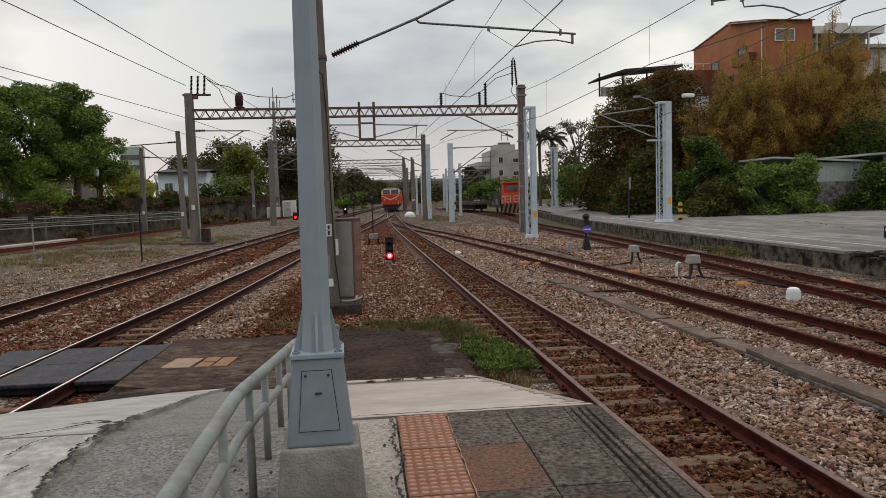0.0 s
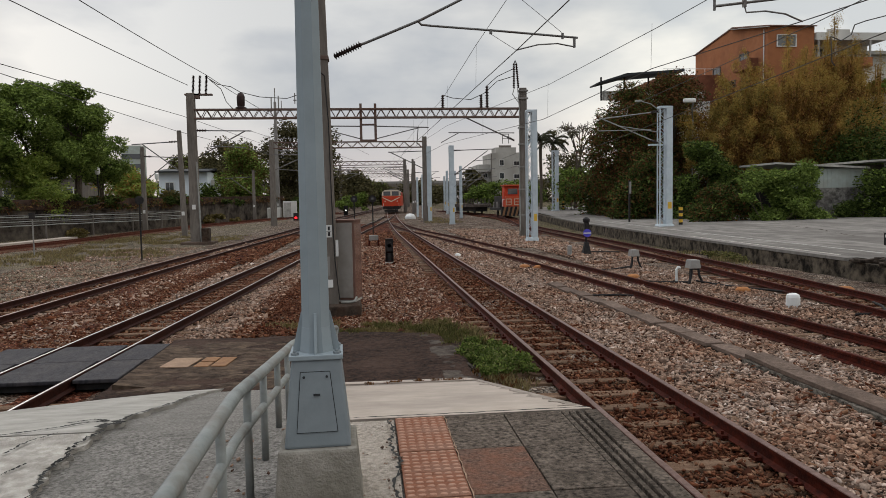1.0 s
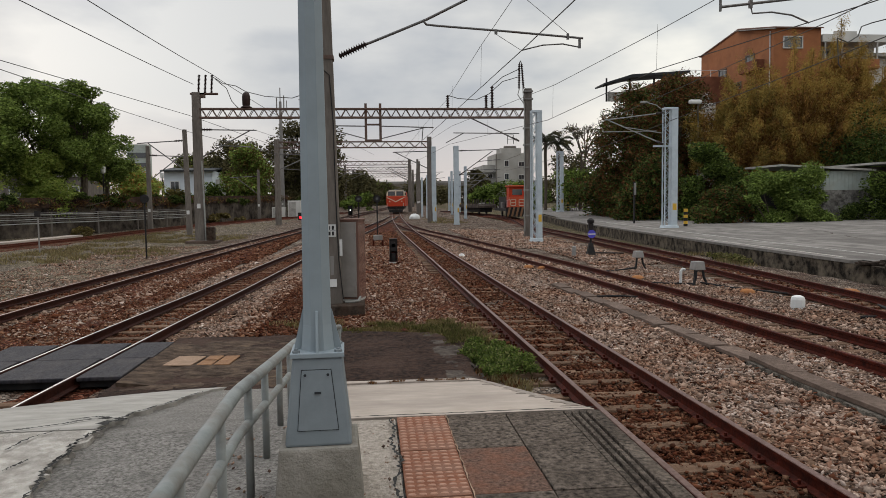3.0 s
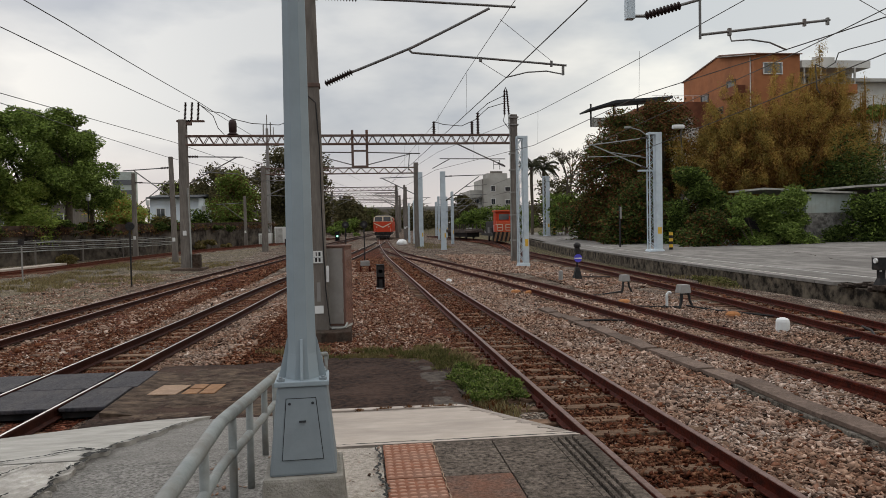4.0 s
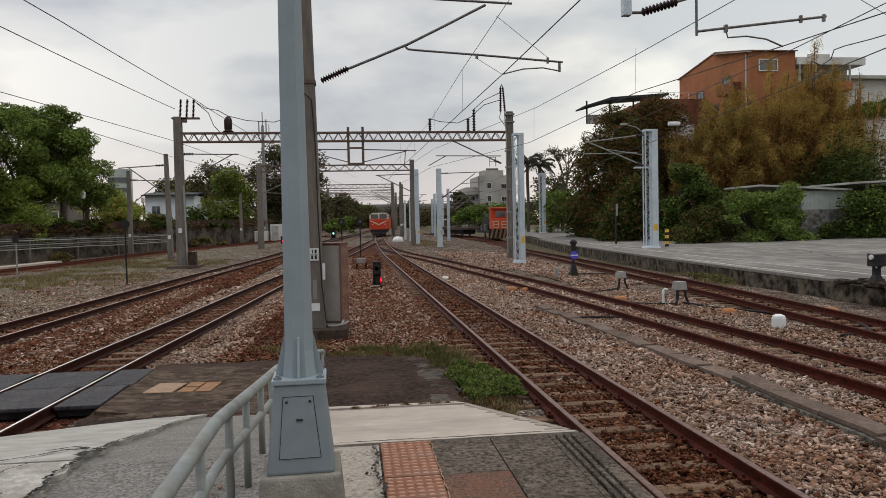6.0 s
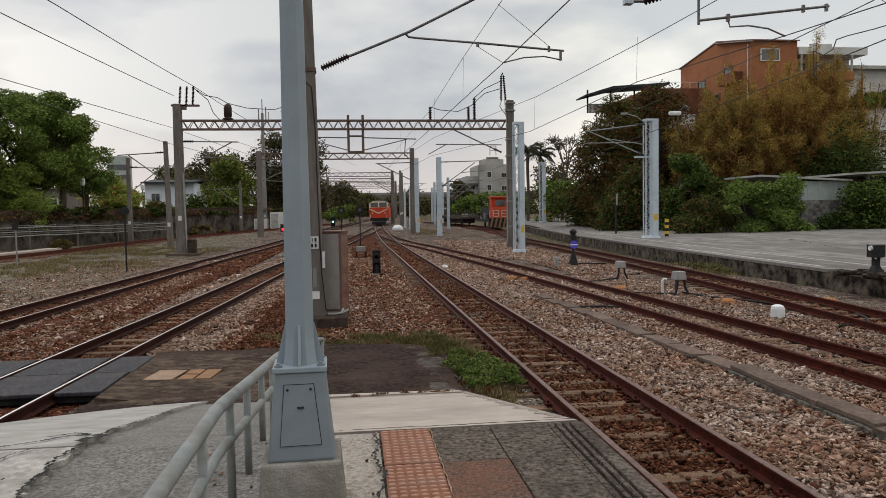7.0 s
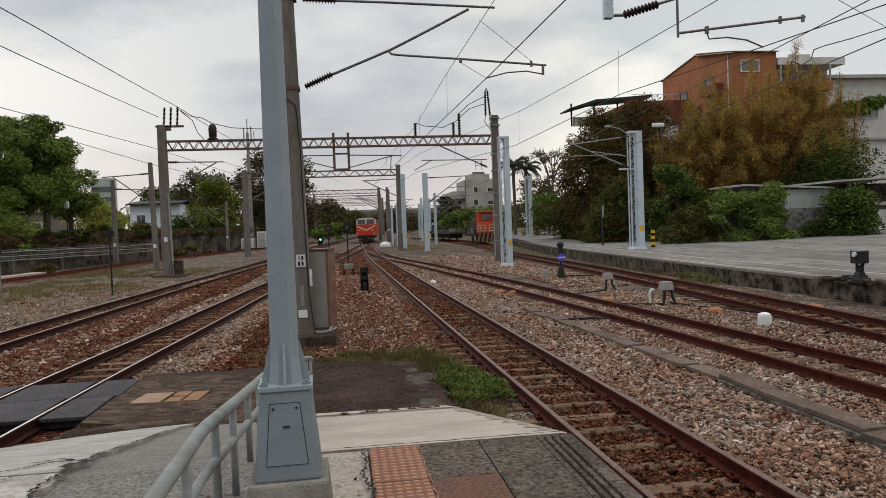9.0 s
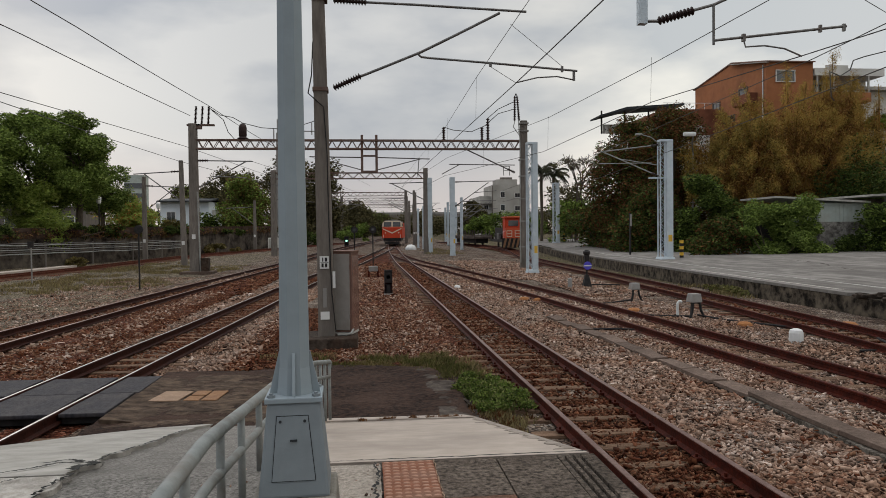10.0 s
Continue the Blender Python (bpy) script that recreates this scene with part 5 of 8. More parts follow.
gan = gantry(47.7, -10.9, 10.5, 7.75, 8.3, 9.35, 9.65, "dark steel truss gantry on concrete masts spanning the tracks")
pieces("mast_bracket", Geo().box(-10.4, 0, 9.2, 1.7, 0.3, 0.1).box(-10.5, 0, 9.0, 0.3, 0.3, 0.3), M_TRUSS, gan)
for x in (-10.75, -10.35, -9.95):
    part("insulator", insulator((x, 0, 9.3), (x + 0.08, 0, 10.45), 0.1, 14), M_INSUL, gan)
part("transformer", Geo().lathe([(0.34, 8.36), (0.36, 8.42), (0.2, 8.5), (0.25, 8.56), (0.26, 9.1), (0.2, 9.3), (0.06, 9.38)], -7.8, 0, 12), M_INSUL, gan, "brown pot-shaped insulator", smooth=True)
part("insulator", insulator((5.15, 0, 8.3), (5.15, 0, 9.2), 0.13, 6), M_INSUL, gan)
part("insulator", insulator((7.7, 0, 8.35), (7.7, 0, 9.2), 0.13, 6), M_INSUL, gan)
part("insulator", insulator((8.1, 0, 8.35), (8.1, 0, 9.8), 0.13, 8), M_INSUL, gan)
part("insulator", insulator((9.85, -0.3, 9.6), (9.87, -0.3, 11.2), 0.1, 14), M_INSUL, gan)
part("insulator", insulator((10.15, -0.3, 9.6), (10.02, -0.3, 11.2), 0.1, 14), M_INSUL, gan)
part("jumper", Geo().tube([(5.15, 0, 9.2), (5.8, 0, 9.0), (7.0, 0, 8.9), (7.9, 0, 9.3), (8.8, 0, 10.1), (9.9, -0.2, 10.4)], 0.025, 5), M_WIRE, gan)
part("jumper", Geo().tube([(8.1, 0, 9.8), (8.8, 0, 10.4), (9.9, -0.2, 10.9)], 0.025, 5), M_WIRE, gan)
part("jumper_loop", Geo().tube([(9.87, -0.3, 11.2), (9.95, -0.3, 11.4), (10.02, -0.3, 11.2)], 0.04, 6), M_BLACK, gan, "black jumper loop")
part("jumper_loop", Geo().tube([(9.87, -0.32, 9.6), (9.75, -0.34, 9.2), (9.95, -0.34, 8.9), (10.2, -0.3, 8.6)], 0.03, 6), M_GALV, gan)
part("jumper", Geo().tube([(-9.95, 0, 10.4), (-9.2, 0, 9.9), (-8.4, 0, 9.75), (-7.8, 0, 9.4), (-6.6, 0, 9.1), (-4.9, 0, 9.0), (-3.4, 0, 9.5), (-2.4, 0, 9.9)], 0.025, 5), M_WIRE, gan)
part("jumper", Geo().tube([(-9.7, 0, 10.2), (-9.0, 0, 9.6), (-8.7, 0, 8.8), (-8.3, 0, 8.35)], 0.025, 5), M_WIRE, gan)
part("antenna_rack", Geo().box(-4.1, 1.0, 8.3, 0.12, 0.12, 1.6).box(-3.9, 1.0, 9.0, 1.4, 0.06, 0.06).box(-4.5, 1.0, 8.8, 0.06, 0.06, 0.7).box(-3.5, 1.0, 8.8, 0.06, 0.06, 0.8), M_GREYMAST, gan)
pieces("drop_frame", Geo().box(-0.22, 0, 6.2, 0.16, 0.3, 2.45).box(0.72, 0, 6.2, 0.16, 0.3, 2.45).box(0.25, 0, 6.2, 0.94, 0.2, 0.14).box(0.25, 0, 7.25, 0.94, 0.2, 0.1), M_TRUSS, gan)
pieces("cantilever", Geo().rod((-0.3, 0, 7.2), (-3.6, 0, 7.25), 0.04, seg=6).rod((-0.3, 0, 6.4), (-3.2, 0, 7.2), 0.035, seg=6).rod((0.8, 0, 7.2), (4.2, 0, 7.1), 0.04, seg=6).rod((0.8, 0, 6.4), (3.6, 0, 7.1), 0.035, seg=6).rod((3.5, 0, 7.1), (3.4, 0, 6.0), 0.03, seg=5), M_TUBE, gan)
pieces("cantilever", Geo().rod((9.9, 0, 6.2), (6.6, 0, 7.75), 0.045, seg=6).rod((9.9, 0, 6.7), (5.5, 0, 6.75), 0.035, seg=6).rod((6.2, 0, 6.75), (5.0, 0, 6.1), 0.03, seg=5), M_TUBE, gan)
part("insulator", insulator((9.9, 0, 6.2), (9.4, 0, 6.44), 0.1, 6), M_INSUL, gan)
pieces("cantilever", Geo().rod((-10.6, 0, 7.0), (-7.2, 0, 6.95), 0.04, seg=6).rod((-10.6, 0, 5.3), (-7.6, 0, 6.95), 0.04, seg=6).rod((-7.6, 0, 5.9), (-9.8, 0, 6.0), 0.03, seg=5), M_TUBE, gan)
part("insulator", insulator((-10.6, 0, 7.0), (-10.0, 0, 7.0), 0.1, 6), M_INSUL, gan)
for z in (1.2, 2.9, 4.4, 5.9, 7.0, 8.9, 9.4):
    part("clamp_band", Geo().box(10.5, 0, z, 0.6, 0.54, 0.1), M_GREYMAST, gan)
part("mast_cable", Geo().tube([(10.2, -0.3, 0.2), (10.18, -0.3, 4), (10.22, -0.28, 8), (10.1, -0.3, 9.6)], 0.03, 5), M_GALV, gan)
part("number_plate", Geo().box(-10.9, -0.3, 2.0, 0.22, 0.02, 0.3), M_WHITE, gan, "white number plate")
part("conduit", Geo().rod((-10.5, -0.3, -0.2), (-10.62, -0.3, 5.0), 0.05, seg=6), M_GALV, gan)
part("base_box", Geo().box(-10.2, -0.3, -0.1, 0.5, 0.5, 0.9), M_FOOTING, gan, bevel=0.03)
solid("gantry_footing", Geo().box(0, 0, 0, 2.0, 1.6, 0.22), M_TROUGH, "low concrete footing under the gantry mast", "footing", bevel=0.03, at=pose(-10.7, 47.7, -0.28))
for y, x0, x1, h in ((76, -9.5, 6.2, 8.8), (121, -6.0, 6.5, 8.6), (146, -5, 8, 8.6), (172, -4, 10, 8.6), (205, -2, 13, 8.6)):
    g2 = gantry(y, x0, x1, 7.7, 8.3, 8.6, h, "distant dark truss gantry spanning the tracks")
    pieces("cantilever", Geo().rod((x1, 0, 5.4), (x1 - 3.6, 0, 7.2), 0.05, seg=5).rod((x1, 0, 7.3), (x1 - 3.8, 0, 7.2), 0.05, seg=5).rod((x0, 0, 5.4), (x0 + 3.6, 0, 7.0), 0.05, seg=5).rod((x0, 0, 7.1), (x0 + 3.6, 0, 7.0), 0.05, seg=5), M_TUBE, g2)
for x, y, h, ti in ((-14.2, 58.5, 8.05, -1), (-20.25, 69, 7.5, 0), (-14.45, 96, 6.2, 0), (7.0, 108, 8.0, 0), (7.7, 115, 8.0, 0), (8.9, 135, 8, 0), (9.6, 150, 8, 0), (13.9, 118, 7, 0)):
    c = concrete_mast("slender dark concrete mast beside the tracks", x, y, h, tilt=ti)
    if x < -10:
        s = -1 if x < -20 else 1
        pieces("cantilever", Geo().rod((-0.1 * s, 0, h - 0.6), (-3.6 * s, 0, h - 0.75), 0.045, seg=5).rod((-0.1 * s, 0, h - 2.9), (-2.8 * s, 0, h - 0.75), 0.045, seg=5), M_TUBE, c)
        part("insulator", insulator((-0.1 * s, 0, h - 0.6), (-0.8 * s, 0, h - 0.62), 0.1, 6), M_INSUL, c)
concrete_mast("slender dark concrete mast beside the far tracks", 7.7, 118, 6.6)
for x, y, h in ((6.7, 95, 5.0), (7.0, 90, 5.2)):
    concrete_mast("short grey mast beside the far tracks", x, y, h, 0.26, 0.24, 0, M_LATTICE)
hm = concrete_mast("tall grey lattice mast with antenna rods behind the gantry", -12.6, 106, 16.2, 0.62, 0.34, 0, M_GREYMAST)
pieces("antenna", Geo().rod((0, 0, 16.3), (0, 0, 18.4), 0.07, seg=5).rod((0.5, 0, 15.2), (0.5, 0, 17.3), 0.09, seg=5).rod((-0.5, 0, 15.0), (-0.5, 0, 17.0), 0.09, seg=5).rod((0.9, 0, 15.0), (0.9, 0, 16.6), 0.06, seg=5).box(0.1, 0, 15.3, 1.9, 0.2, 0.14).box(0, 0, 14.2, 1.5, 0.2, 0.14), M_GREYMAST, hm)
pieces("cantilever", Geo().rod((0.2, 0, 9.6), (5.5, 0, 9.3), 0.06, seg=5).rod((0.2, 0, 8.0), (-4.5, 0, 7.6), 0.06, seg=5).rod((0.2, 0, 6.9), (5, 0, 6.5), 0.05, seg=5), M_TUBE, hm)

# hanging cantilever over the diverging track
can = thing("hanging_cantilever", "cantilever on a drop post with ribbed insulator above the track", "cantilever", pose(0, 13.2, 0))
part("drop_post", Geo().box(5.2, 0, 6.1, 0.16, 0.16, 3.1), M_LATTICE, can, bevel=0.01)
part("insulator", insulator((5.5, 0, 6.17), (6.2, 0, 6.38), 0.085, 10), M_INSUL, can)
part("tube", Geo().tube([(5.2, 0, 6.16), (5.52, 0, 6.17)], 0.03, 6), M_TUBE, can)
part("upper_tube", Geo().tube([(6.18, 0, 6.38), (6.6, 0, 6.5), (7.6, 0, 6.95), (8.6, 0, 7.2)], 0.028, 8), M_TUBE, can)
part("registration_tube", Geo().tube([(6.59, 0, 6.5), (6.59, 0, 5.75), (6.6, 0, 5.83), (9.25, 0, 6.15)], 0.026, 8), M_TUBE, can)
part("steady_arm", Geo().tube([(7.18, 0, 5.86), (7.22, 0, 5.72), (7.6, 0, 5.75), (8.0, 0, 5.7), (8.35, 0, 5.56)], 0.016, 6), M_TUBE, can)
part("bracket", Geo().box(7.18, 0, 5.82, 0.06, 0.06, 0.14), M_TUBE, can)
part("bracket", Geo().box(8.72, 0, 6.02, 0.05, 0.05, 0.14), M_TUBE, can)
part("bracket", Geo().box(9.2, 0, 6.05, 0.05, 0.05, 0.14), M_TUBE, can)
solid("portal_beam", Geo().box(4.5, 13.2, 9.2, 26, 0.3, 0.3).box(17.2, 13.2, 0.3, 0.3, 0.3, 9.0).box(-8.4, 13.2, -0.3, 0.3, 0.3, 9.6), M_LATTICE, "steel portal above the tracks that carries the drop post", "portal")


# ---- overhead wires ----
def wire(label, pts, r=0.009, sag=0.0):
    g = Geo()
    out = []
    for k in range(len(pts) - 1):
        a, b = Vector(pts[k]), Vector(pts[k + 1])
        for j in range(6):
            u = j / 6
            out.append(a + (b - a) * u - Vector((0, 0, sag * 4 * u * (1 - u))))
    out.append(Vector(pts[-1]))
    g.tube(out, r, 5)
    return solid("overhead_wire", g, M_WIRE, label, "wire", "overhead wires")


CONTACT, MESS = "taut dark contact wire above the track", "dark carrier wire above the contact wire"
wire(CONTACT, [(3.7, -6, 5.6), (3.41, 16.1, 5.59), (2.9, 36.7, 5.55), (2.6, 47.7, 5.6), (3.0, 76, 5.8), (3.6, 121, 6.1)], 0.011)
wire(MESS, [(3.7, -6, 7.4), (3.49, 16.1, 7.1), (3.31, 21.3, 6.81), (3.56, 33, 6.9), (3.7, 47.7, 7.4), (3.2, 76, 7.2), (3.7, 121, 7.6)], 0.008)
wire(CONTACT, [(11.6, -6, 5.6), (8.35, 13.2, 5.57), (7.45, 18.3, 5.6), (7.1, 28.5, 5.45), (5.2, 47.7, 6.0), (3.5, 76, 5.8)], 0.011)
wire(MESS, [(11.4, -6, 7.4), (8.6, 13.2, 7.1), (7.85, 19.1, 6.8), (7.32, 28.3, 6.8), (5.4, 47.7, 7.2), (3.6, 76, 7.0)], 0.01)
wire(CONTACT, [(9, -6, 6.0), (12.4, 20, 5.9), (14.7, 44.5, 5.6), (17.0, 90, 6.0)], 0.014)
wire(MESS, [(10, -6, 7.3), (13, 20, 7.2), (14.8, 44.5, 7.2), (17.1, 90, 7.4)], 0.014)
wire("feeder wire running to the gantry insulators", [(-14.9, 8, 10.0), (-12.8, 29, 9.9), (-11.05, 47.7, 9.85)], 0.02, 0.05)
wire("feeder wire running to the gantry insulators", [(-12.4, 8, 10.3), (-11.0, 29.6, 10.35), (-9.91, 47.7, 10.5), (-7.8, 60, 9.6), (-5, 76, 9.0)], 0.02, 0.05)
wire(MESS, [(-17.5, 8, 7.9), (-14.0, 30.6, 7.9), (-11.43, 47.7, 7.92), (-9, 76, 7.9)], 0.017)
wire(CONTACT, [(-12.8, 8, 6.9), (-12.3, 36, 6.95), (-11.84, 47.7, 6.98), (-8, 76, 6.8)], 0.015)
wire(CONTACT, [(-7.6, 47.7, 5.9), (-4.5, 76, 6)], 0.012)
wire(MESS, [(-7.4, 47.7, 7.0), (-4.2, 76, 7.2)], 0.012)
wire(CONTACT, [(-3.2, 47.7, 5.9), (0.5, 76, 6)], 0.012)
wire(MESS, [(-3.4, 47.7, 7.2), (0.4, 76, 7.2)], 0.012)
for path, ys in ((TRACK_A, (76, 98, 121, 146, 168)), (TRACK_R, (121, 146, 172, 205))):
    for z, sag, text in ((5.9, 0.0, CONTACT), (7.3, 0.35, MESS)):
        wire(text, [(at_y(path, y), y, z + rise(y)) for y in ys], 0.018, sag)
wire("black jumper cable looped between the carrier wires", [(20.0, 24, 8.96), (18.57, 24, 8.55), (17.51, 24, 8.29), (17.1, 24, 8.15), (16.98, 24, 7.82), (16.61, 24, 7.6), (16.22, 24, 7.75), (16.28, 24, 6.87), (16.39, 24, 6.73)], 0.02)
wire(MESS, [(8.6, 13.2, 7.2), (14.3, 18.6, 8.08), (20.0, 24, 8.96)], 0.01)
DROPPER = "thin dropper wire between carrier and contact wire"
for x, y, a, b in ((3.29, 21.3, 6.8, 5.58), (3.3, 29, 6.85, 5.57), (3.1, 36, 6.9, 5.55), (7.5, 18.5, 6.8, 5.6), (7.15, 28.0, 6.8, 5.45), (6.2, 38, 6.95, 5.7), (2.85, 43, 7.1, 5.6)):
    solid("dropper", Geo().rod((x, y, b), (x + 0.03, y, a), 0.004, seg=4), M_WIRE, DROPPER, "wire", "droppers")

# ---- foliage ----
def leaf_mesh(name, blobs, count, size, droop, seed, material, long=1.0, shell=0.75, slim=0.55):
    """Single leaves and sprays scattered over lumpy clumps; blobs: (x, y, z, rx, ry, rz)."""
    rs = np.random.RandomState(seed)
    b = np.array(blobs, float)
    vol = (b[:, 3] * b[:, 4] * b[:, 5]) ** (2 / 3)
    pick = rs.choice(len(b), count, p=vol / vol.sum())
    d = rs.normal(size=(count, 3))
    d /= np.linalg.norm(d, axis=1, keepdims=True)
    r = np.where(rs.rand(count) < shell, rs.uniform(0.82, 1.1, count), rs.uniform(0.3, 0.85, count))
    r *= 1 + 0.22 * np.sin(3.1 * d[:, 0] + 2.3 * d[:, 2] + 1.7 * pick) + 0.2 * np.sin(5.3 * d[:, 1] - 4.1 * d[:, 2] + 2.9 * pick)
    c = b[pick, :3] + d * r[:, None] * b[pick, 3:]
    a = rs.normal(size=(count, 3)) * (1, 1, 0.5) + d * 0.6 + np.array((0, 0, -droop))
    a /= np.linalg.norm(a, axis=1, keepdims=True)
    s = np.cross(a, rs.normal(size=(count, 3)))
    s /= np.linalg.norm(s, axis=1, keepdims=True)
    w = size * rs.uniform(0.5, 1.3, count)[:, None]
    a, s = a * w * long, s * w * slim
    v = np.stack([c - a * 0.5, c - s * 0.5 + a * 0.05, c + a * 0.6, c + s * 0.5 + a * 0.05], 1).reshape(-1, 3)
    me = bpy.data.meshes.new(name)
    me.vertices.add(len(v))
    me.vertices.foreach_set("co", v.ravel())
    me.loops.add(len(v))
    me.loops.foreach_set("vertex_index", np.arange(len(v)))
    me.polygons.add(count)
    me.polygons.foreach_set("loop_start", np.arange(count) * 4)
    me.update(calc_edges=True)
    me.validate()
    me.materials.append(material)
    return me


def clumps(rng, n, w, d, z0, z1, lump):
    """Lumps filling an upright egg of width w and depth d from z0 to z1."""
    out = []
    for _ in range(n):
        u = rng.random()
        z = z0 + (z1 - z0) * u
        f = math.sqrt(max(0.08, 1 - (1.75 * abs(u - 0.42)) ** 2.4))
        ang, rad = rng.uniform(0, 2 * math.pi), math.sqrt(rng.random()) * 0.85
        s = lump * rng.uniform(0.6, 1.25)
        out.append((math.cos(ang) * rad * w / 2 * f, math.sin(ang) * rad * d / 2 * f, z, s, s, s * rng.uniform(0.55, 0.85)))
    return out


def tree(label, x, y, z, h, w, material, seed, crown=0.3, n=16, lump=1.3, leaves=7000, size=0.3, droop=0.0, depth=None, long=1.0, name="tree", category="tree", extra=None):
    rng = random.Random(seed)
    if y > 110 and material is M_LEAF:
        material = M_LEAFDULL
    if y < 90:
        leaves, size = int(leaves * 1.8), size * 0.7
    t = thing(name, label, category, pose(x, y, z))
    blobs = clumps(rng, n, w, depth or w * 0.8, h * crown, h - lump * 0.6, lump)
    g = Geo()
    base = [(0, 0, -0.3), (rng.uniform(-0.2, 0.2), 0, h * crown * 0.7), (rng.uniform(-0.4, 0.4), rng.uniform(-0.3, 0.3), h * 0.6)]
    tw = 0.02 * h + 0.06
    g.rod(base[0], base[1], tw * 1.25, tw, 8).rod(base[1], base[2], tw, tw * 0.55, 8)
    part("trunk", g, M_BARK, t)
    g = Geo()
    for k, bl in enumerate(blobs[: max(6, n // 2)]):
        p = Vector(base[1]).lerp(Vector(base[2]), rng.random())
        q = Vector(bl[:3])
        mid = p.lerp(q, 0.5) + Vector((0, 0, 0.25))
        g.rod(p, mid, tw * 0.45, tw * 0.28, 5).rod(mid, q, tw * 0.28, tw * 0.08, 5)
    part("branchwork", g, M_BARK, t)
    part("crown", leaf_mesh("crown", blobs, leaves, size, droop, seed, material, long), None, t)
    if extra:
        m2, share = extra
        part("crown", leaf_mesh("crown", blobs, int(leaves * share), size, droop, seed + 50, m2, long), None, t)
    return t


def bush(label, x, y, z, h, w, material, seed, leaves=3000, size=0.2, depth=None, extra=None, lump=None, droop=0.1):
    rng = random.Random(seed)
    if y < 75:
        leaves, size = int(leaves * 1.5), size * 0.8
    t = thing("bush", label, "bush", pose(x, y, z))
    blobs = clumps(rng, 14, w, depth or w * 0.6, 0.1, h * 0.8, lump or h * 0.3)
    part("foliage", leaf_mesh("foliage", blobs, leaves, size, droop, seed, material, 1.2), None, t)
    if extra:
        part("foliage", leaf_mesh("foliage", blobs, int(leaves * 0.35), size, droop, seed + 9, extra, 1.2), None, t)
    g = Geo()
    for k in range(7):
        q = Vector(blobs[k][:3])
        g.rod((q.x * 0.3, q.y * 0.3, -0.2), q, 0.05, 0.015, 5)
    part("branchwork", g, M_BARK, t)
    return t


# left bank, above the retaining wall
tree("large dense dark green tree behind the retaining wall", -28.4, 66, 2.0, 11.2, 12.0, M_LEAFTREE, 11, 0.3, 74, 1.05, 22000, 0.32, 0.1, extra=(M_LEAFLIGHT, 0.7))
tree("tall dark green tree with open limbs above the wall", -25.3, 67, 2.0, 11.3, 5.4, M_LEAFTREE, 12, 0.42, 30, 0.85, 11000, 0.3, 0.1, extra=(M_LEAFLIGHT, 0.4))
tree("dark green tree leaning over the wall", -32.0, 61, 2.0, 10.4, 9.5, M_LEAFTREE, 13, 0.2, 56, 1.25, 18000, 0.34, 0.1, extra=(M_LEAFLIGHT, 0.5))
tree("dark green spreading tree above the wall", -25.6, 74, 2.0, 7.6, 6.4, M_LEAFTREE, 14, 0.36, 36, 0.85, 11000, 0.3)
bush("fresh green bushy crown on the wall's edge", -27.0, 63, 2.5, 4.4, 5.2, M_LEAFBRIGHT, 15, 9000, 0.24, 3.0, M_LEAFLIGHT)
bush("fresh green bushy crown beside the lamp", -30.5, 57, 2.6, 4.6, 5.6, M_LEAFBRIGHT, 75, 6000, 0.24, 3.0)
bush("yellow-green shrub on the bank above the wall", -25.4, 82, 2.5, 4.6, 5.6, M_LEAFBRIGHT, 76, 4200, 0.26, 3.0, M_LEAFDRY)
bush("dark hedge hanging over the wall's top", -28.2, 56.4, 2.2, 1.2, 7, M_LEAF, 77, 2500, 0.2, 1.6)
bush("dark hedge hanging over the wall's top", -23.8, 67.2, 2.2, 1.2, 7, M_LEAF, 78, 2500, 0.2, 1.6, M_LEAFRED)
bush("dark hedge hanging over the wall's top", -20.9, 77.5, 2.4, 1.1, 6, M_LEAF, 79, 2500, 0.2, 1.6)
bush("fresh green shrub beside the lamp on the bank", -23.6, 77, 2.4, 2.0, 5.0, M_LEAFBRIGHT, 16, 4000, 0.26, 3.5, M_LEAFDRY)
bush("low green hedge plants along the wall's top", -31, 57, 2.5, 1.2, 8, M_LEAF, 17, 2500, 0.22, 2)
bush("low hedge trailing over the retaining wall", -25.0, 64, 2.4, 1.1, 8, M_LEAF, 18, 2500, 0.22, 2)
bush("low hedge trailing over the retaining wall", -21.2, 78, 2.2, 1.0, 7, M_LEAF, 19, 2500, 0.22, 2)
bush("low hedge on the far end of the wall", -18.0, 90, 2.2, 1.0, 8, M_LEAF, 20, 2500, 0.22, 2)
tree("broad dark green tree beside the yard", -21.0, 117, 1.0, 12.0, 10.5, M_LEAF, 21, 0.12, 40, 1.9, 13000, 0.42)
tree("lighter green tree beside the yard", -17.4, 105, 0.8, 9.4, 7.6, M_LEAFLIGHT, 22, 0.12, 36, 1.5, 11000, 0.36, 0.1, extra=(M_LEAFOLIVE, 0.6))
tree("tall dark green tree behind the antenna mast", -13.4, 128, 0.8, 15.2, 9.0, M_LEAF, 23, 0.1, 44, 1.8, 13000, 0.45)
tree("tall dark green tree behind the masts", -7.6, 124, 0.8, 13.6, 9.0, M_LEAF, 24, 0.1, 44, 1.8, 13000, 0.45)
tree("dark green tree far along the line", -3.2, 160, 1.2, 8.5, 9.5, M_LEAF, 25, 0.1, 34, 1.7, 8000, 0.5)
tree("dark green tree far along the line", -12, 165, 1.2, 10.0, 13, M_LEAF, 26, 0.1, 36, 2.0, 8000, 0.55)
tree("dark green tree behind the white house", -29, 140, 1.0, 10, 12, M_LEAF, 27, 0.12, 34, 1.8, 8000, 0.45)
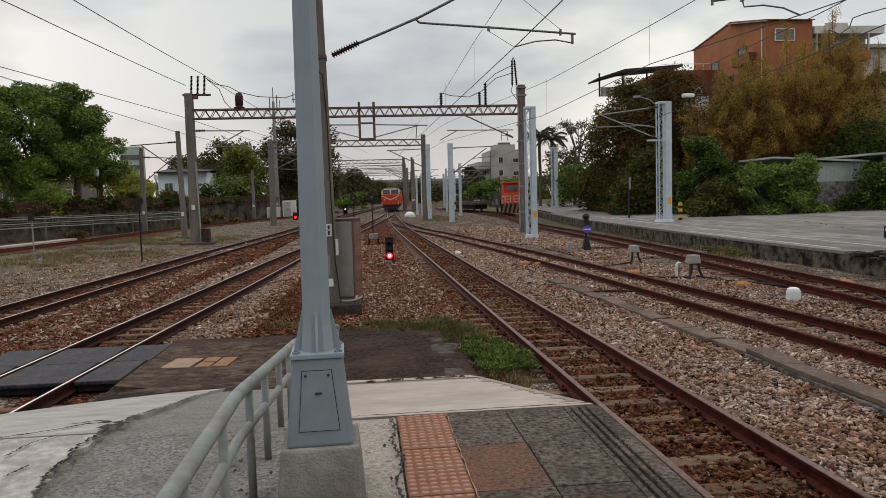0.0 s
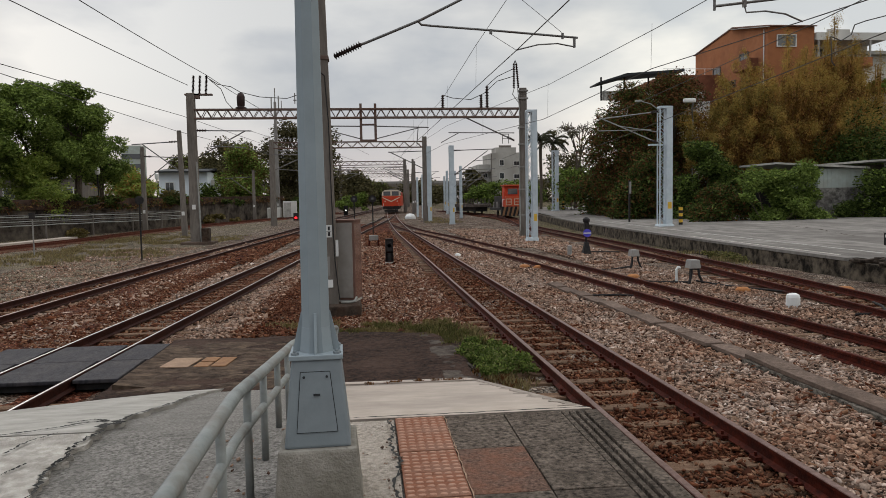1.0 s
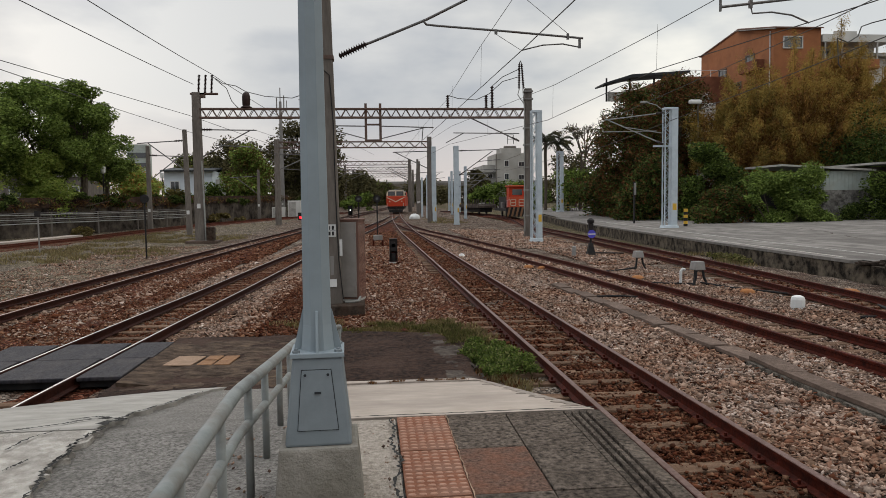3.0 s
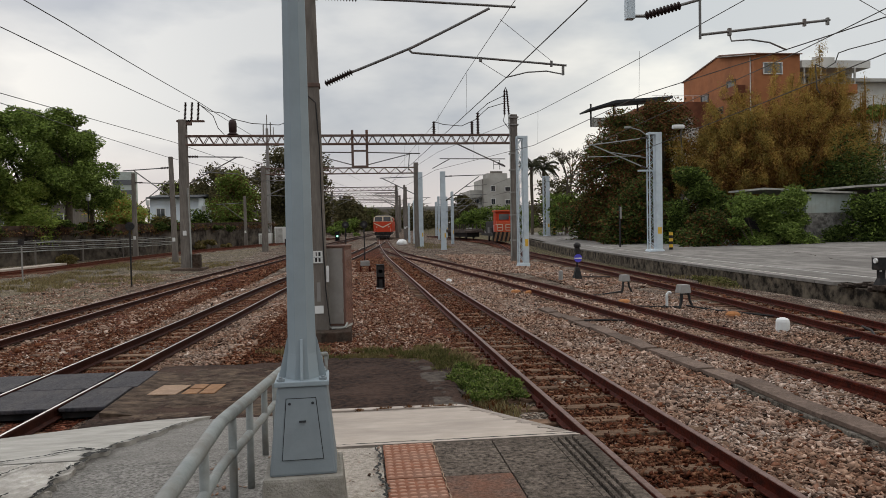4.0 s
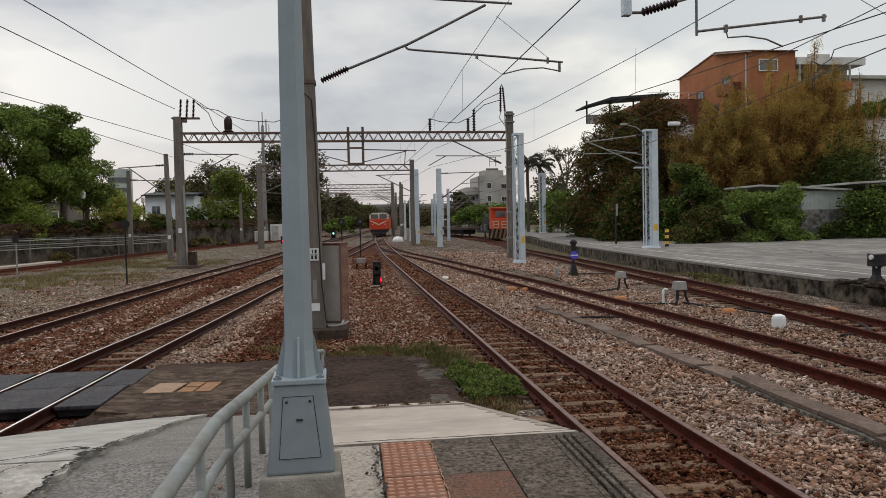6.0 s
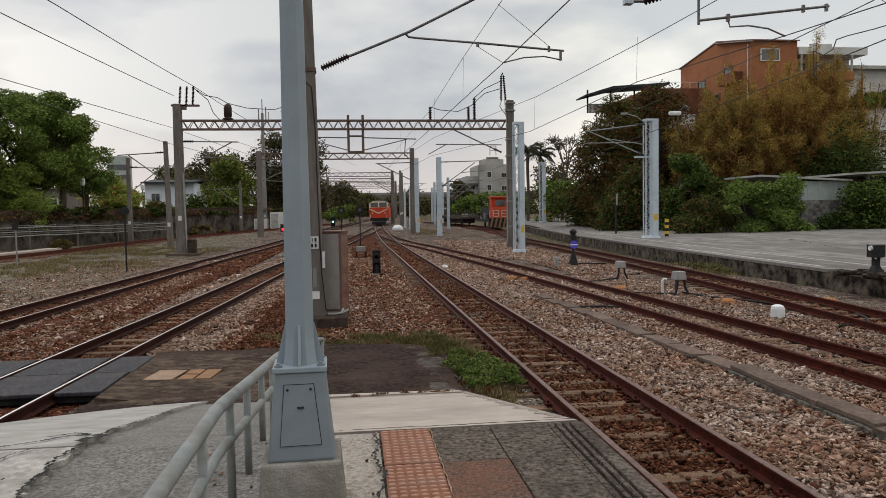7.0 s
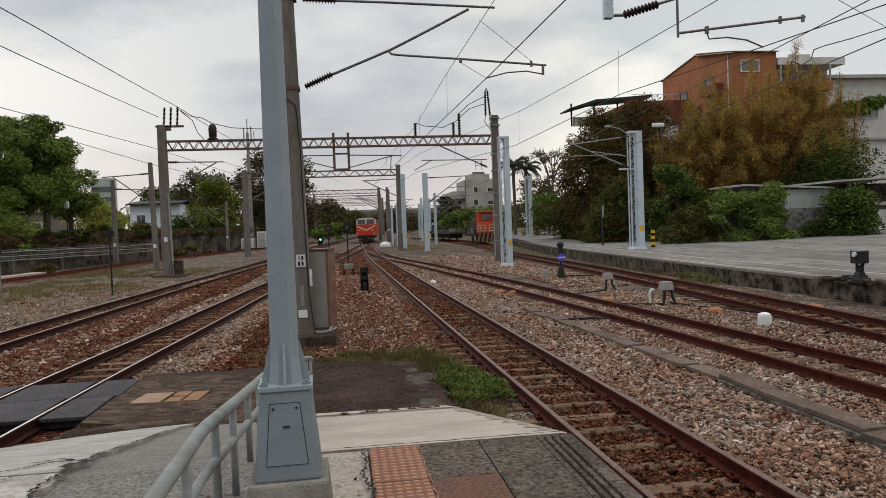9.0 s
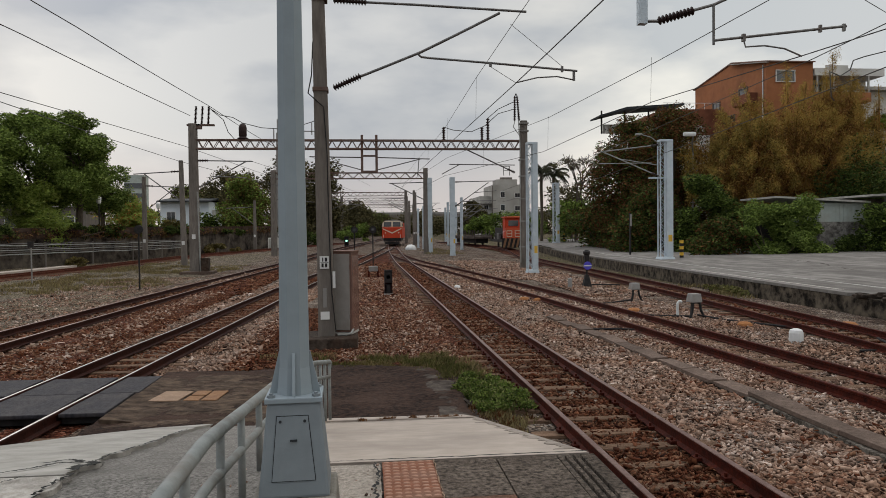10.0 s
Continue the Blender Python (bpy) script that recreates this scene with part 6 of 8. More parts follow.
bush("undergrowth beside the outer track", -9.5, 112, 0.3, 3.0, 9, M_LEAF, 28, 4000, 0.3, 5)
bush("undergrowth far along the line", -2.5, 140, 0.8, 3.4, 8, M_LEAFLIGHT, 29, 3000, 0.32, 5, M_LEAF)
rng = random.Random(301)
for k in range(17):
    x = -62 + 7.6 * k
    tree("dark trees far behind the line", x + rng.uniform(-2, 2), 232 + rng.uniform(-18, 34), 1.0, rng.uniform(6.2, 8.6), 13, M_LEAF, 310 + k, 0.02, 18, 2.0, 3200, 0.75)
for x, y, h, w in ((-38, 152, 11.3, 12), (-46, 150, 8.5, 10), (-31, 140, 11.0, 12), (-24, 142, 12.0, 10), (-8.5, 178, 9.5, 9), (-4.5, 186, 8.6, 8), (-0.5, 196, 7.6, 8), (3.5, 205, 6.6, 7)):
    tree("dark green trees far along the line", x, y, 1.2, h, w, M_LEAF, int(400 + y), 0.03, 30, 1.5, 6000, 0.5, extra=(M_LEAFLIGHT, 0.2))
bush("dry and green grass at the foot of the wall", -17.0, 86, 0.1, 1.1, 7.0, M_LEAFOLIVE, 350, 2600, 0.22, 2.5, M_GRASSDRY)
bush("dry and green grass at the foot of the wall", -22.6, 60, -0.2, 0.8, 3.0, M_LEAFOLIVE, 351, 1400, 0.16, 1.5, M_GRASSDRY)
# right bank
VINE = "brown dead climbers and dark leaves over the bank"
tree(VINE, 24.9, 67, 0.3, 12.4, 8.2, M_LEAFRED, 31, 0.05, 70, 1.4, 20000, 0.3, 0.5, extra=(M_LEAF, 1.0))
tree(VINE, 29.5, 68, 0.3, 13.8, 8.8, M_LEAFRED, 32, 0.05, 64, 1.4, 20000, 0.3, 0.5, extra=(M_LEAF, 0.45))
BAMBOO = "tall ochre bamboo thicket with arching feathery stems"


def bamboo(x, y, z, h, w, seed, olive=False, full=1.0):
    """Arching canes with drooping sprays of narrow leaves."""
    rng = random.Random(seed)
    t = thing("bamboo_thicket", BAMBOO, "bamboo", pose(x, y, z))
    inner, outer, canes = [], [], Geo()
    for k in range(int(8 * w)):
        a, r = rng.uniform(0, 2 * math.pi), rng.random() ** 0.6
        tip = Vector((math.cos(a) * r * w * 0.55, math.sin(a) * r * w * 0.3, h * rng.uniform(0.55, 1.0) * (1 - 0.5 * r * r)))
        root = Vector((math.cos(a) * r * w * 0.12, math.sin(a) * r * w * 0.1, -0.3))
        bend = root.lerp(tip, 0.6) + Vector((0, 0, h * (0.08 + 0.22 * r)))
        pts = [root.lerp(bend, u).lerp(bend.lerp(tip, u), u) for u in (0, 0.25, 0.5, 0.75, 1)]
        canes.tube(pts, 0.035, 4)
        for u in (0.3, 0.45, 0.58, 0.68, 0.76, 0.83, 0.89, 0.95, 1.0):
            p = root.lerp(bend, u).lerp(bend.lerp(tip, u), u)
            q = rng.uniform(0.25, 0.6)
            (outer if u > 0.8 else inner).append((p.x + rng.uniform(-0.2, 0.2), p.y + rng.uniform(-0.2, 0.2), p.z - 0.2, q, q, q * 1.5))
    part("cane_clump", canes, M_LEAFDRY, t)
    n = int(2000 * w * full)
    part("foliage", leaf_mesh("foliage", outer, int(n * 1.3), 0.13, 0.9, seed, M_LEAFGOLD, 2.1, 0.3, 0.28), None, t)
    part("foliage", leaf_mesh("foliage", outer, n // 2, 0.14, 0.9, seed + 1, M_LEAFOLIVE if olive else M_LEAFDRY, 1.9, 0.4, 0.3), None, t)
    part("foliage", leaf_mesh("foliage", inner, int(n * 1.1), 0.19, 1.0, seed + 2, M_LEAFDRY, 1.9, 0.4, 0.3), None, t)
    part("foliage", leaf_mesh("foliage", inner, int(n * 0.7), 0.2, 1.0, seed + 3, M_LEAFRED, 1.7, 0.4, 0.35), None, t)
    return t


bamboo(39.0, 64, 0.3, 17.4, 19, 42, False, 0.8)
bamboo(43.8, 64.5, 0.3, 18.8, 9.5, 43)
bamboo(45.6, 65.5, 0.3, 17.9, 8.5, 44)
bamboo(48.4, 64.2, 0.3, 17.4, 6, 144, True, 0.22)
bamboo(33.6, 62, 0.3, 13.0, 11, 41, True)
bush("dark green broadleaf growth before the white house", 43.8, 60, 0.3, 8.4, 6.2, M_LEAF, 174, 14000, 0.26, 4)
bush("green broadleaf growth before the thicket", 26.8, 56.5, 0.3, 7.4, 6.4, M_LEAF, 45, 9000, 0.26, 4, M_LEAFLIGHT, 1.1)
bush("green climbing growth before the vines", 24.2, 60, 0.3, 6.4, 4.6, M_LEAF, 73, 5000, 0.26, 3, M_LEAFRED, 1.2)
bush("large dark green leafy bush beside the shed", 28.6, 48.5, 0.35, 4.3, 6.6, M_LEAFTREE, 46, 9000, 0.22, 4, M_LEAFLIGHT, 0.9)
bush("dark green undergrowth at the platform's edge", 25.4, 50.5, 0.35, 2.8, 6, M_LEAF, 47, 4500, 0.22, 3, M_LEAFRED)
bush("dark undergrowth along the back of the platform", 22.6, 60, 0.4, 4.4, 7, M_LEAF, 48, 6000, 0.26, 4, M_LEAFRED)
bush("dark undergrowth along the back of the platform", 24.5, 72, 0.4, 6, 7, M_LEAF, 49, 6000, 0.3, 5, M_LEAFRED)
bush("fresh green bushes along the siding", 26.8, 92, 0.6, 5.4, 9, M_LEAFLIGHT, 50, 5000, 0.34, 6, M_LEAF)
bush("fresh green bushes along the siding", 22.2, 104, 0.6, 4.6, 6, M_LEAFLIGHT, 51, 4000, 0.34, 5, M_LEAF)
bush("dark leafy shrub with yellow-green shoots beside the shed", 37.2, 48.2, 0.35, 3.7, 2.8, M_LEAF, 52, 4500, 0.26, 2, M_LEAFLIGHT)
bush("dark weeds along the foot of the shed", 35.4, 49.2, 0.35, 1.5, 4.0, M_LEAF, 153, 3000, 0.18, 1.2)
bush("dry straw-coloured grass heap before the shelter", 40.5, 46.5, 0.35, 1.0, 3.6, M_GRASSDRY, 152, 2600, 0.2, 1.6)
bush("dark green bushes below the white building", 47.8, 63, 0.3, 5.0, 9.0, M_LEAF, 53, 15000, 0.34, 4, M_LEAFLIGHT, 1.5)
bush("dark green leafy bush before the shed", 30.9, 48.6, 0.35, 4.5, 4.4, M_LEAFTREE, 54, 6000, 0.22, 2.5, M_LEAFLIGHT, 0.8)
tree("dark green tree below the far buildings", 24.5, 140, 1.0, 5.4, 12, M_LEAFLIGHT, 55, 0.1, 20, 1.3, 5000, 0.42, extra=(M_LEAF, 0.5))
tree("dark round tree far along the line", 21.9, 148, 1.0, 7.8, 5.4, M_LEAF, 56, 0.2, 26, 1.1, 4500, 0.5)
tree("dark trees on the skyline", 14.5, 190, 1.4, 8.0, 14, M_LEAF, 57, 0.1, 20, 1.8, 4500, 0.6)
tree("dark trees on the skyline", 34, 118, 0.8, 11, 10, M_LEAF, 58, 0.1, 20, 1.6, 4500, 0.5)

# palm and bare tree
palm = thing("palm_tree", "grey-green palm with drooping fronds behind the platform", "palm", pose(24.2, 99, 0.4))
part("trunk", Geo().tube([(0, 0, -0.3), (0.1, 0, 4), (0, 0, 8), (0.05, 0, 10.2)], 0.22, 8), M_BARK, palm)
rng = random.Random(60)
for k in range(24):
    a, up = 2 * math.pi * k / 24 + rng.uniform(-0.2, 0.2), rng.uniform(0.3, 1.8)
    pts = [Vector((math.cos(a) * r, math.sin(a) * r, 10.2 + up * r / 1.2 - 0.42 * r * r)) for r in (0, 0.6, 1.2, 1.8, 2.4)]
    g = Geo().tube(pts, 0.035, 4)
    for j in range(1, len(pts)):
        for i in range(5):
            p = pts[j - 1].lerp(pts[j], i / 5)
            s = Vector((-math.sin(a), math.cos(a), 0))
            for sg in (-1, 1):
                q = p + s * sg * 0.32 + Vector((0, 0, -0.38))
                o = Vector((math.cos(a), math.sin(a), 0)) * 0.07
                g.add([p - o, p + o, q], [(0, 1, 2)])
    part("frond", g, M_PALM, palm)
copy_thing(palm, pose(26.2, 100, 0.3, 0, 0, 40) @ Matrix.Diagonal((0.95, 0.95, 0.97, 1)))
bare = thing("bare_tree", "nearly leafless tree with crooked dark branches", "tree", pose(28.8, 98, 0.4))
rng = random.Random(61)


def branch(g, p, d, length, r, depth):
    q = p + d * length
    g.rod(p, q, r, r * 0.65, 5)
    if depth:
        for _ in range(3):
            nd = (d + Vector((rng.uniform(-0.9, 0.9), rng.uniform(-0.9, 0.9), rng.uniform(-0.2, 0.5)))).normalized()
            branch(g, q, nd, length * rng.uniform(0.55, 0.8), r * 0.62, depth - 1)


g = Geo()
branch(g, Vector((0, 0, -0.3)), Vector((0.05, 0, 1)).normalized(), 5.2, 0.3, 4)
part("branchwork", g, M_BARK, bare)
rs_blobs = [(rng.uniform(-3.6, 4.6), rng.uniform(-1, 1), rng.uniform(7.0, 12), 0.75, 0.8, 0.4) for _ in range(22)]
part("foliage", leaf_mesh("leaves", rs_blobs, 3600, 0.24, 0.2, 62, M_LEAFDULL), None, bare)

# ---- retaining wall, pipes, lamps on the left bank ----
WALL = [(-40, 40), (-31, 52), (-26, 60), (-22.6, 70), (-20.2, 80), (-16.5, 94), (-12.2, 108)]
g = Geo()
for k in range(len(WALL) - 1):
    (xa, ya), (xb, yb) = WALL[k], WALL[k + 1]
    d = Vector((xb - xa, yb - ya, 0)).normalized()
    s = Vector((-d.y, d.x, 0)) * 0.5
    zt = 2.75
    g.add([(xa, ya, -0.4), (xb, yb, -0.4), (xb, yb, zt + rise(yb)), (xa, ya, zt + rise(ya)), (xa + s.x, ya + s.y, -0.4), (xb + s.x, yb + s.y, -0.4), (xb + s.x, yb + s.y, zt + rise(yb)), (xa + s.x, ya + s.y, zt + rise(ya))],
          [(0, 1, 2, 3), (4, 5, 6, 7), (3, 2, 6, 7), (0, 1, 5, 4), (0, 3, 7, 4), (1, 2, 6, 5)])
solid("retaining_wall", g, M_WALLOLD, "dark stained stone retaining wall along the yard", "wall", kind="structure")
g = Geo()
for k in range(len(WALL) - 1):
    (xa, ya), (xb, yb) = WALL[k], WALL[k + 1]
    g.add([(xa - 0.3, ya + 0.3, 2.5 + rise(ya)), (xb - 0.3, yb + 0.3, 2.5 + rise(yb)), (xb - 60, yb + 60, 2.5 + rise(yb)), (xa - 60, ya + 60, 2.5 + rise(ya))], [(0, 1, 2, 3)])
solid("bank", g, M_EARTH, "earth bank behind the retaining wall", "bank", kind="structure")
rng = random.Random(330)
for k in range(len(WALL) - 1):
    (xa, ya), (xb, yb) = WALL[k], WALL[k + 1]
    d = Vector((xb - xa, yb - ya, 0)).normalized()
    s = Vector((d.y, -d.x, 0)) * 0.12
    za, zb = 2.05 + rise(ya), 2.05 + rise(yb)
    ring = [(xa + s.x, ya + s.y, za), (xb + s.x, yb + s.y, zb), (xb + s.x, yb + s.y, zb + 0.82), (xa + s.x, ya + s.y, za + 0.82)]
    g = Geo()
    g.add(ring + [(x - s.x * 4, y - s.y * 4, z) for x, y, z in ring], [(0, 1, 2, 3), (4, 5, 6, 7), (3, 2, 6, 7), (0, 1, 5, 4), (0, 3, 7, 4), (1, 2, 6, 5)])
    solid("wall_parapet", g, M_PARAPET, "dark red-brown parapet along the retaining wall", "parapet", kind="structure")
vine = []
for k in range(len(WALL) - 1):
    (xa, ya), (xb, yb) = WALL[k], WALL[k + 1]
    for j in range(16):
        u = (j + rng.random()) / 16
        vine.append((xa + (xb - xa) * u + 0.1, ya + (yb - ya) * u - 0.2, rng.uniform(2.05, 2.7) + rise(ya), rng.uniform(0.5, 1.0), rng.uniform(0.15, 0.25), rng.uniform(0.2, 0.4)))
solid("wall_climbers", leaf_mesh("wall_climbers", vine, 6000, 0.15, 0.8, 331, M_VINE, 1.3), None, "dark brown climbers hanging over the wall's top", "climbers", kind="stuff")
solid("wall_ivy", leaf_mesh("wall_ivy", vine[::4], 1800, 0.17, 0.8, 332, M_LEAF, 1.3), None, "dark green ivy over the wall's top", "climbers", kind="stuff")
duct = thing("cable_rack", "grey cable pipes on short posts before the retaining wall", "cable rack")
line = [(x + 1.3, y - 1.2) for x, y in WALL[:5]]
rs = random.Random(333)
for k, (z, r) in enumerate(((0.95, 0.042), (1.1, 0.028), (1.26, 0.038), (1.42, 0.024), (1.6, 0.045), (1.74, 0.03))):
    run = []
    for j in range(len(line) - 1):
        for i in range(8):
            u = i / 8
            run.append((line[j][0] + (line[j + 1][0] - line[j][0]) * u, line[j][1] + (line[j + 1][1] - line[j][1]) * u, z + rs.uniform(-0.05, 0.03) * (1 if i % 2 else 0.3)))
    part("pipe", Geo().tube(run, r, 6), M_GALV if k % 2 == 0 else M_TUBE, duct)
for k in range(len(line) - 1):
    for u in (0.0, 0.5):
        x, y = line[k][0] + (line[k + 1][0] - line[k][0]) * u, line[k][1] + (line[k + 1][1] - line[k][1]) * u
        part("post", Geo().box(x, y + 0.08, -0.3, 0.1, 0.1, 2.1), M_MASTCONC, duct)
park_lamp = thing("park_lamp", "black lamp post with pale lantern above the wall", "lamp", pose(-24.6, 70, 2.3), group="park lamps")
part("post", Geo().rod((0, 0, 0), (0, 0, 2.9), 0.06, seg=6), M_BLACK, park_lamp)
part("lantern", Geo().lathe([(0.1, 2.9), (0.2, 3.0), (0.24, 3.5), (0.1, 3.6)], 0, 0, 8), M_WHITE, park_lamp, "pale lantern glass")
copy_thing(park_lamp, pose(-23.2, 84, 2.3))


# ---- buildings ----
def window(parent, x, y, z, w, h, axis="y", side=-1, panes=2, frame_material=None):
    """A framed window set 4 cm into the face."""
    d = 0.06 * side
    turn = Matrix.Translation((x, y, z)) @ (Matrix() if axis == "y" else Matrix.Rotation(radians(-90), 4, "Z"))
    f = Geo()
    for dx in (-w / 2, w / 2):
        f.box(dx, d, 0, 0.09, 0.12, h)
    f.box(0, d, -0.04, w + 0.09, 0.14, 0.08).box(0, d, h - 0.04, w + 0.09, 0.14, 0.08)
    wdw = part("window", f, frame_material or M_WHITE, parent)
    wdw.matrix_basis = turn
    for k in range(panes):
        pw = w / panes
        part("pane", Geo().box(-w / 2 + pw * (k + 0.5), d * 0.6, 0.03, pw - 0.06, 0.02, h - 0.06), M_WINDOW, wdw)
    return wdw


house = thing("apartment_house", "orange tiled apartment house with pale top floor above the trees", "house")
g = Geo().prism([(70, 0.3), (86, 0.3), (86, 19.5), (77, 20.6), (70, 19.2)], "x", 40.5, 45.5)
part("wall", g, M_BRICKY, house)
part("wall", Geo().box(48.5, 77, 0.3, 6, 12, 15.4), M_BRICKY, house)
part("top_floor", Geo().box(49.3, 78, 15.7, 7.6, 11, 2.4), M_PLASTER, house, "pale recessed top floor")
part("roof", Geo().prism([(69.7, 19.15), (77, 20.6), (86.4, 19.45), (86.4, 19.57), (77, 20.74), (69.7, 19.27)], "x", 40.4, 45.6), M_CABRUST, house)
part("roof_slab", Geo().box(49.4, 77, 17.85, 7.6, 14.4, 0.75), M_PLASTER, house)
part("parapet", Geo().box(48.0, 69.9, 18.6, 2.4, 0.2, 0.3), M_PLASTER, house, "pale roof parapet")
part("balcony", Geo().box(48.6, 70.4, 15.2, 6.2, 1.4, 0.25).box(48.6, 69.8, 15.4, 6.2, 0.12, 0.75), M_BRICKY, house)
for x in (45.9, 47.7, 49.6, 51.5):
    part("balcony_post", Geo().box(x, 69.9, 15.4, 0.16, 0.16, 2.7), M_CONC, house)
window(house, 42.5, 70, 17.2, 2.0, 1.15)
window(house, 47.3, 72.5, 16.2, 1.6, 1.3)
window(house, 40.5, 74.5, 16.0, 1.7, 1.4, "x", -1, frame_material=M_MASTCONC)
window(house, 40.5, 80.5, 15.6, 1.7, 1.3, "x", -1, frame_material=M_MASTCONC)
window(house, 40.5, 77.5, 14.2, 2.4, 0.7, "x", -1, frame_material=M_MASTCONC)
part("side_balcony", Geo().box(40.0, 73.3, 15.4, 1.0, 3.4, 0.2).box(39.55, 73.3, 15.6, 0.12, 3.4, 0.8).box(40.0, 71.65, 15.6, 0.9, 0.1, 0.8), M_BRICKDARK, house, "dark red-brown side balcony")
part("eaves", Geo().prism([(69.6, 19.1), (77, 20.52), (77, 20.44), (69.6, 19.02)], "x", 40.0, 40.5), M_CONC, house)
part("gutter_pipe", Geo().rod((40.45, 70.6, 10), (40.45, 70.6, 19), 0.07, seg=6), M_WHITE, house)
part("annex", Geo().box(36.9, 86, 0.3, 7.0, 14, 15.6), M_BRICKDARK, house, "dark red-brown annex")
part("annex_rail", Geo().box(36.9, 79.2, 16.6, 6.8, 0.05, 0.05).box(34, 79.2, 15.9, 0.05, 0.05, 0.75).box(36, 79.2, 15.9, 0.05, 0.05, 0.75).box(38.4, 79.2, 15.9, 0.05, 0.05, 0.75), M_WHITE, house)

terrace = thing("roof_terrace_house", "grey house with dark sheet canopy over its roof terrace", "house")
part("wall", Geo().box(31.5, 75, 0.3, 8.5, 5, 11.8), M_PLASTER, terrace)
part("canopy", Geo().prism([(22.9, 13.45), (25.8, 14.2), (31.6, 14.66), (31.6, 14.86), (25.7, 14.45), (22.9, 13.6)], "y", 69.5, 72.5), M_ROOFDARK, terrace, "dark sheet canopy")
for x in (23.6, 26.0, 28.5, 31.2):
    part("canopy_post", Geo().box(x, 71, 12.0, 0.14, 0.14, 2.3), M_BLACK, terrace)
part("parapet", Geo().box(29, 70.9, 12.0, 10.6, 0.15, 0.9), M_CONC, terrace)
for k in range(8):
    part("baluster", Geo().box(24 + k * 0.7, 70.75, 12.0, 0.3, 0.1, 0.75), M_PLASTER, terrace)
part("air_conditioner", Geo().box(29.6, 70.5, 13.0, 0.9, 0.5, 0.8), M_WHITE, terrace, bevel=0.05)

white = thing("white_house", "white plastered house with small windows and hanging plants", "house")
part("wall", Geo().box(57.5, 80, 0.3, 14, 14, 16.6), M_PLASTER, white)
part("roof_slab", Geo().box(57.5, 79.6, 16.9, 14.6, 15, 0.35), M_CONC, white)
part("ledge", Geo().box(57.5, 72.8, 10.2, 14, 0.5, 0.25), M_CONC, white)
window(white, 54.4, 73, 8.6, 1.7, 1.0)
window(white, 58.5, 73, 12.6, 1.8, 1.2)
window(white, 52.0, 73, 6.4, 1.2, 1.3)
part("hanging_greenery", leaf_mesh("hanging_greenery", [(54.5, 72.6, 13.4, 1.6, 0.5, 0.5), (56.8, 72.6, 13.8, 1.6, 0.5, 0.6), (58.8, 72.6, 14.4, 1.2, 0.5, 0.5)], 1500, 0.42, 1.4, 70, M_LEAFLIGHT, 1.8), None, white)

shed = thing("shed", "pale green sheet metal shed on a stone base", "shed")
part("wall", Geo().box(34.9, 52.2, 2.74, 3.6, 4, 1.4), M_SHEETGREY, shed)
part("base", Geo().box(34.9, 52.2, 0.2, 3.7, 4.1, 2.54), M_STONEBASE, shed)
part("roof", Geo().prism([(29.6, 4.5), (36.9, 4.1), (36.9, 4.24), (29.6, 4.64)], "y", 49.8, 55), M_CONC, shed, "weathered sheet roof")
part("back_wall", Geo().box(31.4, 54.6, 0.3, 3.4, 0.3, 3.9), M_BLACK, shed)
for k in range(12):
    part("sheet_rib", Geo().box(33.25 + 0.3 * k, 50.19, 2.78, 0.03, 0.02, 1.3), M_SHEETGREY, shed)
lean_to = thing("garden_shelter", "open shelter with pale roof and low wall", "shelter")
part("roof", Geo().prism([(36.5, 4.55), (46, 4.9), (46, 5.05), (36.5, 4.7)], "y", 49, 55), M_CONC, lean_to)
part("low_wall", Geo().box(42, 50.2, 0.3, 9.5, 0.3, 2.1), M_PLASTER, lean_to, "stained low plaster wall")
part("beam", Geo().box(42, 50.0, 2.75, 9.5, 0.15, 0.25), M_CONC, lean_to)
for x in (38.2, 41.5, 45):
    part("post", Geo().box(x, 49.9, 0.3, 0.16, 0.16, 4.4), M_CONC, lean_to)
part("back", Geo().box(42, 55, 0.3, 9.5, 0.2, 4.3), M_WALLOLD, lean_to)

far = thing("apartment_block", "distant beige apartment block with water tank on its roof", "house")
part("wall", Geo().box(30.2, 156, 0, 7.8, 12, 12.1), M_FARPLASTER, far)
part("wall", Geo().box(25.1, 158, 0, 2.6, 12, 9.8), M_FARPLASTER, far)
part("stair_house", Geo().box(29.6, 154, 12.1, 4.4, 5, 1.2), M_FARPLASTER, far)
part("roof_sign", Geo().box(29.6, 152.5, 13.3, 2.6, 0.3, 0.5), M_MASTCONC, far, "grey-brown sign board on the roof")
part("sign_frame", Geo().box(29.1, 152.5, 14.2, 0.12, 0.12, 2.0).box(30.4, 152.5, 14.2, 0.12, 0.12, 2.0).box(29.75, 152.5, 16.1, 1.4, 0.12, 0.12).box(29.75, 152.5, 15.2, 1.4, 0.12, 0.1), M_TUBE, far, "open steel frame")
for r in range(4):
    part("balcony", Geo().box(25.1, 151.5, 1.6 + 2.2 * r, 2.5, 1.0, 0.7), M_FARPLASTER, far)
part("downpipe", Geo().rod((26.2, 149.9, 0), (26.2, 149.9, 11.9), 0.1, seg=6), M_MASTCONC, far)
for r in range(3):
    window(far, 28.4, 150, 4.0 + r * 2.7, 0.9, 1.2)
    window(far, 31.6, 150, 4.0 + r * 2.7, 1.3, 0.9)
    window(far, 25.2, 152, 2.2 + r * 2.4, 1.0, 0.9)
wh = thing("white_house", "pale blue-grey low house with dark roof among the trees", "house")
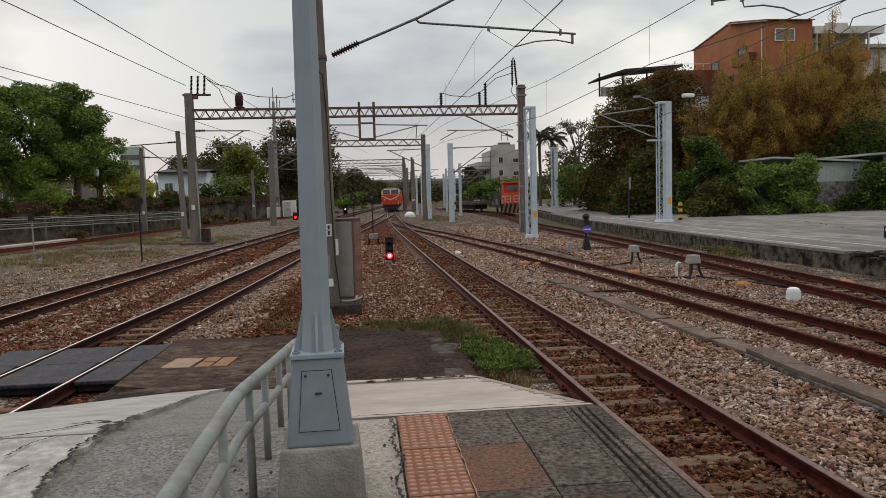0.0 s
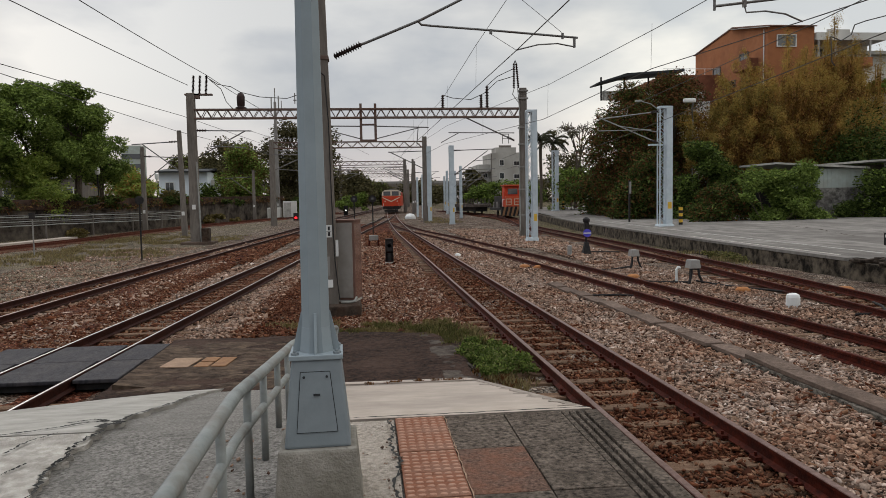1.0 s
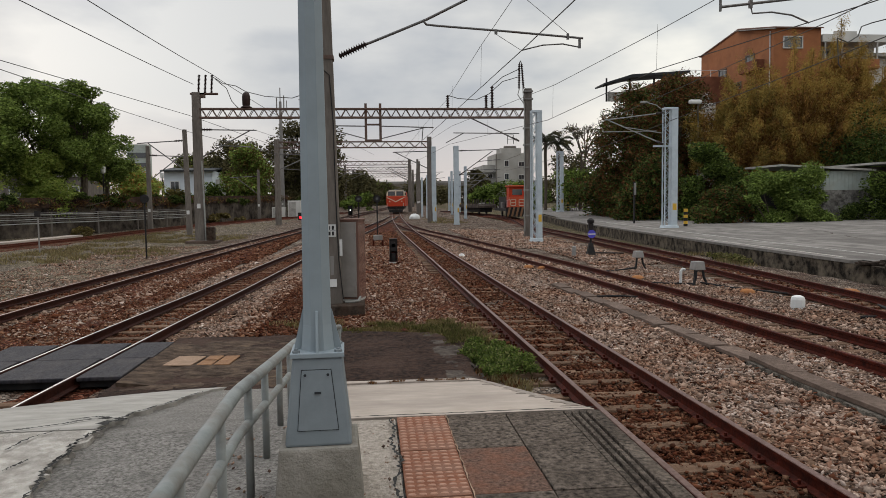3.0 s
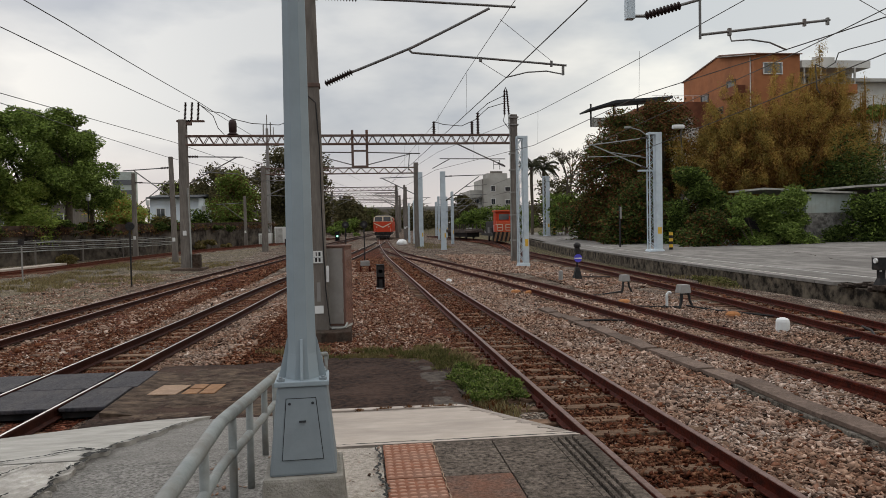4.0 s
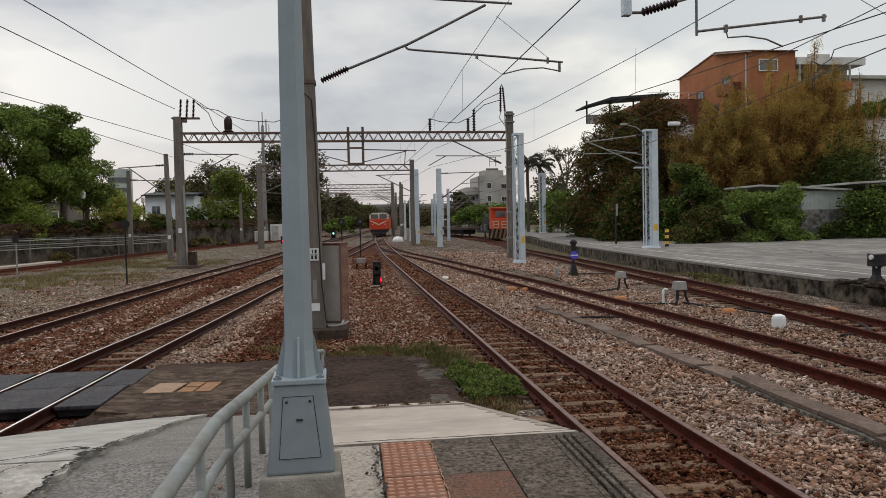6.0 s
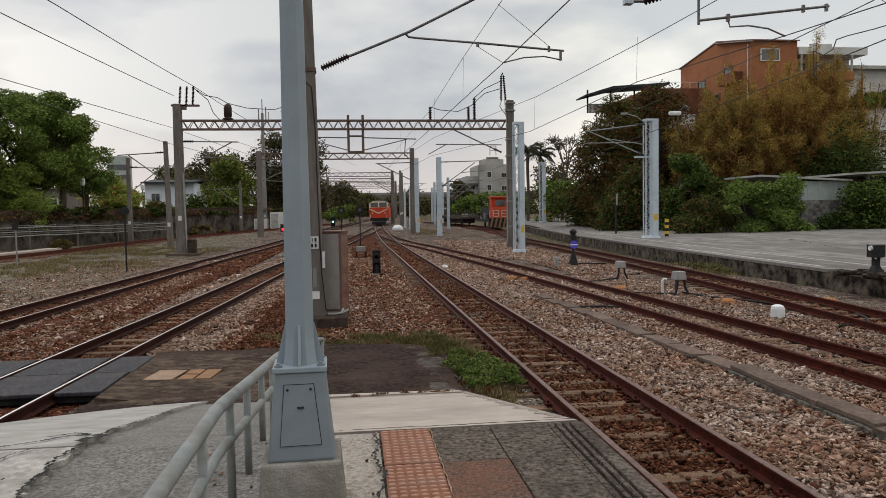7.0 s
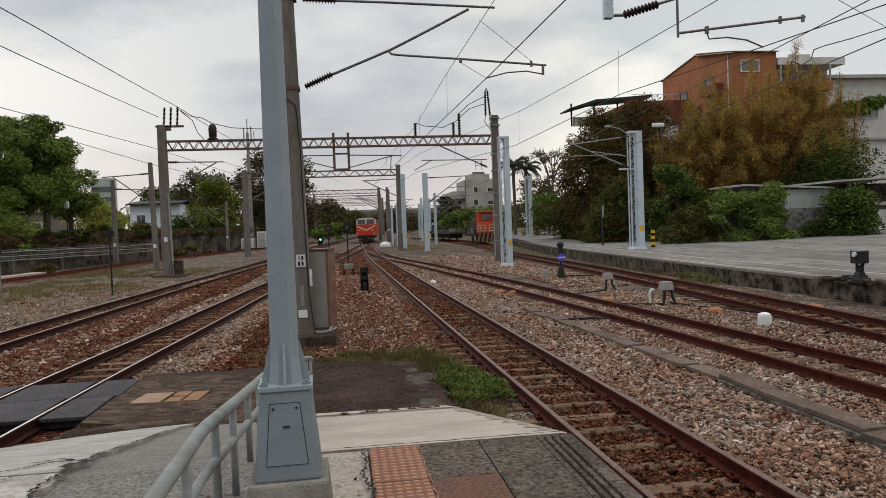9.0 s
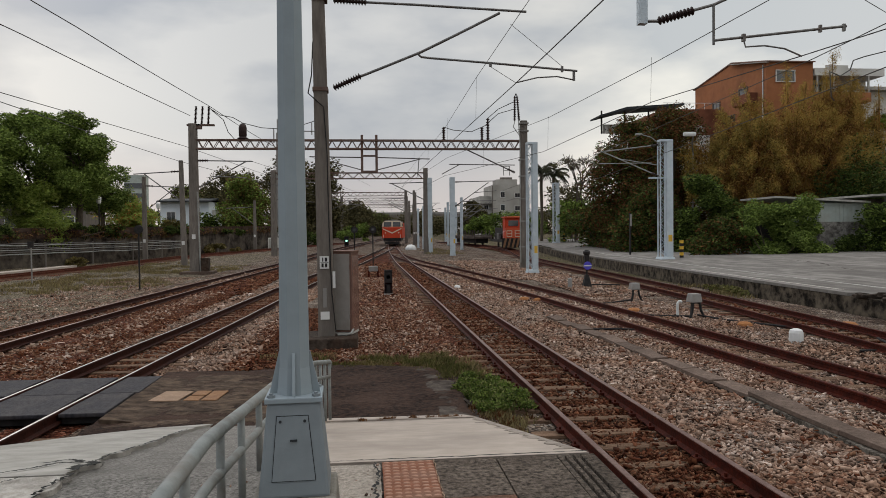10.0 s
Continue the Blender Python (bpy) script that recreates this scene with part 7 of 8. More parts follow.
part("wall", Geo().box(-26.3, 113, 1.5, 6.8, 9, 5.6), M_PALEBLUE, wh)
part("roof", Geo().prism([(107.6, 7.0), (113, 7.5), (118.4, 7.0), (118.4, 7.2), (113, 7.75), (107.6, 7.2)], "x", -30.0, -22.4), M_ROOFDARK, wh)
part("annex", Geo().box(-21.2, 114, 1.5, 3.2, 7, 4.4), M_PLASTER, wh)
for x in (-28.2, -24.6):
    window(wh, x, 108.5, 4.2, 1.2, 1.4)
bush("dark green shrubs before the low house", -22.6, 103, 2.0, 3.4, 5.5, M_LEAF, 340, 4000, 0.28, 3, M_LEAFLIGHT)
bush("low olive shrubs before the low house", -26.4, 102, 2.0, 2.6, 4.4, M_LEAFOLIVE, 342, 2600, 0.26, 2.5, M_LEAF)
bush("yellow-green shrubs before the low house", -29.5, 101, 2.0, 3.2, 4.0, M_LEAFBRIGHT, 341, 2600, 0.28, 3, M_LEAFDRY)
gh = thing("garden_house", "grey low house behind the garden trees", "house")
part("wall", Geo().box(-43, 98, 2.3, 16, 6, 3.6), M_MASTCONC, gh)
part("roof", Geo().box(-43, 98, 5.9, 16.6, 6.6, 0.25), M_CONC, gh)
for x in (-48, -44, -40, -37):
    window(gh, x, 95, 3.4, 1.3, 1.3)
tb = thing("office_block", "distant grey office block with ribbed windows", "building")
part("wall", Geo().box(-61.5, 202, 0, 5.2, 4, 18.3), M_SHEETGREY, tb)
for r in range(5):
    part("window_band", Geo().box(-61.5, 199.95, 4 + 2.7 * r, 4.7, 0.2, 1.3), M_WINDOW, tb)
br = thing("overpass", "dark grey concrete road bridge far along the line", "bridge")
part("deck", Geo().box(10, 300, 7.0, 160, 9, 2.6), M_MASTCONC, br)
part("parapet", Geo().box(10, 295.6, 9.6, 160, 0.3, 0.9), M_GREYMAST, br)
for x in (-22, -8, 22, 40):
    part("pier", Geo().box(x, 300, 0, 1.8, 3, 7.0), M_CONC, br)


# ---- locomotive ----
loco = thing("diesel_locomotive", "orange diesel locomotive with cream window band approaching on the track", "locomotive")
LW = 1.43
part("body", Geo().prism([(-LW, 1.0), (LW, 1.0), (LW, 2.55), (-LW, 2.55)], "y", 0.25, 15).add(
    [(-LW, 0.25, 1.0), (LW, 0.25, 1.0), (LW, 0.25, 2.55), (-LW, 0.25, 2.55), (-0.95, 0, 1.0), (0.95, 0, 1.0), (0.95, 0, 2.5), (-0.95, 0, 2.5)],
    [(0, 4, 7, 3), (4, 5, 6, 7), (5, 1, 2, 6), (3, 7, 6, 2)]), M_ORANGE, loco)
part("cab_band", Geo().prism([(-LW, 2.55), (LW, 2.55), (LW * 0.97, 3.15), (0.95, 3.46), (-0.95, 3.46), (-LW * 0.97, 3.15)], "y", 0.3, 4.0), M_CREAM, loco, "cream window band")
part("roof", Geo().prism([(-LW * 0.95, 3.2), (LW * 0.95, 3.2), (0.95, 3.52), (-0.95, 3.52)], "y", 0.6, 15), M_TUBE, loco, "dark grey rounded roof", bevel=0.08)
part("hood_side", Geo().box(0, 9.6, 2.5, 2.66, 10.8, 0.75), M_ORANGE, loco)
for x in (-0.62, 0.62):
    part("windscreen", Geo().box(x, 0.27, 2.62, 1.12, 0.06, 0.66), M_WINDOW, loco, bevel=0.02)
    part("headlight", Geo().rod((x * 1.5, 0.02, 1.75), (x * 1.5, -0.05, 1.75), 0.1, seg=10), M_CREAM, loco)
part("pillar", Geo().box(0, 0.25, 2.6, 0.2, 0.08, 0.7), M_CREAM, loco)
part("roof_headlight", Geo().box(0, 0.45, 3.42, 0.5, 0.3, 0.2), M_TUBE, loco, bevel=0.05)
for sg in (-1, 1):
    part("v_stripe", Geo().add([(sg * 1.34, -0.012, 2.42), (sg * 1.34, -0.012, 2.28), (0, -0.012, 1.62), (0, -0.012, 1.8), (sg * 1.34, 0.02, 2.42), (sg * 1.34, 0.02, 2.28), (0, 0.02, 1.62), (0, 0.02, 1.8)],
         [(0, 1, 2, 3), (4, 5, 6, 7), (0, 1, 5, 4), (1, 2, 6, 5), (2, 3, 7, 6), (3, 0, 4, 7)]), M_CREAM, loco, "cream chevron stripe")
    part("handrail", Geo().rod((sg * 1.2, -0.1, 1.0), (sg * 1.2, -0.1, 1.5), 0.025, seg=5), M_WHITE, loco)
    part("mirror", Geo().box(sg * 1.5, 0.6, 2.7, 0.12, 0.06, 0.35), M_BLACK, loco)
part("skirt", Geo().box(0, 0.2, 0.5, 2.5, 0.3, 0.5), M_BLACK, loco, bevel=0.05)
part("underframe", Geo().box(0, 7.6, 0.55, 2.2, 14, 0.45), M_BLACK, loco)
part("coupler", Geo().box(0, -0.25, 0.62, 0.28, 0.6, 0.28), M_BLACK, loco, bevel=0.04)
part("snow_plough", Geo().box(0, 0.05, 0.14, 2.1, 0.1, 0.3), M_BLACK, loco)
for y in (2.2, 4.0, 11, 12.8):
    for x in (-0.53, 0.53):
        part("wheel", Geo().rod((x - 0.06, y, 0.45), (x + 0.06, y, 0.45), 0.45, seg=16), M_BLACK, loco)

# ---- shunting engine on the far siding ----
sh = thing("shunting_engine", "orange shunting engine with black and yellow striped end on the siding", "locomotive", pose(16.7, 82.5, rise(82.5), 0, 0, -1))
part("cab", Geo().box(0.2, 1.1, 1.0, 1.95, 1.6, 2.55), M_ORANGE, sh, bevel=0.05)
part("cab_roof", Geo().box(0.3, 1.1, 3.55, 2.4, 2.0, 0.16), M_RED, sh, bevel=0.05)
part("hood", Geo().box(0.1, 5.0, 1.0, 1.6, 6.2, 1.45), M_BLACK, sh, bevel=0.05)
part("deck", Geo().box(0, 4, 0.75, 2.5, 8.6, 0.3), M_BLACK, sh)
part("front_window", Geo().box(0.2, 0.28, 2.6, 1.15, 0.05, 0.66), M_WINDOW, sh)
part("buffer_beam", Geo().box(0, -0.35, 0.12, 2.5, 0.25, 1.08), M_BLACK, sh)
for k in range(5):
    x = -1.05 + 0.5 * k
    part("warning_stripe", Geo().add([(x - 0.12, -0.482, 0.14), (x + 0.12, -0.482, 0.14), (x + 0.38, -0.482, 1.18), (x + 0.14, -0.482, 1.18), (x - 0.12, -0.47, 0.14), (x + 0.12, -0.47, 0.14), (x + 0.38, -0.47, 1.18), (x + 0.14, -0.47, 1.18)],
         [(0, 1, 2, 3), (4, 5, 6, 7), (0, 1, 5, 4), (1, 2, 6, 5), (2, 3, 7, 6), (3, 0, 4, 7)]), M_TANRUST, sh, "dirty yellow stripe")
part("nose", Geo().box(0.1, -0.05, 1.15, 1.7, 0.6, 1.25), M_RED, sh, bevel=0.04)
for x in (-0.38, 0.58):
    g = Geo().box(x, -0.37, 1.35, 0.62, 0.05, 0.08).box(x, -0.37, 2.02, 0.62, 0.05, 0.08).box(x, -0.37, 1.68, 0.62, 0.05, 0.07)
    part("nose_frame", g.box(x - 0.29, -0.37, 1.43, 0.07, 0.05, 0.6).box(x + 0.29, -0.37, 1.43, 0.07, 0.05, 0.6), M_CREAM, sh, "pinkish white frame on the nose")
part("side_tank", Geo().box(-0.95, 3.6, 1.05, 0.3, 1.4, 0.7), M_TUBE, sh, "grey tank beside the hood", bevel=0.04)
part("exhaust", Geo().rod((0.1, 4.6, 2.4), (0.1, 4.6, 2.95), 0.09, seg=8), M_BLACK, sh)
part("handrail", Geo().tube([(-1.1, -0.3, 1.1), (-1.1, -0.3, 2.0), (-0.5, -0.3, 2.1)], 0.03, 5).tube([(1.15, -0.3, 1.1), (1.15, -0.3, 2.0), (0.7, -0.3, 2.1)], 0.03, 5), M_WHITE, sh)
for y in (1.2, 3.4, 6.5):
    for x in (-0.53, 0.53):
        part("wheel", Geo().rod((x - 0.06, y, 0.42), (x + 0.06, y, 0.42), 0.42, seg=14), M_BLACK, sh)
flat = thing("flat_wagon", "dark empty flat wagon behind the shunting engine", "wagon", pose(15.5, 97, rise(97), 0, 0, 8))
part("deck", Geo().box(0, 5, 0.9, 2.5, 11, 0.3), M_WAGON, flat, "grey weathered deck")
for k in range(6):
    for x in (-1.22, 1.22):
        part("stake", Geo().box(x, 0.4 + 1.85 * k, 1.2, 0.1, 0.12, 0.85), M_WAGON, flat)
part("underframe", Geo().box(0, 5, 0.3, 1.7, 10, 0.62), M_BLACK, flat)
part("side_frame", Geo().box(-1.2, 5, 1.2, 0.08, 11, 0.14).box(1.2, 5, 1.2, 0.08, 11, 0.14), M_WAGON, flat)
for y in (1.5, 8.5):
    for x in (-0.53, 0.53):
        part("wheel", Geo().rod((x - 0.06, y, 0.42), (x + 0.06, y, 0.42), 0.42, seg=14), M_BLACK, flat)

# ---- signals and lineside things ----
dwarf = thing("dwarf_signal", "black dwarf signal on the ballast with blinking red lamp", "signal", pose(0.86, 28.5, -0.17))
part("housing", Geo().box(-0.145, 0.03, 0.06, 0.02, 0.32, 0.92).box(0.145, 0.03, 0.06, 0.02, 0.32, 0.92).box(0, 0.18, 0.06, 0.28, 0.02, 0.92).box(0, 0.03, 0.96, 0.31, 0.32, 0.03).box(0, -0.05, 0.5, 0.27, 0.1, 0.46), M_BLACK, dwarf)
part("hood", Geo().tube([(-0.1, -0.2, 0.75), (-0.06, -0.2, 0.83), (0, -0.2, 0.86), (0.06, -0.2, 0.83), (0.1, -0.2, 0.75)], 0.012, 5), M_BLACK, dwarf)
part("dark_lens", Geo().rod((0, -0.085, 0.72), (0, -0.1, 0.72), 0.075, seg=14), M_WINDOW, dwarf)
part("foot", Geo().box(0, 0.03, 0, 0.36, 0.4, 0.06), M_CONC, dwarf, bevel=0.01)
# added drum, no part of a real signal: turning it imitates the blink
drum = part("lamp_drum", Geo().rod((0, 0, -0.16), (0, 0, 0.16), 0.128, seg=20), M_BLACK, dwarf, "added drum whose turning imitates the red lamp's blink")
drum.matrix_basis = pose(0, 0.02, 0.26)
lens = part("red_lens", Geo().rod((0, -0.08, 0), (0, -0.135, 0), 0.122, 0.115, seg=20), M_RED_LIGHT, drum, "lit red lens")
part("bulb", Geo().rod((0, -0.13, 0), (0, -0.142, 0), 0.078, 0.07, seg=16), M_RED_CORE, drum, "white-hot lamp core")

post = thing("signal_post", "black post signal with round dark head beside the track", "signal", pose(0.46, 54, -0.2))
part("post", Geo().rod((0, 0, 0), (0, 0, 2.5), 0.045, seg=8), M_BLACK, post)
part("head", Geo().rod((0, -0.06, 2.72), (0, 0.1, 2.72), 0.27, seg=20), M_BLACK, post)
part("lens", Geo().rod((0, -0.12, 2.72), (0, -0.06, 2.72), 0.1, seg=12), M_WINDOW, post)
copy_thing(post, pose(-0.95, 57, -0.2))
slim = thing("signal_post", "slim black post with small round disc on the verge", "signal", pose(-10.5, 35, -0.3))
part("post", Geo().rod((0, 0, 0), (0, 0, 2.75), 0.04, seg=8), M_BLACK, slim)
part("head", Geo().rod((0, -0.05, 2.85), (0, 0.06, 2.85), 0.2, seg=18), M_BLACK, slim)
marker = thing("marker_post", "thin grey marker post with small plate in the grass", "post", pose(-17.1, 39.2, -0.3))
part("post", Geo().rod((0, 0, 0), (0, 0, 2.3), 0.04, seg=6), M_GREYMAST, marker)
part("plate", Geo().box(0, -0.05, 2.0, 0.3, 0.03, 0.32), M_BLACK, marker)
gsig = thing("green_dwarf_signal", "small dwarf signal showing a green light between tracks", "signal", pose(-2.95, 105, 0.3))
part("housing", Geo().box(0, 0.25, 0, 0.6, 0.1, 1.5).box(-0.28, 0, 0, 0.05, 0.5, 1.5).box(0.28, 0, 0, 0.05, 0.5, 1.5), M_BLACK, gsig)
# the same added drum: its turn imitates the change from white to green
gdrum = part("lamp_drum", Geo().rod((0, 0, -0.2), (0, 0, 0.2), 0.17, seg=16), M_BLACK, gsig, "added drum whose turning imitates the lamp's change to green")
gdrum.matrix_basis = pose(0, 0, 0.85)
part("white_lens", Geo().rod((0, -0.1, 0), (0, -0.18, 0), 0.1, seg=14), M_HEAD_LIGHT, gdrum, "white lens")
part("green_lens", Geo().rod((0, 0.1, 0), (0, 0.19, 0), 0.14, seg=14), M_GREEN_LIGHT, gdrum, "lit green lens")
rsig = thing("red_dwarf_signal", "small dwarf signal showing a red light beside the outer track", "signal", pose(-8.6, 90, 0.1))
part("housing", Geo().box(0, 0, 0, 0.6, 0.4, 1.0), M_BLACK, rsig, bevel=0.03)
part("red_lens", Geo().rod((0, -0.22, 0.4), (0, -0.26, 0.4), 0.15, seg=14), M_RED_LIGHT, rsig, "lit red lens")
hut = thing("equipment_hut", "small off-white equipment cabinet beside the outer track", "cabinet", pose(-10.3, 100, 0.1))
part("body", Geo().box(0, 0, 0, 1.7, 1.6, 2.5), M_PLASTER, hut, bevel=0.04)
part("door", Geo().box(-0.25, -0.82, 0.2, 0.9, 0.04, 2.1), M_CONC, hut, "grey door")
hut2 = copy_thing(hut, pose(-12.4, 100, 0.0) @ Matrix.Diagonal((1, 1, 0.7, 1)))
pm = thing("point_machine", "grey point machine box on legs among the ballast", "point machine", pose(0.36, 40, -0.18))
part("box", Geo().box(0, 0, 0.35, 0.5, 0.5, 0.28), M_GREYMAST, pm, bevel=0.03)
for x in (-0.25, 0.25):
    part("leg", Geo().box(x, 0, 0, 0.1, 0.4, 0.42), M_RAIL, pm)

stand = thing("switch_stand", "black switch stand with blue disc and white bar", "switch stand", pose(9.62, 31, -0.2))
part("base", Geo().frustum(0, 0, 0, (0.38, 0.36), (0.16, 0.16), 0.55), M_BLACK, stand, bevel=0.02)
part("stem", Geo().rod((0, 0, 0.5), (0, 0, 1.3), 0.05, seg=8), M_BLACK, stand)
part("lamp_house", Geo().box(0, 0, 1.05, 0.2, 0.2, 0.36), M_BLACK, stand, bevel=0.03)
part("disc", Geo().rod((0, -0.12, 0.95), (0, -0.14, 0.95), 0.18, seg=24), M_BLUE, stand, "blue enamel disc")
part("disc_bar", Geo().box(0, -0.146, 0.925, 0.34, 0.008, 0.05), M_WHITE, stand, "white bar across the disc")
part("top_lamp", Geo().lathe([(0.1, 1.4), (0.16, 1.46), (0.16, 1.56), (0.06, 1.64)], 0, 0, 10), M_BLACK, stand)
part("throw_rod", Geo().rod((0.1, 0, 0.12), (1.4, -0.3, 0.1), 0.03, seg=6), M_BLACK, stand)
solid("cable_stub", Geo().lathe([(0.1, 0), (0.1, 0.42), (0.04, 0.45)], 0, 0, 10), M_JUNC, "short grey cable post in the ballast", "post", at=pose(8.75, 30.6, -0.2))


def junction(x, y, s, label):
    j = thing("junction_box", label, "junction box", pose(x, y, -0.2, 0, 0, 8), group="lineside junction boxes")
    part("lid", Geo().frustum(0, 0, 0.46 * s, (0.33 * s, 0.32 * s), (0.27 * s, 0.26 * s), 0.24 * s), M_JUNC, j, "grey sloped box", bevel=0.02)
    for sx, sy in ((-1, -1), (1, -1), (0, 1)):
        part("leg", Geo().tube([(sx * 0.1 * s, sy * 0.1 * s, 0.48 * s), (sx * 0.13 * s, sy * 0.12 * s, 0.25 * s), (sx * 0.24 * s, sy * 0.16 * s, 0.0)], 0.035 * s, 6), M_BLACK, j)
    return j


junction(9.1, 19.4, 1.0, "grey junction box on black cable legs among the ballast")
junction(9.2, 24.2, 0.95, "grey junction box on black cable legs beside the siding")
CABLE = "black cable lying on the ballast"
for pts in ([(9.2, 19.4, -0.1), (9.6, 18.6, -0.15), (9.9, 17.9, -0.14), (10.4, 17.0, -0.15)], [(9.0, 19.3, -0.12), (8.3, 19.8, -0.15), (7.7, 20.2, -0.14)], [(9.1, 24.1, -0.1), (8.3, 23.7, -0.14), (7.2, 23.2, -0.15)],
            [(9.7, 13.4, -0.14), (10.3, 13.3, -0.13), (10.9, 14.2, -0.14), (11.2, 14.9, -0.15)], [(5.3, 17.4, -0.14), (6.1, 17.2, -0.12), (6.9, 16.8, -0.14)]):
    solid("ground_cable", Geo().tube(pts, 0.028, 6), M_BLACK, CABLE, "cable", "cables on the ballast")
wb = thing("white_marker", "white domed concrete marker block in the ballast", "marker", pose(9.3, 14.9, -0.22))
part("block", Geo().lathe([(0.155, 0), (0.15, 0.24), (0.13, 0.3), (0.06, 0.33)], 0, 0, 8), M_WHITE, wb, bevel=0.008)
for x, y, s in ((5.62, 25.5, 1), (9.55, 17.5, 1), (8.05, 21.2, 1.1), (6.0, 25.0, 0.9), (12.0, 17.0, 1.2)):
    solid("rusty_cover", Geo().lathe([(0.19 * s, 0), (0.17 * s, 0.05), (0.12 * s, 0.09), (0.04 * s, 0.1)], 0, 0, 10), M_RUSTORANGE, "rust-orange domed cover beside the rail", "cover", "rusty covers", at=pose(x, y, -0.16))
solid("vent_pipe", Geo().tube([(0, 0, 0), (0, 0, 0.4), (0.05, 0, 0.46), (0.12, 0, 0.44)], 0.04, 8), M_WHITE, "short white vent pipe in the ballast", "pipe", at=pose(8.75, 19.7, -0.2))
solid("white_stone", Geo().lathe([(0.13, 0), (0.15, 0.06), (0.1, 0.14), (0.03, 0.16)], 0, 0, 9), M_WHITE, "pale rounded stone on the ballast", "stone", at=pose(3.95, 31.5, -0.2))
g, rows, seg = Geo(), 9, 20
heap = []
for r in range(rows):
    u = r / (rows - 1)
    for k in range(seg):
        a = 2 * math.pi * k / seg
        q = 0.78 * math.cos(u * 1.5) ** 0.7 * (1 + 0.35 * noise.noise((math.cos(a) * 1.6, math.sin(a) * 1.6, 2.0 + u)))
        heap.append((q * math.cos(a) * 1.1, q * math.sin(a), 0.6 * math.sin(u * 1.5) * (1 + 0.5 * noise.noise((math.cos(a) * 2.2, math.sin(a) * 2.2, 5.0 + 2 * u)))))
g.add(heap, [(r * seg + k, r * seg + (k + 1) % seg, (r + 1) * seg + (k + 1) % seg, (r + 1) * seg + k) for r in range(rows - 1) for k in range(seg)] + [tuple(range((rows - 1) * seg, rows * seg))])
solid("covered_heap", g, M_WHITE, "crumpled white covered heap beside the far track", "heap", smooth=True, at=pose(5.3, 88, 0.15) @ Matrix.Diagonal((0.7, 0.75, 0.9, 1)))
boll = thing("striped_bollard", "black and yellow striped bollard on the low platform", "bollard", pose(20.7, 46, LZ), group="striped bollards")
for k in range(6):
    part("band", Geo().rod((0, 0, 0.2 * k), (0, 0, 0.2 * k + 0.2), 0.13, seg=12), M_YELLOW if k % 2 else M_BLACK, boll)
copy_thing(boll, pose(25.2, 91, LZ + rise(91)))
sign = thing("platform_sign_post", "dark post with slim white sign on the low platform", "sign", pose(19.95, 53.4, LZ))
part("post", Geo().box(0, 0, 0, 0.12, 0.12, 3.2), M_BLACK, sign)
part("panel", Geo().box(0.04, -0.08, 2.2, 0.14, 0.04, 0.9), M_GREYMAST, sign)
bs = thing("platform_signal_box", "black box signal on a flared stand at the platform's edge", "signal", pose(14.42, 18.45, LZ))
part("stand", Geo().frustum(0, 0, 0, (0.32, 0.3), (0.16, 0.16), 0.22).box(0, 0, 0.2, 0.16, 0.16, 0.25), M_BLACK, bs, bevel=0.02)
part("box", Geo().box(0, 0, 0.45, 0.35, 0.3, 0.34), M_BLACK, bs, bevel=0.015)
part("lid", Geo().box(0, 0, 0.79, 0.37, 0.32, 0.03), M_JUNC, bs)
part("side_lens", Geo().rod((-0.175, -0.05, 0.71), (-0.23, -0.05, 0.71), 0.07, seg=12), M_WHITE, bs, "white lens")
for x in (-0.09, 0.09):
    part("bolt", Geo().rod((x, -0.1, 0.41), (x, -0.1, 0.46), 0.028, seg=6), M_WHITE, bs)
lamp = thing("street_lamp", "grey street lamp head on a long arm among the trees", "lamp", pose(26.5, 57, 0.3))
part("post", Geo().tube([(3.4, 7, 0), (3.4, 7, 9), (2.4, 5, 9.7), (0.3, 0.2, 9.85)], 0.07, 6), M_GREYMAST, lamp)
part("head", Geo().box(-0.15, 0, 9.6, 1.0, 0.4, 0.34), M_WHITE, lamp, bevel=0.12)

# ---- weeds and loose stones ----
def blades(name, label, spots, material, seed, h, w=0.012):
    """Upright bent blades round the spots (x, y, radius, number)."""
    rs = random.Random(seed)
    g = Geo()
    for x, y, r, n, z in spots:
        for _ in range(n):
            a, q = rs.uniform(0, 6.283), r * math.sqrt(rs.random())
            px, py = x + q * math.cos(a), y + q * math.sin(a)
            hh, b = h * rs.uniform(0.4, 1.2), rs.uniform(0, 6.283)
            dx, dy = math.cos(b), math.sin(b)
            l = hh * rs.uniform(0.2, 0.8)
            g.v += [(px - dy * w, py + dx * w, z), (px + dy * w, py - dx * w, z), (px + dx * l * 0.45 + dy * w * 0.8, py + dy * l * 0.45 - dx * w * 0.8, z + hh * 0.65), (px + dx * l, py + dy * l, z + hh), (px + dx * l * 0.45 - dy * w * 0.8, py + dy * l * 0.45 + dx * w * 0.8, z + hh * 0.65)]
            k = len(g.v) - 5
            g.f.append((k, k + 1, k + 2, k + 3, k + 4))
    me = bpy.data.meshes.new(name)
    me.from_pydata(g.v, [], g.f)
    return solid(name, me, material, label, "grass", kind="stuff")


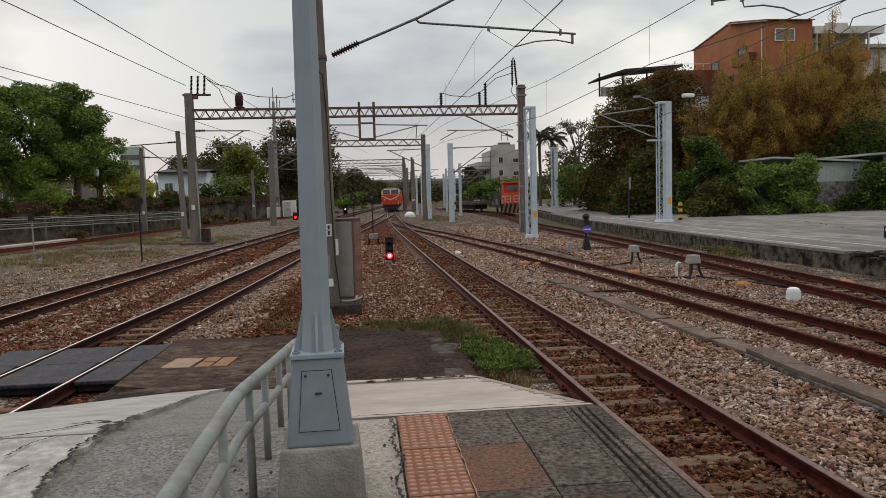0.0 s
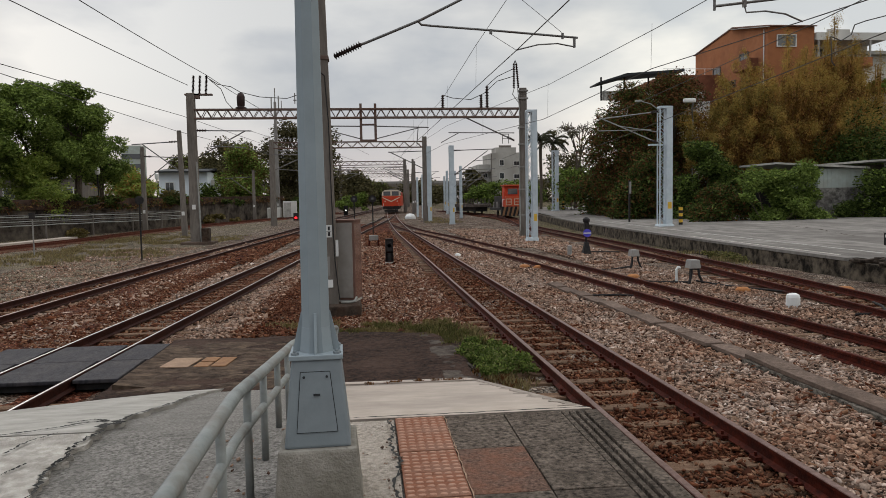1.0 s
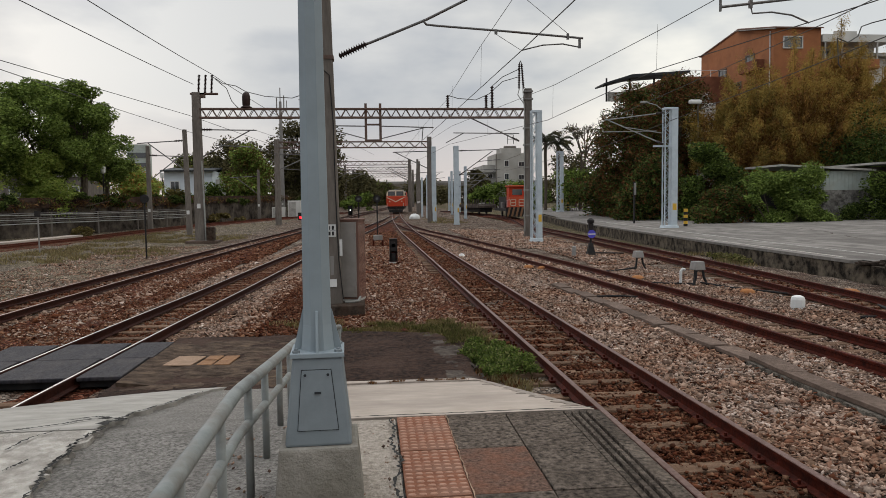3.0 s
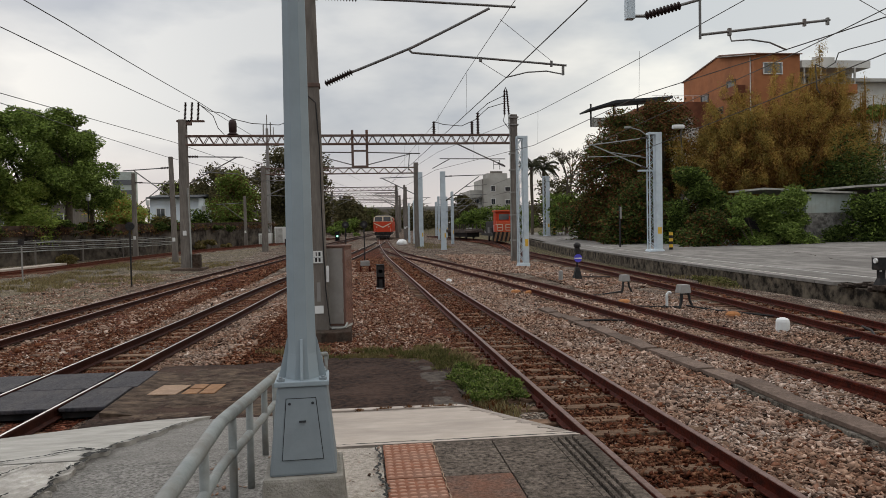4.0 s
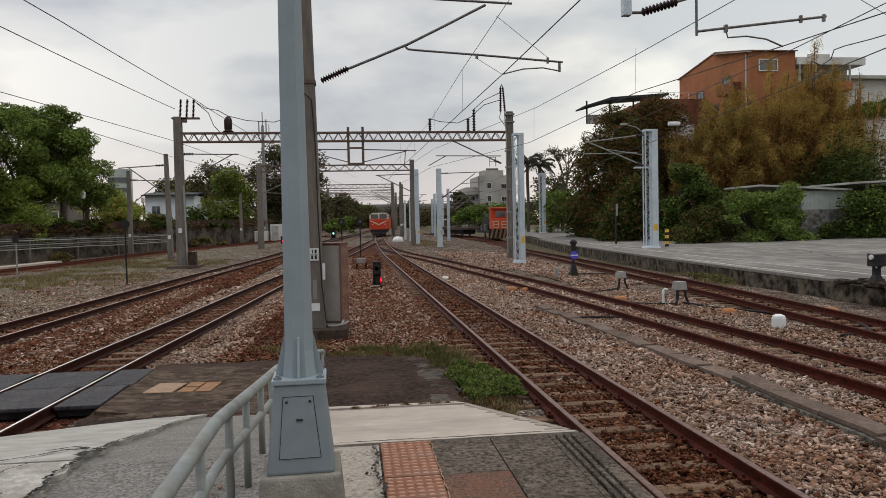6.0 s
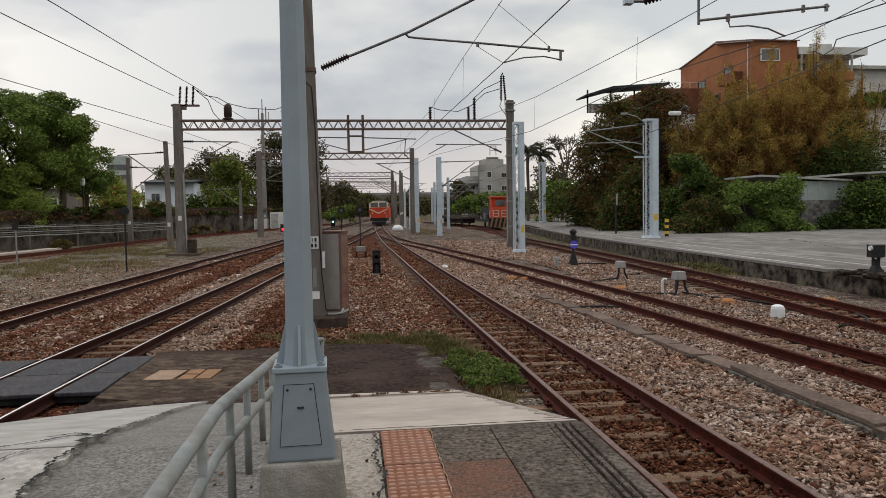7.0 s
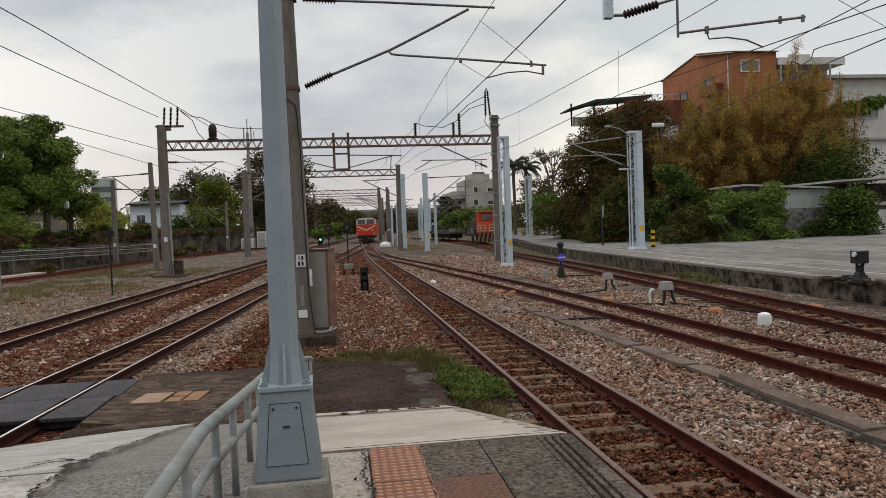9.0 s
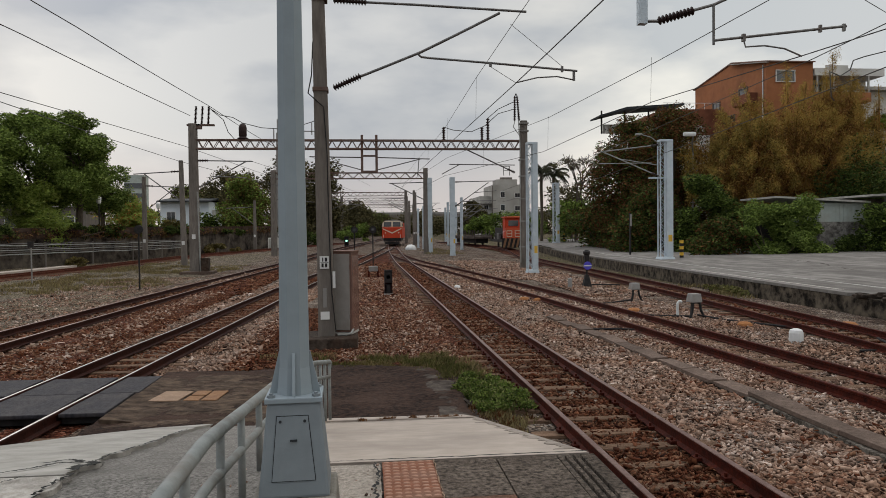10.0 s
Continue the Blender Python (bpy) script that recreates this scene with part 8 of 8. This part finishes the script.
rng = random.Random(80)
patch = [(1.78 + max(-0.42, min(0.42, rng.gauss(0, 0.24))), 10.7 + max(-0.95, min(0.9, rng.gauss(0, 0.5))), 0.17, 12, -0.13) for _ in range(34)]
olive = [(rng.uniform(1.2, 1.85), rng.uniform(11.5, 13.0), 0.15, 40, -0.16) for _ in range(22)]
weeds = leaf_mesh("weed_patch", [(x, y, -0.11 + 0.045 * (k % 3), 0.13, 0.17, 0.06) for k, (x, y, *_) in enumerate(patch)], 14000, 0.04, -0.3, 81, M_WEED, 1.3, 0.6)
solid("weed_patch", weeds, None, "bright green leafy weeds beside the rail", "weeds", kind="stuff")
blades("olive_weeds", "olive and yellow weeds between the asphalt and the rail", olive, M_GRASSOLIVE, 88, 0.13, 0.009)
blades("weed_blades", "green grass blades among the weeds beside the rail", patch, M_GRASS, 82, 0.12)
dry = [(rng.uniform(-0.2, 1.6), 13.7 + rng.gauss(0, 0.4), 0.16, 60, -0.18) for _ in range(44)] + [(1.7 + rng.gauss(0, 0.25), 12.6 + rng.gauss(0, 0.6), 0.2, 60, -0.16) for _ in range(16)]
dry += [(1.75 + rng.gauss(0, 0.2), rng.uniform(8.5, 10.2), 0.18, 60, -0.18) for _ in range(16)]
dry += [(-1.2 + rng.gauss(0, 0.5), 14.6 + rng.gauss(0, 0.3), 0.25, 40, -0.17) for _ in range(8)]
blades("dry_grass", "dry yellow-green grass at the crossing's edge", dry, M_GRASSDRY, 83, 0.085, 0.008)
blades("lip_grass", "short dry weeds in the joint of the ramp's lip", [(x + rng.uniform(-0.12, 0.12), 8.72 + rng.uniform(-0.03, 0.03), 0.05, 34, 0.04) for x in (0.08, 0.16, 0.24, 0.7, 0.8, 0.88, 1.05, 1.16) for _ in range(2)], M_LEAFRED, 86, 0.05, 0.006)
low = leaf_mesh("low_weeds", [(x, y, -0.15, 0.16, 0.16, 0.035) for x, y, *_ in dry[::2] if y > 11], 9000, 0.035, -0.2, 87, M_LEAFOLIVE, 1.4, 0.5)
solid("low_weeds", low, None, "low olive weeds at the edge of the asphalt", "weeds", kind="stuff")
far_grass = [(cx + rng.gauss(0, 1.1), cy + rng.gauss(0, 1.6), 0.5, 60, -0.25) for cx, cy in [(rng.uniform(-21, -10.5), rng.uniform(24, 60)) for _ in range(24)] for _ in range(8)] + [(rng.uniform(13, 14.5), rng.uniform(24, 30), 0.4, 35, -0.2) for _ in range(8)] + [(rng.uniform(6, 9), rng.uniform(70, 95), 0.8, 45, 0.1) for _ in range(30)]
far_grass += [(-23.5 + rng.gauss(0, 0.9), 46.5 + rng.gauss(0, 1.2), 0.35, 90, -0.25) for _ in range(7)] + [(-14.5 + rng.gauss(0, 1.6), 62 + rng.gauss(0, 3), 0.5, 80, -0.2) for _ in range(12)]
blades("verge_grass", "tufts of dry grass on the yard's verge", far_grass, M_GRASSDRY, 84, 0.17, 0.018)
wall_weeds = leaf_mesh("wall_weeds", [(14.1 + rng.uniform(-0.4, 0.1), rng.uniform(25, 28), -0.05, 0.22, 0.5, 0.12) for _ in range(6)], 900, 0.09, 0, 85, M_GRASSOLIVE, 1.6)
solid("wall_weeds", wall_weeds, None, "weeds growing at the foot of the platform wall", "weeds", kind="stuff")

CHIP_V = [(math.cos(math.pi * (2 * k + j) / 3) * 1.35, math.sin(math.pi * (2 * k + j) / 3) * 1.35, (1, -1)[j]) for j in (0, 1) for k in range(3)]
CHIP_F = [(0, 1, 2), (5, 4, 3), (0, 3, 1), (1, 3, 4), (1, 4, 2), (2, 4, 5), (2, 5, 0), (0, 5, 3)]


def stones(name, label, areas, material, seed):
    """Loose angular stones over areas (x0, x1, y0, y1, per square metre, size, z, track or None)."""
    rs = np.random.RandomState(seed)
    allv, n0 = [], 0
    iv, fi = np.array(CHIP_V) * 0.8, np.array(CHIP_F)
    for x0, x1, y0, y1, dens, size, z, path in areas:
        n = int((x1 - x0) * (y1 - y0) * dens)
        c = np.stack([rs.uniform(x0, x1, n), rs.uniform(y0, y1, n), z + rs.uniform(-0.022, 0.016, n)], 1)
        if path is not None:
            c[:, 0] += np.interp(c[:, 1], [p[1] for p in path], [p[0] for p in path])
        s = size * rs.lognormal(0, 0.3, (n, 1, 1)) * rs.uniform(0.6, 1.5, (n, 1, 3)) * np.array((1.45, 0.9, 0.42))
        jit = iv[None] * rs.uniform(0.55, 1.25, (n, 6, 3))
        turn, tilt, lean = rs.uniform(0, 2 * np.pi, n), rs.normal(0, 0.45, n), rs.normal(0, 0.45, n)
        ct, st, ca, sa, cb, sb = np.cos(turn), np.sin(turn), np.cos(tilt), np.sin(tilt), np.cos(lean), np.sin(lean)
        zero, one = np.zeros(n), np.ones(n)
        rz = np.stack([ct, -st, zero, st, ct, zero, zero, zero, one], 1).reshape(n, 3, 3)
        rx = np.stack([one, zero, zero, zero, ca, -sa, zero, sa, ca], 1).reshape(n, 3, 3)
        ry = np.stack([cb, zero, sb, zero, one, zero, -sb, zero, cb], 1).reshape(n, 3, 3)
        rot = rz @ rx @ ry
        allv.append((np.einsum("nij,nkj->nki", rot, jit * s) + c[:, None]).reshape(-1, 3))
        n0 += n
    v = np.concatenate(allv)
    f = (fi[None] + (np.arange(n0) * 6)[:, None, None]).reshape(-1)
    me = bpy.data.meshes.new(name)
    me.vertices.add(len(v))
    me.vertices.foreach_set("co", v.ravel())
    me.loops.add(len(f))
    me.loops.foreach_set("vertex_index", f)
    me.polygons.add(len(f) // 3)
    me.polygons.foreach_set("loop_start", np.arange(len(f) // 3) * 3)
    me.update(calc_edges=True)
    me.shade_smooth()
    me.materials.append(material)
    return solid(name, me, None, label, "stones", kind="stuff")


stones("loose_ballast", "loose grey and white ballast stones between the tracks",
       [(3.75, 5.4, 3.0, 9, 1500, 0.021, -0.178, None), (3.75, 5.4, 9, 14, 1100, 0.0215, -0.17, None), (5.8, 6.8, 4.0, 14, 1000, 0.0215, -0.17, None), (3.7, 6.5, 14, 22, 560, 0.023, -0.17, None), (3.7, 6.0, 22, 36, 240, 0.029, -0.17, None),
        (-0.5, 0.5, 5.0, 16, 800, 0.02, -0.185, TRACK_T), (-0.5, 0.5, 16, 30, 220, 0.032, -0.172, TRACK_T), (7.9, 10.0, 9, 26, 380, 0.023, -0.17, None), (8.3, 11.0, 26, 40, 90, 0.04, -0.17, None), (-6.9, -5.9, 14, 32, 90, 0.034, -0.165, None), (-2.9, -2.2, 13.4, 32, 160, 0.03, -0.168, None), (-0.5, 1.9, 14, 24, 300, 0.021, -0.168, None), (-0.8, 1.9, 24, 40, 80, 0.034, -0.168, None), (3.6, 5.4, 36, 60, 75, 0.042, -0.17, None), (-0.5, 0.5, 30, 46, 80, 0.045, -0.175, TRACK_T), (6.5, 9.3, 36, 62, 70, 0.042, -0.17, None), (8.3, 11.5, 40, 60, 65, 0.042, -0.17, None), (-2.0, -0.2, 32, 56, 45, 0.05, -0.168, None), (-14.0, -9.6, 20, 44, 70, 0.026, -0.225, None),
        (-1.75, -0.62, 12.6, 24, 420, 0.023, -0.185, TRACK_B), (-1.75, -0.62, 24, 42, 170, 0.034, -0.18, TRACK_B), (0.62, 1.6, 12.9, 24, 420, 0.023, -0.185, TRACK_B), (0.62, 1.5, 24, 42, 170, 0.034, -0.18, TRACK_B), (-1.5, -0.62, 14, 42, 130, 0.032, -0.19, TRACK_A), (0.62, 1.4, 14, 42, 130, 0.032, -0.19, TRACK_A), (-0.5, 0.5, 36, 60, 60, 0.045, -0.185, TRACK_A)], M_STONE, 90)
stones("loose_rusty_ballast", "loose rust-brown ballast stones between the rails",
       [(-0.5, 0.5, 2.6, 9, 1400, 0.021, -0.2, TRACK_R), (-0.5, 0.5, 9, 16, 1000, 0.0215, -0.202, TRACK_R), (-0.5, 0.5, 16, 30, 450, 0.024, -0.2, TRACK_R), (-1.1, -0.64, 10, 24, 600, 0.021, -0.185, TRACK_R), (0.64, 0.85, 3, 18, 700, 0.019, -0.19, TRACK_R), (-0.5, 0.5, 2.6, 14, 130, 0.019, -0.15, TRACK_R), (-0.5, 0.5, 14, 30, 70, 0.023, -0.155, TRACK_R), (3.75, 6.7, 3, 20, 40, 0.022, -0.16, None), (-0.5, 1.9, 14, 24, 380, 0.0225, -0.17, None), (-0.8, 1.9, 24, 40, 110, 0.035, -0.168, None),
        (-2.6, -0.4, 13.4, 24, 560, 0.021, -0.168, None), (-0.5, 0.5, 12.6, 30, 420, 0.024, -0.195, TRACK_B), (-7.3, -5.3, 12.6, 30, 380, 0.024, -0.168, None), (-0.5, 0.5, 14, 36, 160, 0.034, -0.195, TRACK_A), (-0.5, 0.5, 10, 30, 160, 0.03, -0.195, TRACK_P), (-0.5, 0.5, 30, 60, 90, 0.042, -0.185, TRACK_R), (-0.6, 1.9, 40, 60, 55, 0.05, -0.165, None), (-7.0, -4.8, 30, 56, 60, 0.048, -0.165, None), (-0.5, 0.5, 30, 55, 70, 0.045, -0.185, TRACK_B)], M_RUSTSTONE, 91)

stones("platform_rubble", "pale cement crumbs on the platform", [(-0.8, -0.4, 2.8, 4.3, 150, 0.007, PZ - 0.02, None), (0.05, 0.15, 2.2, 4.2, 500, 0.007, PZ - 0.005, None), (-0.35, 0.1, 2.4, 4.2, 60, 0.005, PZ - 0.004, None)], M_STONE, 92)
tuft = [(rng.uniform(-0.75, 1.55), 13.65 + rng.gauss(0, 0.35)) for _ in range(20)] + [(rng.uniform(0.9, 1.75), rng.uniform(12.5, 13.6)) for _ in range(9)]
wgrass = [(x + rng.gauss(0, 0.08), y + rng.gauss(0, 0.08), rng.uniform(0.05, 0.14), rng.randint(20, 60), -0.18) for x, y in tuft for _ in range(2)]
blades("green_grass", "olive and yellow grass tufts along the asphalt's edge", wgrass, M_GRASSOLIVE, 93, 0.12, 0.008)
brown = [(1.72 + rng.gauss(0, 0.2), rng.uniform(8.3, 10.0), 0.1, 26, -0.18) for _ in range(22)]
blades("dead_grass", "brown dead grass between the ramp and the rail", brown, M_LEAFRED, 94, 0.09, 0.008)


# ---- what moves ----
LOCO_RUN = [(0.0, 112.0), (2.5, 111.2), (5.0, 109.6), (7.5, 107.0), (10.0, 103.0)]
LAMP_LIT = [(-0.2, 0.35), (1.05, 1.52), (2.3, 2.75), (3.53, 3.93), (4.78, 5.23), (6.0, 6.4), (7.25, 7.65), (8.45, 8.85), (9.54, 9.95)]


def motions():
    walk(loco, [(t, pose(at_y(TRACK_R, y) + 0.0, y, rise(y), 0, 0, -4.5)) for t, y in LOCO_RUN])
    walk(gdrum, [(0.0, pose(0, 0, 0.85)), (3.2, pose(0, 0, 0.85)), (3.27, pose(0, 0, 0.85, 0, 0, 60)), (3.34, pose(0, 0, 0.85, 0, 0, 120)), (3.41, pose(0, 0, 0.85, 0, 0, 180)), (10.0, pose(0, 0, 0.85, 0, 0, 180))])
    # the added drum imitates the blink, turning its red lens forward and away again
    rows = [(0.0, 0.0)]
    for a, b in LAMP_LIT:
        for t, first, last in ((a, 180.0, 0.0), (b, 0.0, 180.0)):
            if t > 0:
                f = round(t * FPS) - 1
                rows += [((f + k) / FPS, first + (last - first) * k / 3) for k in range(4) if f + k <= 10 * FPS]
    rows.append((10.0, rows[-1][1]))
    walk(drum, [(t, pose(0, 0.02, 0.26, 0, 0, a)) for t, a in rows])


motions()
